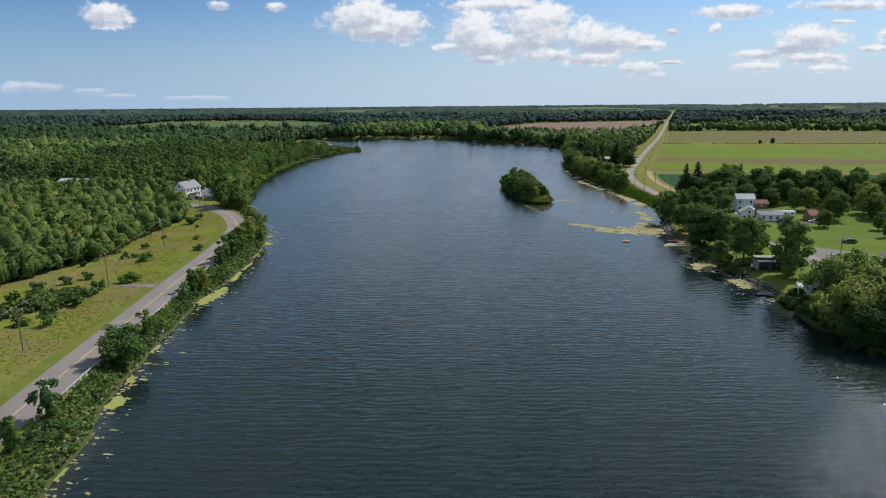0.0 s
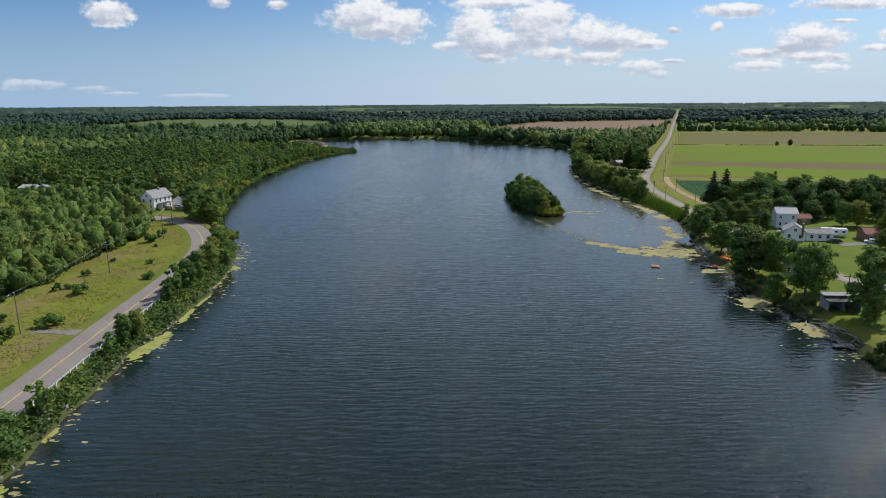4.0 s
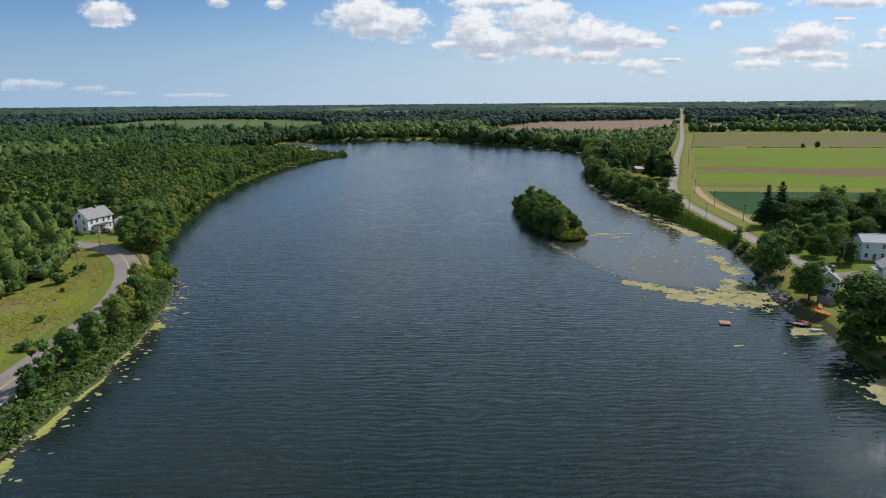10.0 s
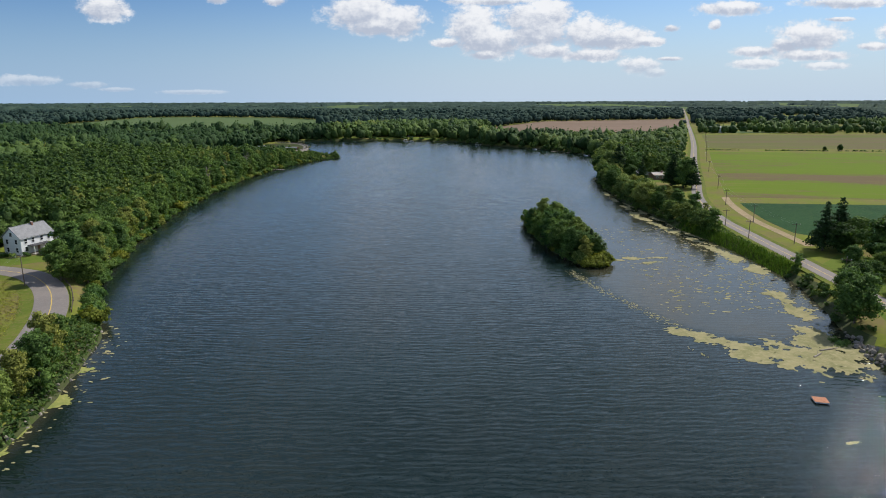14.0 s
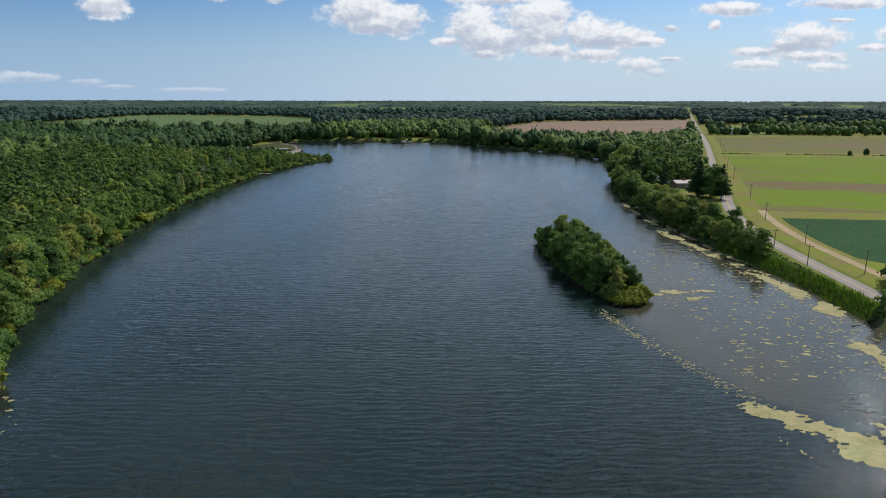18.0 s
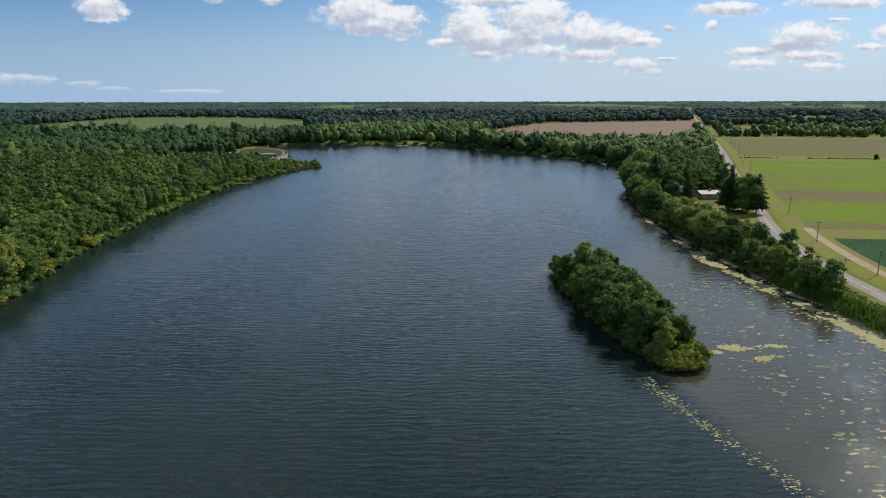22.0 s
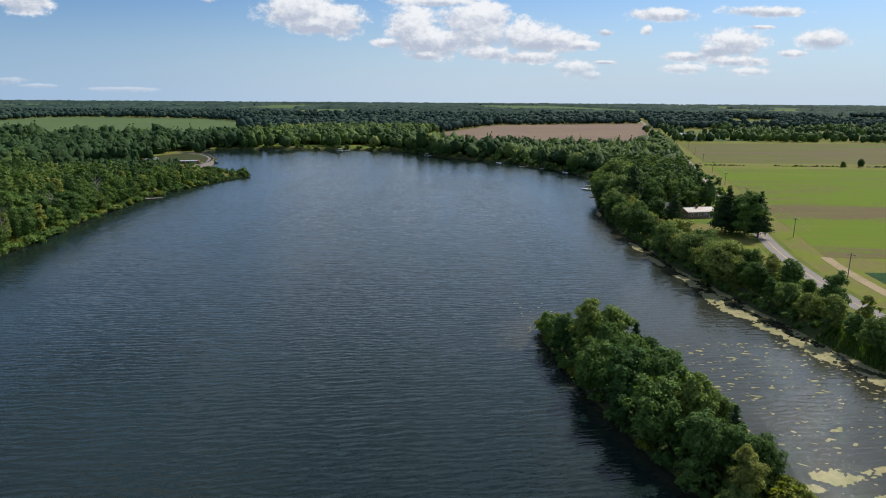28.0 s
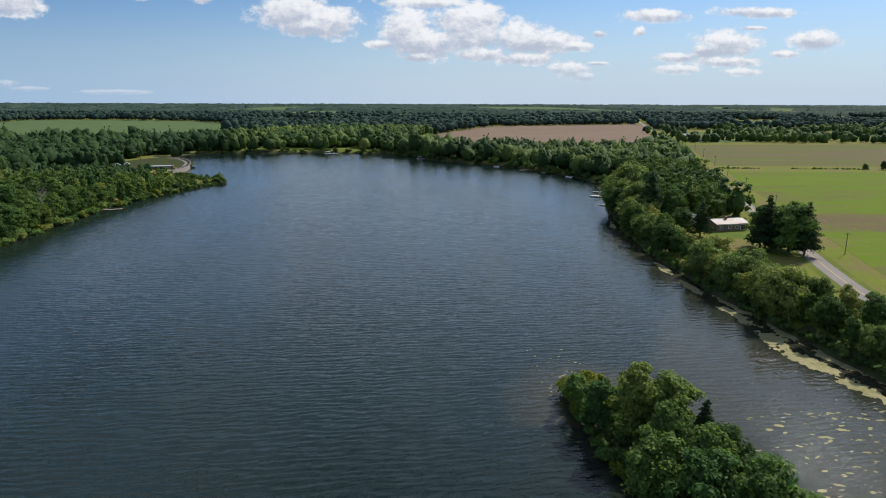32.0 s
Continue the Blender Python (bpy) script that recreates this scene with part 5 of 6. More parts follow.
def build_houses():
    fw = [(3.52, y, z, "x+", 0.9, 1.4) for y in (-4.2, -1.6, 1.6, 4.2) for z in (3.5,)] + [(3.52, y, 1.0, "x+", 0.9, 1.4) for y in (-4.2, 4.6)]
    gw = [(x, -6.02, z, "y-", 0.9, 1.4) for x in (-1.8, 1.8) for z in (0.9, 3.5)] + [(0, -6.02, 5.9, "y-", 1.0, 1.1)]
    house("farmhouse", "white two-storey clapboard house with a grey gable roof", on_land(-128.5, 326, -16), 7, 12, 5.6, 3.0, M_SIDING, M_SHINGLE, fw + gw,
          (3.52, 0.2, "x+"), (0.4, 1.5, 9.3), (3.5, 6.2, -3.8, 3.4, 2.7, M_DARKROOF))
    house("garage", "low white garage beside the farmhouse", on_land(-121.5, 336.5, -16), 5, 6, 2.5, 1.2, M_SIDING, M_SHINGLE, [(2.52, -1, 1.0, "x+", 0.9, 0.9)])
    house("long_shed", "long white metal-roofed shed hidden in the woods", on_land(-214, 376, 84), 8, 17, 3.6, 1.3, M_SIDING, M_METALROOF, [(4.02, y, 1.4, "x+", 1.0, 0.9) for y in (-5, 0, 5)])
    # right bank
    tw = [(3.12, y, z, "x+", 0.9, 1.2) for y in (-2.2, 2.2) for z in (1.0, 3.6)] + [(x, -3.52, 3.6, "y-", 0.8, 1.2) for x in (-1.6, 1.6)]
    house("house", "pale blue-grey two-storey house with a light metal roof", on_land(133.5, 272.5, -101), 6.2, 7, 5.6, 1.7, M_BLUESIDE, M_METALROOF, tw, (3.12, 0, "x+"), None, None, "lakeside houses")
    cw = [(x, -3.52, 1.0, "y-", 0.9, 1.2) for x in (-1.7, 1.7)] + [(-3.02, y, 1.0, "x-", 0.9, 1.2) for y in (-1.8, 1.8)] + [(0, -3.52, 3.3, "y-", 0.8, 0.9)]
    house("house", "white cottage with a grey hipped front and brick chimney", on_land(125.5, 250.5, -22), 6.4, 7, 3.4, 2.0, M_SIDING, M_SHINGLE, cw, None, (2.2, -3.7, 6.2), (-5.2, -3.2, -3, 1.5, 2.4, M_SHINGLE), "lakeside houses")
    house("house_wing", "long white single-storey wing of the cottage", on_land(133, 249.5, -98), 5, 8.6, 2.6, 1.1, M_SIDING, M_SHINGLE, [(2.52, y, 0.9, "x+", 1.0, 1.1) for y in (-2.6, 0, 2.6)], None, None, None, "lakeside houses")
    house("shed", "small brown shed with a dull red roof", on_land(144, 279, -95), 4, 5, 2.4, 1.1, M_BROWNSIDE, M_REDROOF, [(2.02, 0, 1.0, "x+", 0.8, 0.8)])
    house("garage", "brown garage with a dull red roof", on_land(152, 249, -96), 6, 7.5, 2.5, 1.5, M_BROWNSIDE, M_REDROOF, [(3.02, y, 1.0, "x+", 1.0, 0.9) for y in (-2, 2)])
    house("house", "grey lakeside cottage with a dark roof under trees", on_land(102, 208, -14), 6, 8, 2.8, 1.7, M_GREYSIDE, M_DARKROOF, [(x, -4.02, 1.0, "y-", 0.9, 1.1) for x in (-1.5, 1.5)] + [(-3.02, 0, 1.0, "x-", 1.0, 1.1)], None, None, None, "lakeside houses")
    house("house", "pale blue lakeside cottage with a dark gable roof", on_land(103, 243, -24), 5, 7, 2.9, 1.8, M_BLUESIDE, M_SHINGLE, [(x, -3.52, 1.0, "y-", 0.9, 1.2) for x in (-1.3, 1.3)] + [(-2.52, 0, 1.0, "x-", 0.9, 1.2)], None, (1.4, 1.0, 5.4), None, "lakeside houses")
    house("shed", "low dark-roofed boat shed near the water", on_land(96.5, 230.5, 20), 3.2, 3.6, 1.9, 0.8, M_GREYSIDE, M_DARKROOF)
    house("house", "white lakeside cottage with dark roof and chimney", on_land(96, 150.5, -20), 5.4, 7.5, 3.6, 1.6, M_SIDING, M_DARKROOF, [(x, -3.77, 1.2, "y-", 0.9, 1.2) for x in (-1.4, 1.4)] + [(-2.72, y, 1.2, "x-", 0.9, 1.3) for y in (-2.2, 0, 2.2)], None, (0.6, 2.4, 6.6), (-5.0, -2.7, -3.2, 0.5, 2.1, M_METALROOF), "lakeside houses")
    house("garage", "white garage with a white metal roof beside the gravel yard", on_land(136.5, 177, -25), 7, 9, 3.4, 1.6, M_SIDING, M_METALROOF, [(-3.52, y, 1.1, "x-", 1.0, 1.0) for y in (-2.5, 1.5)], None, None, (-6, -3.5, -4, 4, 2.4, M_DARKROOF))
    # open boat house with two roof levels
    b = thing("boathouse", "grey open-fronted boathouse with two flat roofs", "boathouse", on_land(96, 175, -6))
    part("back_wall", boxes((-3.6, 3.6, 1.9, 2.1, 0, 2.5)), M_GREYSIDE, b)
    for x in (-3.6, 0, 3.5):
        part("side_wall", boxes((x, x + 0.12, -2.0, 1.9, 0, 2.4)), M_GREYSIDE, b)
    part("roof", bevelled(boxes((-4.0, 4.0, -0.4, 2.6, 3.1, 3.26)), 0.03), M_SHINGLE, b)
    part("roof", bevelled(boxes((-4.0, 4.0, -3.0, -0.1, 2.45, 2.6)), 0.03), M_DARKROOF, b)
    for x in (-3.7, -1.2, 1.2, 3.7):
        part("post", boxes((x - 0.06, x + 0.06, -2.9, -2.78, 0, 2.45)), M_POLE, b)
        part("post", boxes((x - 0.06, x + 0.06, -0.35, -0.23, 2.4, 3.1)), M_POLE, b)
    # barn by the road on the wooded shore
    house("barn", "long low brown building with a rust-streaked metal roof", on_land(137, 505, -82), 7.5, 13, 2.7, 1.2, M_BROWNSIDE, M_RUSTROOF, [(3.77, y, 1.0, "x+", 1.1, 0.9) for y in (-4.5, -1, 2)] + [(3.77, 4.6, 0.3, "x+", 1.8, 1.9)], None, (0.5, -0.5, 4.9))
    house("house", "small house with a pale roof behind trees", on_land(128, 514, 10), 6, 7, 2.8, 1.6, M_GREYSIDE, M_SHINGLE, [(0, -3.52, 1, "y-", 0.9, 1.1)])
    for x, y, a, w, l, wl, rf, mt in ((26, 932, 20, 6, 9, M_SIDING, M_SHINGLE, 0), (-31, 935, 80, 6, 9, M_SIDING, M_SHINGLE, 0), (150, 742, 30, 6, 8, M_BROWNSIDE, M_REDROOF, 0),
                                      (381, 1002, 20, 7, 10, M_BLUESIDE, M_SHINGLE, 0), (258, 866, 60, 5, 9, M_SIDING, M_METALROOF, 0), (-150, 930, 70, 6, 10, M_SIDING, M_SHINGLE, 0), (410, 1080, 80, 8, 16, M_SIDING, M_METALROOF, 0)):
        house("house", "far-off house among trees beyond the lake", on_land(x, y, a), w, l, 3.0, 1.8, wl, rf, [(s * 1.5, -l / 2 - 0.02, 1, "y-", 1.0, 1.2) for s in (-1, 1)] + [(w / 2 + 0.02, s * 2, 1, "x+", 1.0, 1.2) for s in (-1, 1)], None, None, None, "houses round the head of the lake")


build_houses()
for kind, x, y, k in (("oak", -136.5, 317.5, 0.52), ("shrub", -131.5, 317.0, 0.8), ("shrub", -128.0, 316.5, 0.6), ("shrub", -125.2, 318.6, 0.55), ("shrub", -122.6, 322.6, 0.6)):
    plant(kind, x, y, k, "dark green bush beside the white farmhouse", "bushes round the farmhouse")


def blob(rng, x, y, rx, ry, turn=0.0, n=26, rough=0.3):
    """An uneven outline."""
    ph = rng.uniform(0, 6.28, 5)
    out = []
    for i in range(n):
        a = 6.2832 * i / n
        r = 1 + rough * sum(math.sin((k + 2) * a + ph[k]) / (k + 1.6) for k in range(5)) + rng.uniform(-0.06, 0.06)
        p, q = math.cos(a) * rx * r, math.sin(a) * ry * r
        out.append((x + p * math.cos(turn) - q * math.sin(turn), y + p * math.sin(turn) + q * math.cos(turn)))
    return out


def build_lawns():
    sheet("lawn", [(95, 160), (95, 172), (94, 190), (94, 205), (95, 230), (99, 246), (104, 262), (108, 285), (112, 300), (128, 316), (200, 290), (250, 268), (250, 140), (104, 140)], 0.016, M_LAWN, "bright mown lawn round the lakeside houses", "lawn")
    sheet("gravel_yard", [(109, 178), (120, 200), (124, 201), (137, 189), (136, 178), (122, 168)], 0.05, M_GRAVEL, "grey gravel parking yard by the road", "yard")
    sheet("driveway", [(113, 256), (121, 258), (122, 255), (113, 252)], 0.05, M_GRAVEL, "grey gravel drive to the house", "drive")
    sheet("driveway", [(136, 243), (150, 245), (151, 241), (136, 239)], 0.05, M_GRAVEL, "tan gravel patch beside the parked trailer", "drive")
    sheet("driveway", [(-73.8, 160.6), (-73.8, 164.2), (-80, 164.4), (-85, 163.6), (-85, 162.6), (-80, 162)], 0.05, M_GRAVEL, "short gravel track into the meadow", "drive")
    rng = np.random.default_rng(3)
    sheet("lawn", blob(rng, -122, 314, 15, 6, 0.4, rough=0.12), 0.014, M_LAWN, "mown lawn in front of the white farmhouse", "lawn")
    sheet("lawn", blob(rng, -185, 366, 22, 5, 0.1, rough=0.12), 0.014, M_LAWN, "strip of lawn beside the hidden shed", "lawn")
    sheet("lawn", blob(rng, 142, 496, 14, 11, -0.4, rough=0.12), 0.014, M_LAWN, "mown lawn round the brown building", "lawn")
    for x, y, rx, ry in ((-16, 902, 22, 11), (-66, 908, 20, 9), (8, 888, 12, 6), (-112, 915, 24, 10), (215, 905, 26, 14)):
        sheet("lawn", blob(rng, x, y, rx, ry, 0.1, rough=0.12), 0.014, M_LAWN, "yellow-green lawn on the far shore", "lawn")
    sheet("lawn", blob(rng, -156, 780, 26, 44, 0.3, rough=0.06), 0.014, M_DAMGRASS, "rough olive grass behind the curved dam wall", "lawn")
    for x, y, s in ((500, 1180, 1), (640, 1120, 1), (800, 1150, 1.2), (700, 1300, 1.3), (950, 1250, 1.4), (420, 1010, 0.6)):
        sheet("field", blob(rng, x, y, 75 * s, 40 * s, 0, rough=0.15), 0.02, M_PALE, "pale green clearing between far trees")


build_lawns()


# ---- floating plants ----
def build_algae():
    rng = np.random.default_rng(21)

    def mat(x, y, rx, ry, turn=0.0, label="pale yellow-green algae mat floating by the bank", m=M_ALGAE):
        """A ragged sheet of cells, holed and frayed at its rim."""
        step = 0.3 if max(rx, ry) < 5 else 0.42
        nx, ny = int(2.9 * rx / step) + 2, int(2.9 * ry / step) + 2
        P, Q = np.meshgrid((np.arange(nx) - nx / 2) * step, (np.arange(ny) - ny / 2) * step)
        P, Q = P + rng.uniform(-0.4, 0.4, P.shape) * step, Q + rng.uniform(-0.4, 0.4, P.shape) * step
        c, s_ = math.cos(turn), math.sin(turn)
        X, Y = x + P * c - Q * s_, y + P * s_ + Q * c
        r = np.sqrt((P / rx) ** 2 + (Q / ry) ** 2).ravel()
        f = field_noise(X.ravel(), Y.ravel(), 0.22, x) * 0.62 + field_noise(X.ravel(), Y.ravel(), 0.9, y) * 0.42 + rng.normal(0, 0.07, X.size)
        keep = r + f < 0.95
        T = grid_tris(nx, ny)
        T = T[keep[T].all(1)]
        if len(T) < 4:
            return
        used, T = np.unique(T, return_inverse=True)
        V = np.stack([X.ravel(), Y.ravel(), 0.02 + rng.uniform(0, 0.03, X.size)], 1)[used]
        tagged(new("algae_mat", array_mesh("algae_mat", V, T.reshape(-1, 3), m)), label, "algae mat", "algae mats on the lake")

    for x, y, rx, ry, t in ((72, 244, 13, 6.5, -0.25), (81, 241, 7, 9, 0.3), (61, 253, 8, 3.2, -0.8), (87, 252, 4, 9, 0.1), (91, 270, 3.2, 8, -0.2), (92, 282, 3, 6, -0.2), (84, 250, 6, 6, 0),
                            (84, 218, 5.5, 2.6, 0.2), (82, 187, 4.4, 8.0, 0.15), (86.5, 190, 3.4, 6.0, 0), (86, 168, 3.4, 7.0, 0.3), (86, 208, 2, 1.2, 0), (82, 201, 1.8, 1, 0), (66, 210, 1.3, 0.5, 0.2),
                            (99, 309, 3.2, 7, 0.1), (98.5, 322, 3.6, 8, 0.12), (97.5, 335, 3.6, 8, 0.2), (95, 350, 3.8, 9, 0.1), (93, 366, 3.4, 8, 0.05), (91, 378, 3.2, 6, 0.1),
                            (89.5, 390, 3.4, 6, 0.1), (89.5, 403, 3.2, 7, -0.05), (90, 418, 2.4, 7, 0), (90.5, 440, 2.0, 8, 0), (92, 462, 2.2, 7, -0.1), (97, 487, 1.6, 9, -0.15), (101, 528, 1.6, 8, -0.3),
                            (95.5, 390, 3, 7, 0.1), (97, 373, 3.2, 9, 0.1), (98.8, 357, 3.2, 8, 0.15), (94.2, 406, 2.6, 7, 0), (93.6, 426, 2.4, 9, 0), (66, 322, 5, 1.8, 0), (75, 323, 3.6, 1.4, 0), (70, 317, 3, 1.4, 0.4), (61, 320, 2.4, 1.2, 0)):
        shore = y > 345 and x > 85
        mat(x + (1.3 if shore else 0), y, rx * (0.85 if shore else 1), ry, t)
    lily = "green-yellow lily pads floating off the road bank"
    for x, y, rx, ry, t in ((-57.0, 161, 2.8, 6.0, -0.2), (-56, 167, 1.6, 1.8, 0), (-60.0, 224.5, 3.0, 1.9, 0.1), (-63, 237.5, 2.0, 1.2, 0), (-57, 181, 1.3, 3.5, 0.1), (-57.5, 193, 1.1, 4, 0), (-59, 206, 1.4, 3.5, 0),
                            (-60, 214, 1.6, 2.0, 0), (-58, 140, 1.2, 2.5, 0.1), (-56, 124, 1.0, 2.2, 0.2), (-53.5, 108, 1.2, 2.4, 0.3), (-52, 99, 1.4, 1.6, 0), (-50.2, 88, 0.9, 2, 0), (-48.8, 78, 0.9, 1.8, 0)):
        mat(x - 1.3, y, rx, ry * 1.35, t, lily, M_LILY)
    # loose scraps
    V, T = [], []

    def scrap(x, y, r):
        n = 6
        o = blob(rng, x, y, r * rng.uniform(0.8, 2.2), r * rng.uniform(0.5, 1.0), rng.uniform(-0.6, 0.6), n, 0.2)
        k = len(V)
        V.extend([(x, y, 0.03)] + [(a, b, 0.022) for a, b in o])
        T.extend([(k, k + 1 + i, k + 1 + (i + 1) % n) for i in range(n)])

    for _ in range(800):
        y = rng.uniform(268, 372)
        lo = np.interp(y, [268, 300, 330, 372], [58, 60, 60, 56])
        hi = np.interp(y, [268, 303, 345, 372], [90, 100, 98, 93])
        scrap(lo + (hi - lo) * rng.uniform(0, 1) ** 0.7, y, rng.uniform(0.1, 0.4) * (1.7 if rng.uniform() < 0.12 else 1))
    for _ in range(520):
        t = rng.uniform(0, 1)
        scrap(np.interp(t, [0, 0.45, 0.75, 1], [43, 47, 54, 60]) + rng.normal(0, 0.9), np.interp(t, [0, 0.45, 0.75, 1], [307, 290, 270, 254]) + rng.normal(0, 1.0), rng.uniform(0.06, 0.22))
    for _ in range(45):
        scrap(rng.uniform(36, 46), rng.uniform(378, 402), rng.uniform(0.1, 0.22))
    for _ in range(260):
        y = rng.uniform(150, 300)
        e = np.interp(y, [150, 165, 182, 196, 215, 232, 248, 262, 284, 303], [88, 88, 88, 85, 88, 88, 92, 95, 101, 104])
        scrap(e - abs(rng.normal(0, 5)) - 1, y, rng.uniform(0.12, 0.4))
    for _ in range(260):
        y = rng.uniform(70, 262)
        e = np.interp(y, [76, 100, 125, 150, 170, 200, 222, 245, 258], [-50, -55, -58, -60, -59, -59, -61.5, -66, -71])
        scrap(e + abs(rng.normal(0, 2.6)) + 0.3, y, rng.uniform(0.12, 0.45))
    tagged(new("algae_scraps", array_mesh("algae_scraps", V, T, M_ALGAE)), "loose scraps of algae and lily leaves on the water", "algae", kind="stuff")


build_algae()


# ---- poles, wires and rails ----
def utility_pole(x, y, turn, tall=9.0, lamp=False):
    p = thing("utility_pole", "weathered wooden utility pole with a crossarm", "utility pole", on_land(x, y, turn), "utility poles")
    bm = bmesh.new()
    tube(bm, (0, 0, -0.5), (0, 0, tall), 0.14, 0.10, 8)
    part("pole", bm, M_POLE, p)
    part("crossarm", boxes((-1.2, 1.2, -0.05, 0.05, tall - 0.7, tall - 0.56)), M_POLE, p)
    for x0 in (-1.1, 0.0, 1.1):
        bm = bmesh.new()
        tube(bm, (x0, 0, tall - 0.56 if x0 else tall), (x0, 0, tall - 0.3 if x0 else tall + 0.26), 0.06, 0.04, 6)
        part("insulator", bm, M_TRIM, p)
    if lamp:
        bm = bmesh.new()
        tube(bm, (0, 0, tall - 2.2), (2.2, 0, tall - 1.7), 0.04, 0.03, 6)
        arm = part("lamp_arm", bm, M_STEEL, p)
        part("lamp_head", bevelled(boxes((2.1, 2.9, -0.14, 0.14, tall - 1.8, tall - 1.62)), 0.04), M_STEEL, arm)
    return p


def wire(a, b, sag, r=0.012):
    bm = bmesh.new()
    pts = []
    for i in range(9):
        t = i / 8
        q = Vector(a).lerp(Vector(b), t)
        q.z -= sag * 4 * t * (1 - t)
        pts.append(q)
    for p, q in zip(pts, pts[1:]):
        tube(bm, p, q, r, r, 4)
    tagged(part("power_line", bm, M_WIRE), "thin sagging overhead power line between poles", "power line", "overhead power lines")


def build_lines():
    left = [(-70, 25), (-75, 72), (-80, 117), (-86, 162), (-92, 211), (-97, 259), (-105, 286), (-140, 300)]
    for i, (x, y) in enumerate(left):
        utility_pole(x, y, 8 if i < 6 else 50, 9.0 if i < 6 else 8.5, i in (2, 3))
    for (x, y), (u, v) in zip(left, left[1:]):
        for o in (-1.1, 0, 1.1):
            wire((x + o, y, LAND + 8.75 + (0.5 if o == 0 else 0)), (u + o, v, LAND + 8.75 + (0.5 if o == 0 else 0)), 0.7)
    right = [(122.5, 331), (126.5, 368), (134, 410), (153, 463), (180, 541), (204, 604), (230, 668), (256, 732), (283, 800), (310, 868)]
    for x, y in right:
        utility_pole(x, y, -20, 7.2)
    for (x, y), (u, v) in zip(right, right[1:]):
        for o in (-1.1, 1.1):
            wire((x + o, y, LAND + 6.9), (u + o, v, LAND + 6.9), 0.6)
    lake = [(113, 362), (111.5, 340), (108, 281), (119, 262), (104, 225), (98, 176), (104, 160), (118, 178)]
    for i, (x, y) in enumerate(lake):
        utility_pole(x, y, -15, 8.0 if i > 1 else 6.5)
    utility_pole(-154, 745, 30, 10.0)
    # guard rail between road and lake
    rail = thing("guard_rail", "white-posted steel guard rail along the road bank", "guard rail", group="guard rails")
    seg = along(ROAD_LEFT, 84, 204, 4.55)
    bm = bmesh.new()
    line = [Vector((x, y, LAND + 0.62)) for x, y in seg]
    for p, q in zip(line, line[1:]):
        d = (q - p).normalized()
        s = Vector((d.y, -d.x, 0)) * 0.04
        for z0, z1 in ((-0.15, 0.0), (0.02, 0.17)):
            v = [bm.verts.new(c) for c in (p + s + Vector((0, 0, z0)), q + s + Vector((0, 0, z0)), q + s + Vector((0, 0, z1)), p + s + Vector((0, 0, z1)),
                                           p - s + Vector((0, 0, z0)), q - s + Vector((0, 0, z0)), q - s + Vector((0, 0, z1)), p - s + Vector((0, 0, z1)))]
            for f in ((0, 1, 2, 3), (7, 6, 5, 4), (3, 2, 6, 7), (0, 4, 5, 1)):
                bm.faces.new([v[i] for i in f])
    part("beam", bm, M_STEEL, rail)
    post = boxes((-0.08, 0.08, -0.08, 0.08, -0.4, 0.85))
    pm = bpy.data.meshes.new("post")
    post.to_mesh(pm)
    post.free()
    pm.materials.append(M_TRIM)
    total = np.concatenate([[0], np.cumsum(np.linalg.norm(np.diff(seg, axis=0), axis=1))])
    for s in np.arange(0, total[-1], 2.4):
        o = new("post", pm)
        o.parent = rail
        o.matrix_basis = Matrix.Translation((np.interp(s, total, seg[:, 0]) + 0.12, np.interp(s, total, seg[:, 1]), LAND))
    bend = thing("guard_rail", "dark low rail round the road bend", "guard rail", group="guard rails")
    seg = along(ROAD_LEFT, 262, 296, 4.6)
    bm = bmesh.new()
    for p, q in zip(seg, seg[1:]):
        tube(bm, (*p, LAND + 0.6), (*q, LAND + 0.6), 0.11, 0.11, 5)
    part("beam", bm, M_BLACKRAIL, bend)
    for x, y in seg[::2]:
        part("post", boxes((x - 0.1, x + 0.1, y - 0.1, y + 0.1, LAND - 0.4, LAND + 0.75)), M_BLACKRAIL, bend)


build_lines()


# ---- raft, docks, boats ----
def dock(x, y, turn, length, wide=1.6, label="grey plank dock on short posts", top=0.45):
    d = thing("dock", label, "dock", Matrix.Translation((x, y, 0)) @ Matrix.Rotation(radians(turn), 4, "Z"), "docks")
    n = int(length / 0.3)
    pm = None
    for i in range(n):
        if pm is None:
            o = part("plank", bevelled(boxes((-wide / 2, wide / 2, 0, 0.26, top - 0.05, top)), 0.01), M_PLANK, d)
            pm = o.data
        else:
            o = new("plank", pm)
            o.parent = d
        o.matrix_basis = Matrix.Translation((0, i * 0.3, 0))
    for s in (-1, 1):
        part("beam", boxes((s * wide / 2 - 0.1, s * wide / 2, 0, length, top - 0.22, top - 0.06)) if s > 0 else boxes((-wide / 2, -wide / 2 + 0.1, 0, length, top - 0.22, top - 0.06)), M_POLE, d)
        for yy in np.arange(0.3, length, 2.2):
            bm = bmesh.new()
            tube(bm, (s * (wide / 2 - 0.05), yy, -1.4), (s * (wide / 2 - 0.05), yy, top + 0.3), 0.06, 0.06, 6)
            part("post", bm, M_POLE, d)
    return d


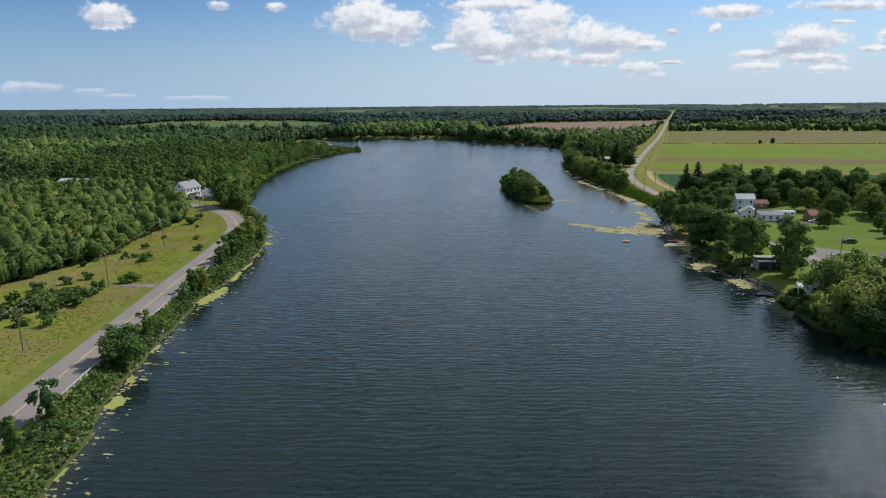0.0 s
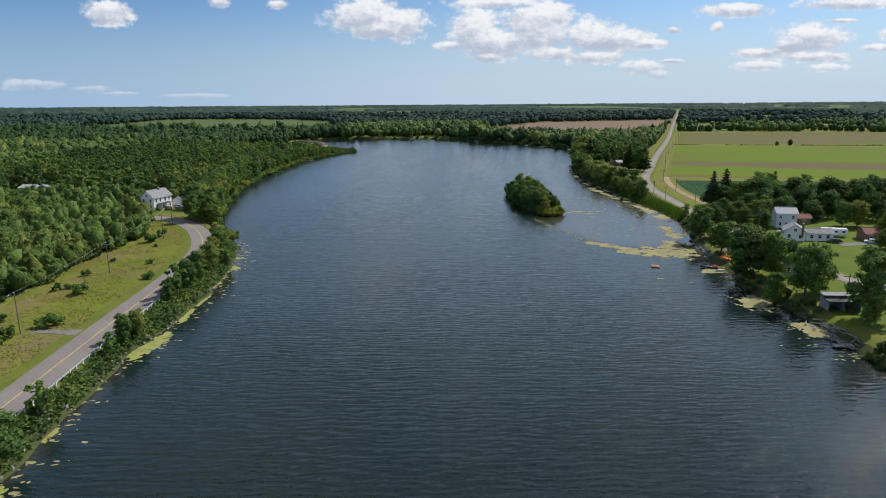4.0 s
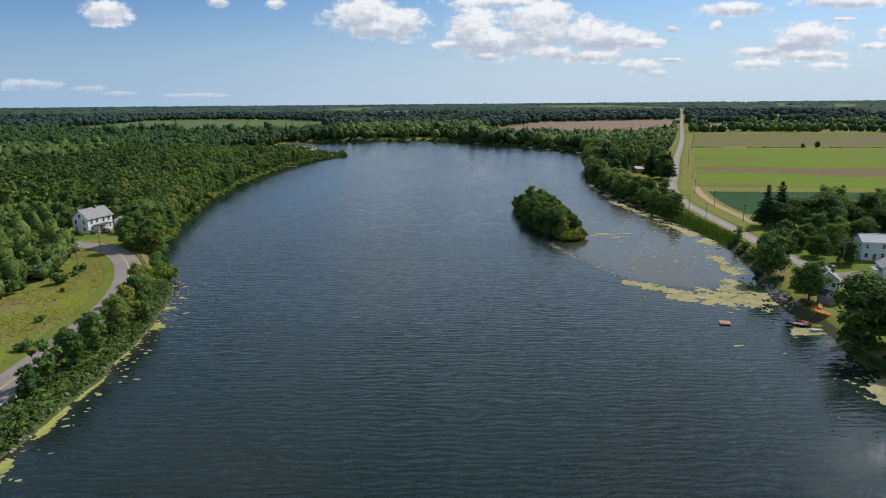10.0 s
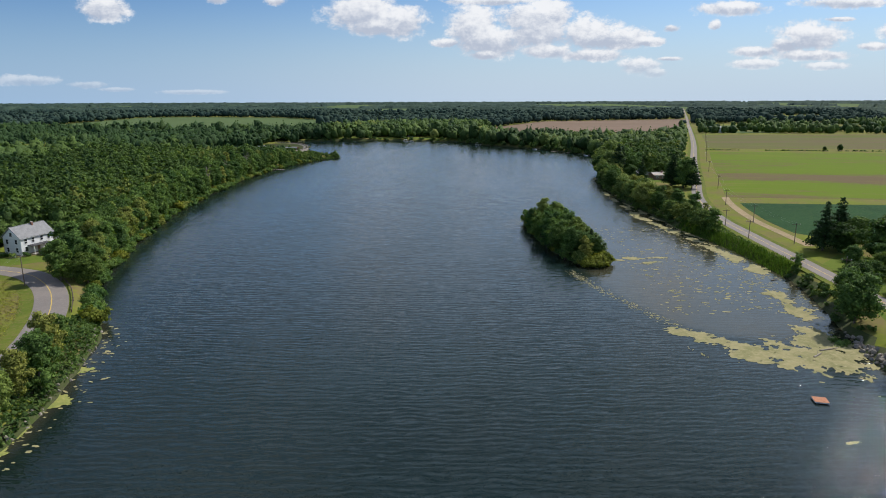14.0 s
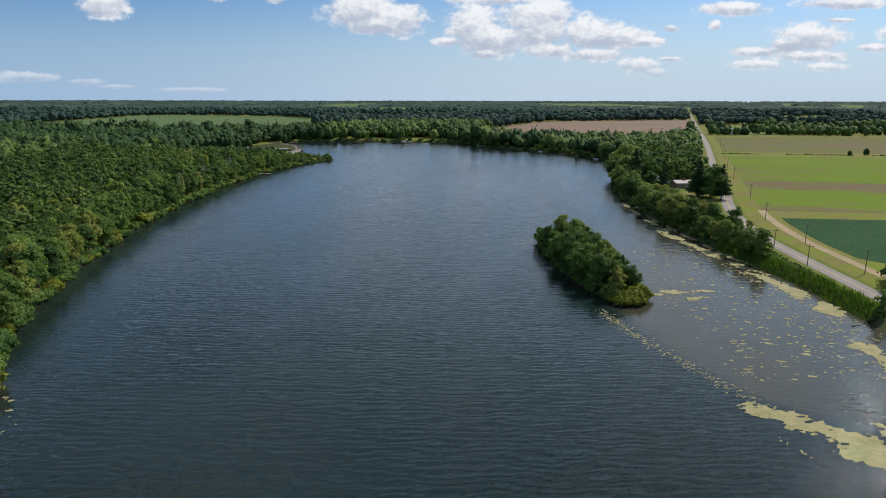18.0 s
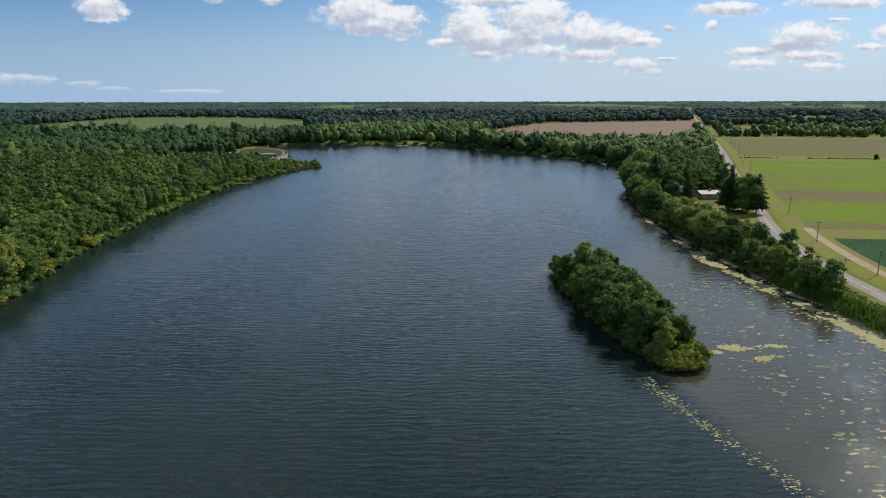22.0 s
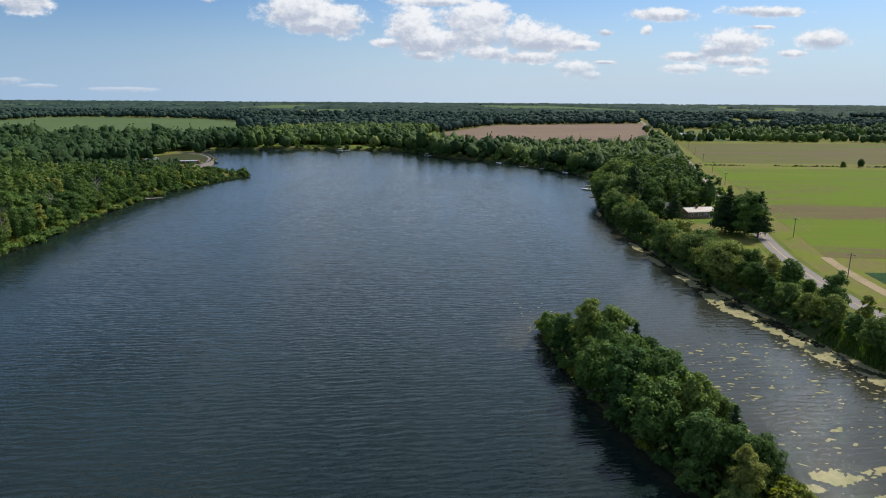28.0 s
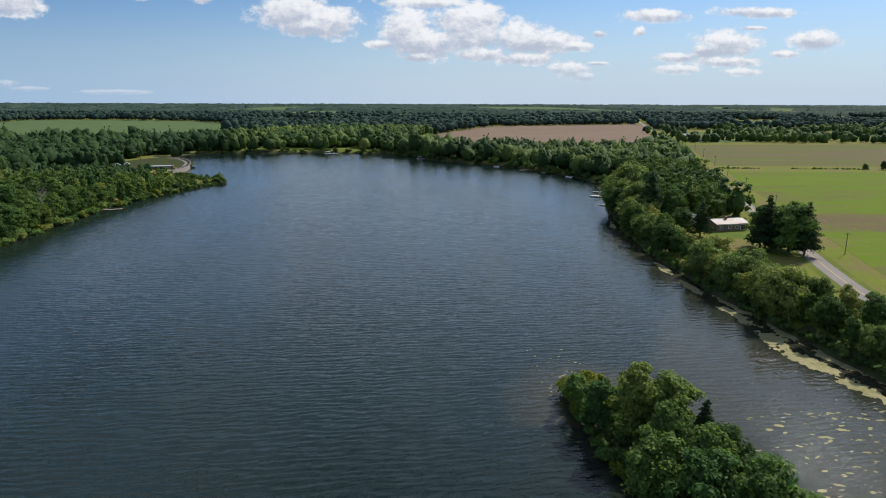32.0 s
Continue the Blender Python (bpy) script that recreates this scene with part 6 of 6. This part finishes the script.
def boat(x, y, z, turn, length, mat, label, name="boat", wide=None, canopy=False):
    wide = wide or length * 0.36
    b = thing(name, label, "boat", Matrix.Translation((x, y, z)) @ Matrix.Rotation(radians(turn), 4, "Z"), "small boats")
    bm = bmesh.new()
    rings = []
    for i in range(9):
        t = i / 8
        w = wide / 2 * (1 - max(0, (t - 0.45) / 0.55) ** 2.2) * (0.86 + 0.14 * min(1, t * 4))
        yy, lift = (t - 0.5) * length, 0.18 * t * t
        rings.append([bm.verts.new((s * w * k, yy, h + lift)) for s, k, h in ((-1, 1, 0.5), (-1, 0.72, 0.05), (0, 0, -0.08), (1, 0.72, 0.05), (1, 1, 0.5), (1, 0.86, 0.5), (0, 0, 0.16), (-1, 0.86, 0.5))])
    for r, q in zip(rings, rings[1:]):
        for k in range(8):
            bm.faces.new((r[k], q[k], q[(k + 1) % 8], r[(k + 1) % 8]))
    bm.faces.new(rings[0])
    bmesh.ops.remove_doubles(bm, verts=bm.verts[:], dist=0.002)
    bmesh.ops.recalc_face_normals(bm, faces=bm.faces[:])
    part("hull", bm, mat, b, smooth=False)
    for t in (-0.2, 0.1):
        part("bench", boxes((-wide * 0.4, wide * 0.4, t * length - 0.12, t * length + 0.12, 0.34, 0.4)), M_PLANK, b)
    if canopy:
        c = part("canopy", bevelled(boxes((-wide * 0.5, wide * 0.5, -length * 0.35, length * 0.25, 2.1, 2.22)), 0.05), M_WHITE, b)
        for sx in (-0.45, 0.45):
            for sy in (-0.33, 0.22):
                part("strut", boxes((sx * wide - 0.03, sx * wide + 0.03, sy * length - 0.03, sy * length + 0.03, 0.4, 2.1)), M_STEEL, c)
    return b


def build_waterside():
    r = thing("swim_raft", "red-brown wooden swimming raft floating on barrels", "raft", Matrix.Translation((69.1, 223.4, 0)) @ Matrix.Rotation(radians(-14), 4, "Z") @ Matrix.Scale(0.76, 4))
    for i in range(10):
        part("board", bevelled(boxes((-1.5, 1.5, -1.45 + i * 0.29, -1.19 + i * 0.29, 0.42, 0.48)), 0.01), M_RAFT, r)
    part("frame", boxes((-1.5, -1.38, -1.45, 1.45, 0.22, 0.42), (1.38, 1.5, -1.45, 1.45, 0.22, 0.42), (-1.38, 1.38, -1.45, -1.33, 0.22, 0.42), (-1.38, 1.38, 1.33, 1.45, 0.22, 0.42)), M_TRIM, r)
    for x in (-0.9, 0.9):
        bm = bmesh.new()
        tube(bm, (x, -1.3, 0.05), (x, 1.3, 0.05), 0.28, 0.28, 10)
        part("barrel", bm, M_NAVY, r)
    dock(-115, 581, -70, 8)
    dock(-34, 893, 180, 9, 2.2)
    dock(50, 832, 150, 9, 2.2)
    dock(104, 764, 120, 9)
    dock(116, 733, 115, 8)
    dock(126, 715, 110, 6)
    dock(138, 690, 100, 7)
    dock(132, 618, 70, 7)
    dock(128, 600, 60, 8, 2.2)
    dock(119, 575, 60, 6)
    dock(89, 158, 95, 4.5)
    for x, y, a, m, c in ((-37, 884, 70, M_WHITE, True), (44, 826, 40, M_WHITE, True), (50, 823, 60, M_WHITE, False), (97, 757, 30, M_WHITE, False), (121, 605, 80, M_WHITE, False), (-30, 884, 100, M_WHITE, False), (132, 688, 20, M_WHITE, False)):
        boat(x, y, 0.05, a, 6.0, m, "white boat moored at the far shore", canopy=c)
    # beached boats and toys
    z = lambda x, y: max(height(x, y), 0.0)
    boat(84.5, 221.5, 0.1, 70, 4.6, M_NAVY, "dark rowing boat half ashore on the algae")
    boat(87.2, 222.5, z(87.2, 222.5), 55, 4.0, M_RED, "faded red boat pulled up on the bank")
    boat(90.5, 223.5, z(90.5, 223.5), 25, 4.4, M_ORANGE, "bright orange boat lying on the bank")
    boat(88.2, 219.5, z(88.2, 219.5), 80, 3.2, M_YELLOWP, "yellow kayak on the muddy bank", "kayak", 0.75)
    boat(86.6, 217.8, z(86.6, 217.8), 95, 3.0, M_WHITE, "white kayak on the muddy bank", "kayak", 0.75)
    boat(92.5, 227.0, z(92.5, 227), -30, 3.2, M_ORANGE, "orange kayak leaning near the shed", "kayak", 0.75)
    # rocks and driftwood
    rng = np.random.default_rng(31)
    rm = []
    for k in range(5):
        bm = bmesh.new()
        bmesh.ops.create_icosphere(bm, subdivisions=1, radius=1)
        for v in bm.verts:
            v.co *= rng.uniform(0.7, 1.2)
        me = bpy.data.meshes.new("rock")
        bm.to_mesh(me)
        bm.free()
        me.materials.append(M_ROCK)
        rm.append(me)

    def rock(x, y, s):
        o = tagged(new("rock", rm[rng.integers(5)]), "grey-brown boulder on the lake bank", "rock", "boulders on the banks")
        o.matrix_basis = Matrix.LocRotScale((x, y, max(height(x, y), -0.1) + s * 0.15), Euler(rng.uniform(0, 3, 3)), (s, s * 0.8, s * 0.6))

    for i in range(60):
        t = rng.uniform(0, 1)
        rock(np.interp(t, [0, 0.5, 1], [93.5, 89.8, 88.8]) + rng.uniform(-0.6, 1.6), np.interp(t, [0, 0.5, 1], [256, 243, 231]), rng.uniform(0.3, 0.95))
    for i in range(150):
        y = rng.uniform(70, 258)
        e = np.interp(y, [76, 100, 125, 150, 170, 200, 222, 245, 258], [-50, -55, -58, -60, -59, -59, -61.5, -66, -71])
        rock(e - rng.uniform(-0.4, 1.2), y, rng.uniform(0.2, 0.55))
    for i in range(46):
        a, x, y = rng.normal(1.9, 0.5), rng.uniform(86, 90), rng.uniform(156, 172)
        L = rng.uniform(1.2, 3.6)
        bm = bmesh.new()
        zz = max(height(x, y), 0.1)
        tube(bm, (-math.cos(a) * L / 2, -math.sin(a) * L / 2, rng.uniform(0, 0.4)), (math.cos(a) * L / 2, math.sin(a) * L / 2, rng.uniform(0.1, 0.6)), 0.16, 0.09, 6)
        tagged(part("driftwood_log", bm, M_DRIFT, at=Matrix.Translation((x, y, zz))), "grey driftwood log in a heap at the shore", "log", "driftwood heap")
    for x, y, a, L in ((84, 246, 0.25, 4.5), (80, 243, 0.6, 3.0), (99, 297, 0.4, 3.0)):
        bm = bmesh.new()
        tube(bm, (-math.cos(a) * L / 2, -math.sin(a) * L / 2, 0.1), (math.cos(a) * L / 2, math.sin(a) * L / 2, 0.25), 0.18, 0.08, 7)
        tube(bm, (0, 0, 0.15), (0.4, 0.9, 0.7), 0.08, 0.03, 5)
        tagged(part("driftwood_log", bm, M_DRIFT, at=Matrix.Translation((x, y, 0.0))), "dark sunken log lying in the algae", "log", "driftwood heap")


build_waterside()


# ---- vehicles and yard things ----
def wheel(parent, x, y, r=0.33):
    bm = bmesh.new()
    tube(bm, (x - 0.11, y, r), (x + 0.11, y, r), r, r, 14)
    t = part("wheel", bm, M_TYRE, parent)
    bm = bmesh.new()
    tube(bm, (x - 0.125, y, r), (x + 0.125, y, r), r * 0.55, r * 0.55, 10)
    part("rim", bm, M_STEEL, t)


def car(x, y, turn, paint, label):
    c = thing("car", label, "car", on_land(x, y, turn), "parked cars")
    bm = bmesh.new()
    prof = [(-2.15, 0.3), (2.15, 0.3), (2.2, 0.75), (1.35, 0.92), (0.65, 1.42), (-1.1, 1.45), (-1.95, 0.98), (-2.2, 0.8)]
    a = [bm.verts.new((-0.86, yy, z)) for yy, z in prof]
    b = [bm.verts.new((0.86, yy, z)) for yy, z in prof]
    for i in range(8):
        bm.faces.new((a[i], b[i], b[(i + 1) % 8], a[(i + 1) % 8]))
    bm.faces.new(a[::-1])
    bm.faces.new(b)
    bmesh.ops.recalc_face_normals(bm, faces=bm.faces[:])
    part("body", bevelled(bm, 0.06), paint, c)
    for s in (-1, 1):
        part("side_window", boxes((s * 0.865 - 0.012, s * 0.865 + 0.012, -1.3, 0.7, 0.98, 1.3)), M_GLASS, c)
        part("headlight", boxes((s * 0.6 - 0.18, s * 0.6 + 0.18, 2.14, 2.2, 0.6, 0.74)), M_WHITE, c)
        for yy in (-1.35, 1.35):
            wheel(c, s * 0.8, yy)
    bm = boxes((-0.7, 0.7, -0.02, 0.02, -0.33, 0.33))
    part("windscreen", bm, M_GLASS, c, at=Matrix.Translation((0, 1.02, 1.2)) @ Matrix.Rotation(radians(55), 4, "X"))
    return c


def camper(x, y, turn):
    c = thing("camper_trailer", "long white camper trailer parked by the cottage", "trailer", on_land(x, y, turn))
    part("body", bevelled(boxes((-1.25, 1.25, -4.2, 4.2, 0.5, 3.0)), 0.25), M_WHITE, c)
    for yy in (-2.8, -0.4, 2.4):
        for s in (-1, 1):
            w = part("window", boxes((s * 1.255 - 0.012, s * 1.255 + 0.012, yy - 0.55, yy + 0.55, 1.6, 2.3)), M_TRIM, c)
            part("pane", boxes((s * 1.262 - 0.012, s * 1.262 + 0.012, yy - 0.48, yy + 0.48, 1.67, 2.23)), M_GLASS, w)
    part("door", boxes((-1.27, -1.25, 0.7, 1.4, 0.7, 2.5)), M_TRIM, c)
    part("roof_vent", bevelled(boxes((-0.35, 0.35, -0.5, 0.5, 3.0, 3.25)), 0.05), M_TRIM, c)
    for s in (-1, 1):
        for yy in (-0.45, 0.45):
            wheel(c, s * 1.1, yy)
    part("hitch", boxes((-0.08, 0.08, 4.2, 5.4, 0.45, 0.6)), M_STEEL, c)


def build_yards():
    camper(141.5, 254, 78)
    car(139, 207, 75, M_CAR, "dark car parked on the lawn")
    car(136, 244, 80, M_CAR, "dark car parked before the cottage wing")
    car(-121, 321, 40, M_CAR, "dark car parked by the farmhouse porch")
    car(148, 243, 60, M_WHITE, "white car parked by the red-roofed garage")
    car(-118.5, 326.5, 70, M_WHITE, "white car parked beside the farmhouse")
    # garden shelter with seats
    s = thing("garden_shelter", "white open garden shelter on the lakeside lawn", "shelter", on_land(96.5, 240, -20))
    part("roof", bevelled(boxes((-1.5, 1.5, -1.2, 1.2, 2.1, 2.22)), 0.04), M_SHINGLE, s)
    for x in (-1.4, 1.4):
        for y in (-1.1, 1.1):
            part("post", boxes((x - 0.06, x + 0.06, y - 0.06, y + 0.06, 0, 2.1)), M_TRIM, s)
    t = thing("picnic_table", "pale wooden picnic table on the lawn", "table", on_land(95, 243.5, 30))
    part("tabletop", bevelled(boxes((-0.4, 0.4, -0.9, 0.9, 0.7, 0.75)), 0.01), M_PLANK, t)
    for x in (-0.75, 0.75):
        part("bench", boxes((x - 0.14, x + 0.14, -0.9, 0.9, 0.42, 0.46)), M_PLANK, t)
    for y in (-0.6, 0.6):
        part("leg", boxes((-0.8, 0.8, y - 0.04, y + 0.04, 0.36, 0.42), (-0.3, -0.22, y - 0.04, y + 0.04, 0, 0.7), (0.22, 0.3, y - 0.04, y + 0.04, 0, 0.7)), M_PLANK, t)
    # dam by the far shore
    d = thing("dam_wall", "curved stained concrete dam wall with a dark railing", "dam")
    line = spline([(-127, 722), (-125, 745), (-127, 762), (-132, 784), (-143, 808), (-157, 826), (-176, 838)], False, 6)
    part("wall", ribbon(line, 0, 0.5, -1.0, LAND + 0.5), M_ROCK, d)
    part("rail", ribbon(line, 0.4, 0.06, LAND + 1.2, LAND + 1.35), M_BLACKRAIL, d)
    part("rail", ribbon(line, 0.4, 0.06, LAND + 0.75, LAND + 0.9), M_BLACKRAIL, d)
    for x, y in line[::1]:
        part("post", boxes((x + 0.3, x + 0.45, y - 0.08, y + 0.08, LAND + 0.4, LAND + 1.4)), M_BLACKRAIL, d)
    tagged(part("gravel_path", ribbon(line, -3, 1.0, LAND - 0.3, LAND + 0.05), M_GRAVEL), "pale gravel path behind the dam wall", "path", kind="structure")
    p = thing("pump_house", "low grey flat-roofed pump house with a red end", "pump house", on_land(-138, 736, 12))
    part("wall", boxes((-8, 6, -2.2, 2.2, -0.3, 2.0)), M_GREYSIDE, p)
    part("end_wall", boxes((6, 8, -2.3, 2.3, -0.3, 2.2)), M_BRICK, p)
    part("roof", bevelled(boxes((-8.4, 6.3, -2.7, 2.7, 2.0, 2.3)), 0.04), M_METALROOF, p)
    for x in (-6, -3, 0, 3):
        part("opening", boxes((x - 0.9, x + 0.9, -2.24, -2.19, 0.4, 1.6)), M_GLASS, p)
    for x, y, a in ((-166, 752, 20), (-170, 746, 25)):
        house("shed", "small white tank shed beside the dam", on_land(x, y, a), 3, 4.5, 2.2, 0.8, M_SIDING, M_METALROOF)


build_yards()


# ---- reeds and weeds ----
def build_weeds():
    rng = np.random.default_rng(77)
    # reeds between the right road and the water
    n = 4200
    y = rng.uniform(300, 372, n)
    e = np.interp(y, [300, 325, 345, 372], [104, 104, 102, 98])
    x = e + rng.uniform(-1.2, 4.2, n)
    z = ground_height(x, y)
    a = rng.uniform(0, 6.28, n)
    h = rng.uniform(0.9, 1.9, n)
    w = 0.14
    p = np.stack([x, y, z - 0.1], 1)
    d = np.stack([np.cos(a) * w, np.sin(a) * w, np.zeros(n)], 1)
    lean = np.stack([rng.normal(0, 0.2, n), rng.normal(0, 0.2, n), h], 1)
    V = np.stack([p - d, p + d, p + lean], 1).reshape(-1, 3)
    T = np.arange(3 * n).reshape(-1, 3)
    tagged(new("reeds", array_mesh("reeds", V, T, M_REED)), "dense green reeds along the water's edge", "reeds", kind="stuff")
    # tall weeds of the meadow and the banks
    x, y = rng.uniform(-128, -60, 42000), rng.uniform(40, 300, 42000)
    k = inside(x, y, MEADOW) & (line_distance(x, y, ROAD_LEFT) > 6.5)
    f = field_noise(x, y, 0.06, 2.0)
    k &= (f > 0.0) | (rng.uniform(0, 1, len(x)) < 0.15)
    x, y, f = x[k], y[k], f[k]
    c = np.stack([x, y, LAND + rng.uniform(0.03, 0.16, len(x))], 1)
    nor = np.stack([rng.normal(0, 0.3, len(x)), rng.normal(0, 0.3, len(x)), 6 * np.ones(len(x))], 1)
    V, T = leaf_cards(rng, c, nor, 0.26)
    tint = np.repeat(np.clip(0.6 + 0.8 * f + rng.normal(0, 0.15, len(x)), 0, 1), 4)
    tagged(new("meadow_weeds", array_mesh("meadow_weeds", V, T, M_WEED, tint)), "tall yellow-green goldenrod and weeds in the meadow", "weeds", kind="stuff")
    # dry brown grass between the mown verge and the goldenrod
    x, y = rng.uniform(-128, -60, 36000), rng.uniform(40, 300, 36000)
    r = line_distance(x, y, ROAD_LEFT)
    f = field_noise(x, y, 0.05, 12.0)
    k = inside(x, y, MEADOW) & (r > 6.0) & (r < 19 + 9 * f) & (rng.uniform(0, 1, len(x)) < np.clip(0.75 + 1.6 * f, 0.05, 1))
    x, y = x[k], y[k]
    c = np.stack([x, y, LAND + rng.uniform(0.02, 0.14, len(x))], 1)
    nor = np.stack([rng.normal(0, 0.3, len(x)), rng.normal(0, 0.3, len(x)), 6 * np.ones(len(x))], 1)
    V, T = leaf_cards(rng, c, nor, 0.2)
    tint = np.repeat(rng.uniform(0, 1, len(x)), 4)
    tagged(new("dry_grass", array_mesh("dry_grass", V, T, M_DRYGRASS, tint)), "dry reddish-brown grass in the roadside meadow", "grass", kind="stuff")
    # weeds on the banks
    x, y = rng.uniform(-78, -46, 60000), rng.uniform(40, 300, 60000)
    s, _ = shore_distance(x, y)
    k = (s > 0.2) & (s < 9) & (line_distance(x, y, ROAD_LEFT) > 5.2) & (x > np.interp(y, ROAD_LEFT[:, 1][:-12], ROAD_LEFT[:, 0][:-12]))
    x2, y2 = rng.uniform(92, 122, 14000), rng.uniform(296, 420, 14000)
    s2, _ = shore_distance(x2, y2)
    k2 = (s2 > 3) & (line_distance(x2, y2, ROAD_RIGHT) > 5.0) & (x2 < np.interp(y2, ROAD_RIGHT[:, 1], ROAD_RIGHT[:, 0]))
    x, y = np.concatenate([x[k], x2[k2]]), np.concatenate([y[k], y2[k2]])
    c = np.stack([x, y, ground_height(x, y) + rng.uniform(0.1, 0.6, len(x))], 1)
    nor = np.stack([rng.normal(0, 0.5, len(x)), rng.normal(0, 0.5, len(x)), np.ones(len(x))], 1)
    V, T = leaf_cards(rng, c, nor, 0.42)
    tint = np.repeat(np.clip(0.42 + 0.5 * field_noise(x, y, 0.1, 6.0) + rng.normal(0, 0.15, len(x)), 0, 1), 4)
    tagged(new("bank_weeds", array_mesh("bank_weeds", V, T, M_WOOD, tint)), "rank green weeds on the lake banks", "weeds", kind="stuff")


build_weeds()


def build_hedge():
    """The low hedge across the far field, with two trees standing in it."""
    rng = np.random.default_rng(8)
    x = np.arange(245, 1000, 2.2) + rng.uniform(-0.8, 0.8, 344)[: len(np.arange(245, 1000, 2.2))]
    y = 714 - 0.15 * (x - 240) + rng.normal(0, 0.6, len(x))
    low = [crown(rng, "shrub", 2.0, 1.7, 4, 26, 0.6, 0) for _ in range(3)]
    k = (field_noise(x, y, 0.03, 3.0) > -0.25)
    joined_woods("hedge", rng, x[k], y[k], low, "low dark hedge across the far field", np.full(k.sum(), 0.1), rng.uniform(0.5, 0.95, k.sum()))
    plant("oak", 347, 696, 0.36, "small round tree standing in the field hedge")
    plant("oak", 360, 695, 0.45, "small round tree standing in the field hedge")


build_hedge()


def build_dead_trees():
    """Bare bleached trees standing at the wood's edge."""
    rng = np.random.default_rng(19)
    for x, y, tall in DEAD:
        root = thing("dead_tree", "bare bleached grey dead tree at the wood's edge", "tree", on_land(x, y, 0), "dead trees by the lake")
        bm = bmesh.new()
        tube(bm, (0, 0, -0.3), (0.3, 0.2, tall * 0.6), 0.24, 0.14, 7)
        tube(bm, (0.3, 0.2, tall * 0.6), (0.1, 0.4, tall), 0.14, 0.04, 6)
        part("trunk", bm, M_DRIFT, root)
        for i in range(16):
            a, z = 2.4 * i, tall * rng.uniform(0.35, 0.92)
            r = tall * rng.uniform(0.16, 0.3)
            tip = Vector((0.2 + math.cos(a) * r, 0.2 + math.sin(a) * r, z + r * rng.uniform(0.5, 1.1)))
            bm = bmesh.new()
            tube(bm, (0.2, 0.2, z), tip, 0.09, 0.03, 5)
            for k in range(3):
                m = Vector((0.2, 0.2, z)).lerp(tip, rng.uniform(0.4, 0.9))
                tube(bm, m, m + Vector(rng.normal(0, 0.5, 3)) + Vector((0, 0, 0.7)), 0.04, 0.015, 4)
            part("branch", bm, M_DRIFT, root)


DEAD = [(-121.5, 468, 12.5), (-123, 545, 12.0), (-124, 508, 11.5)]
build_dead_trees()
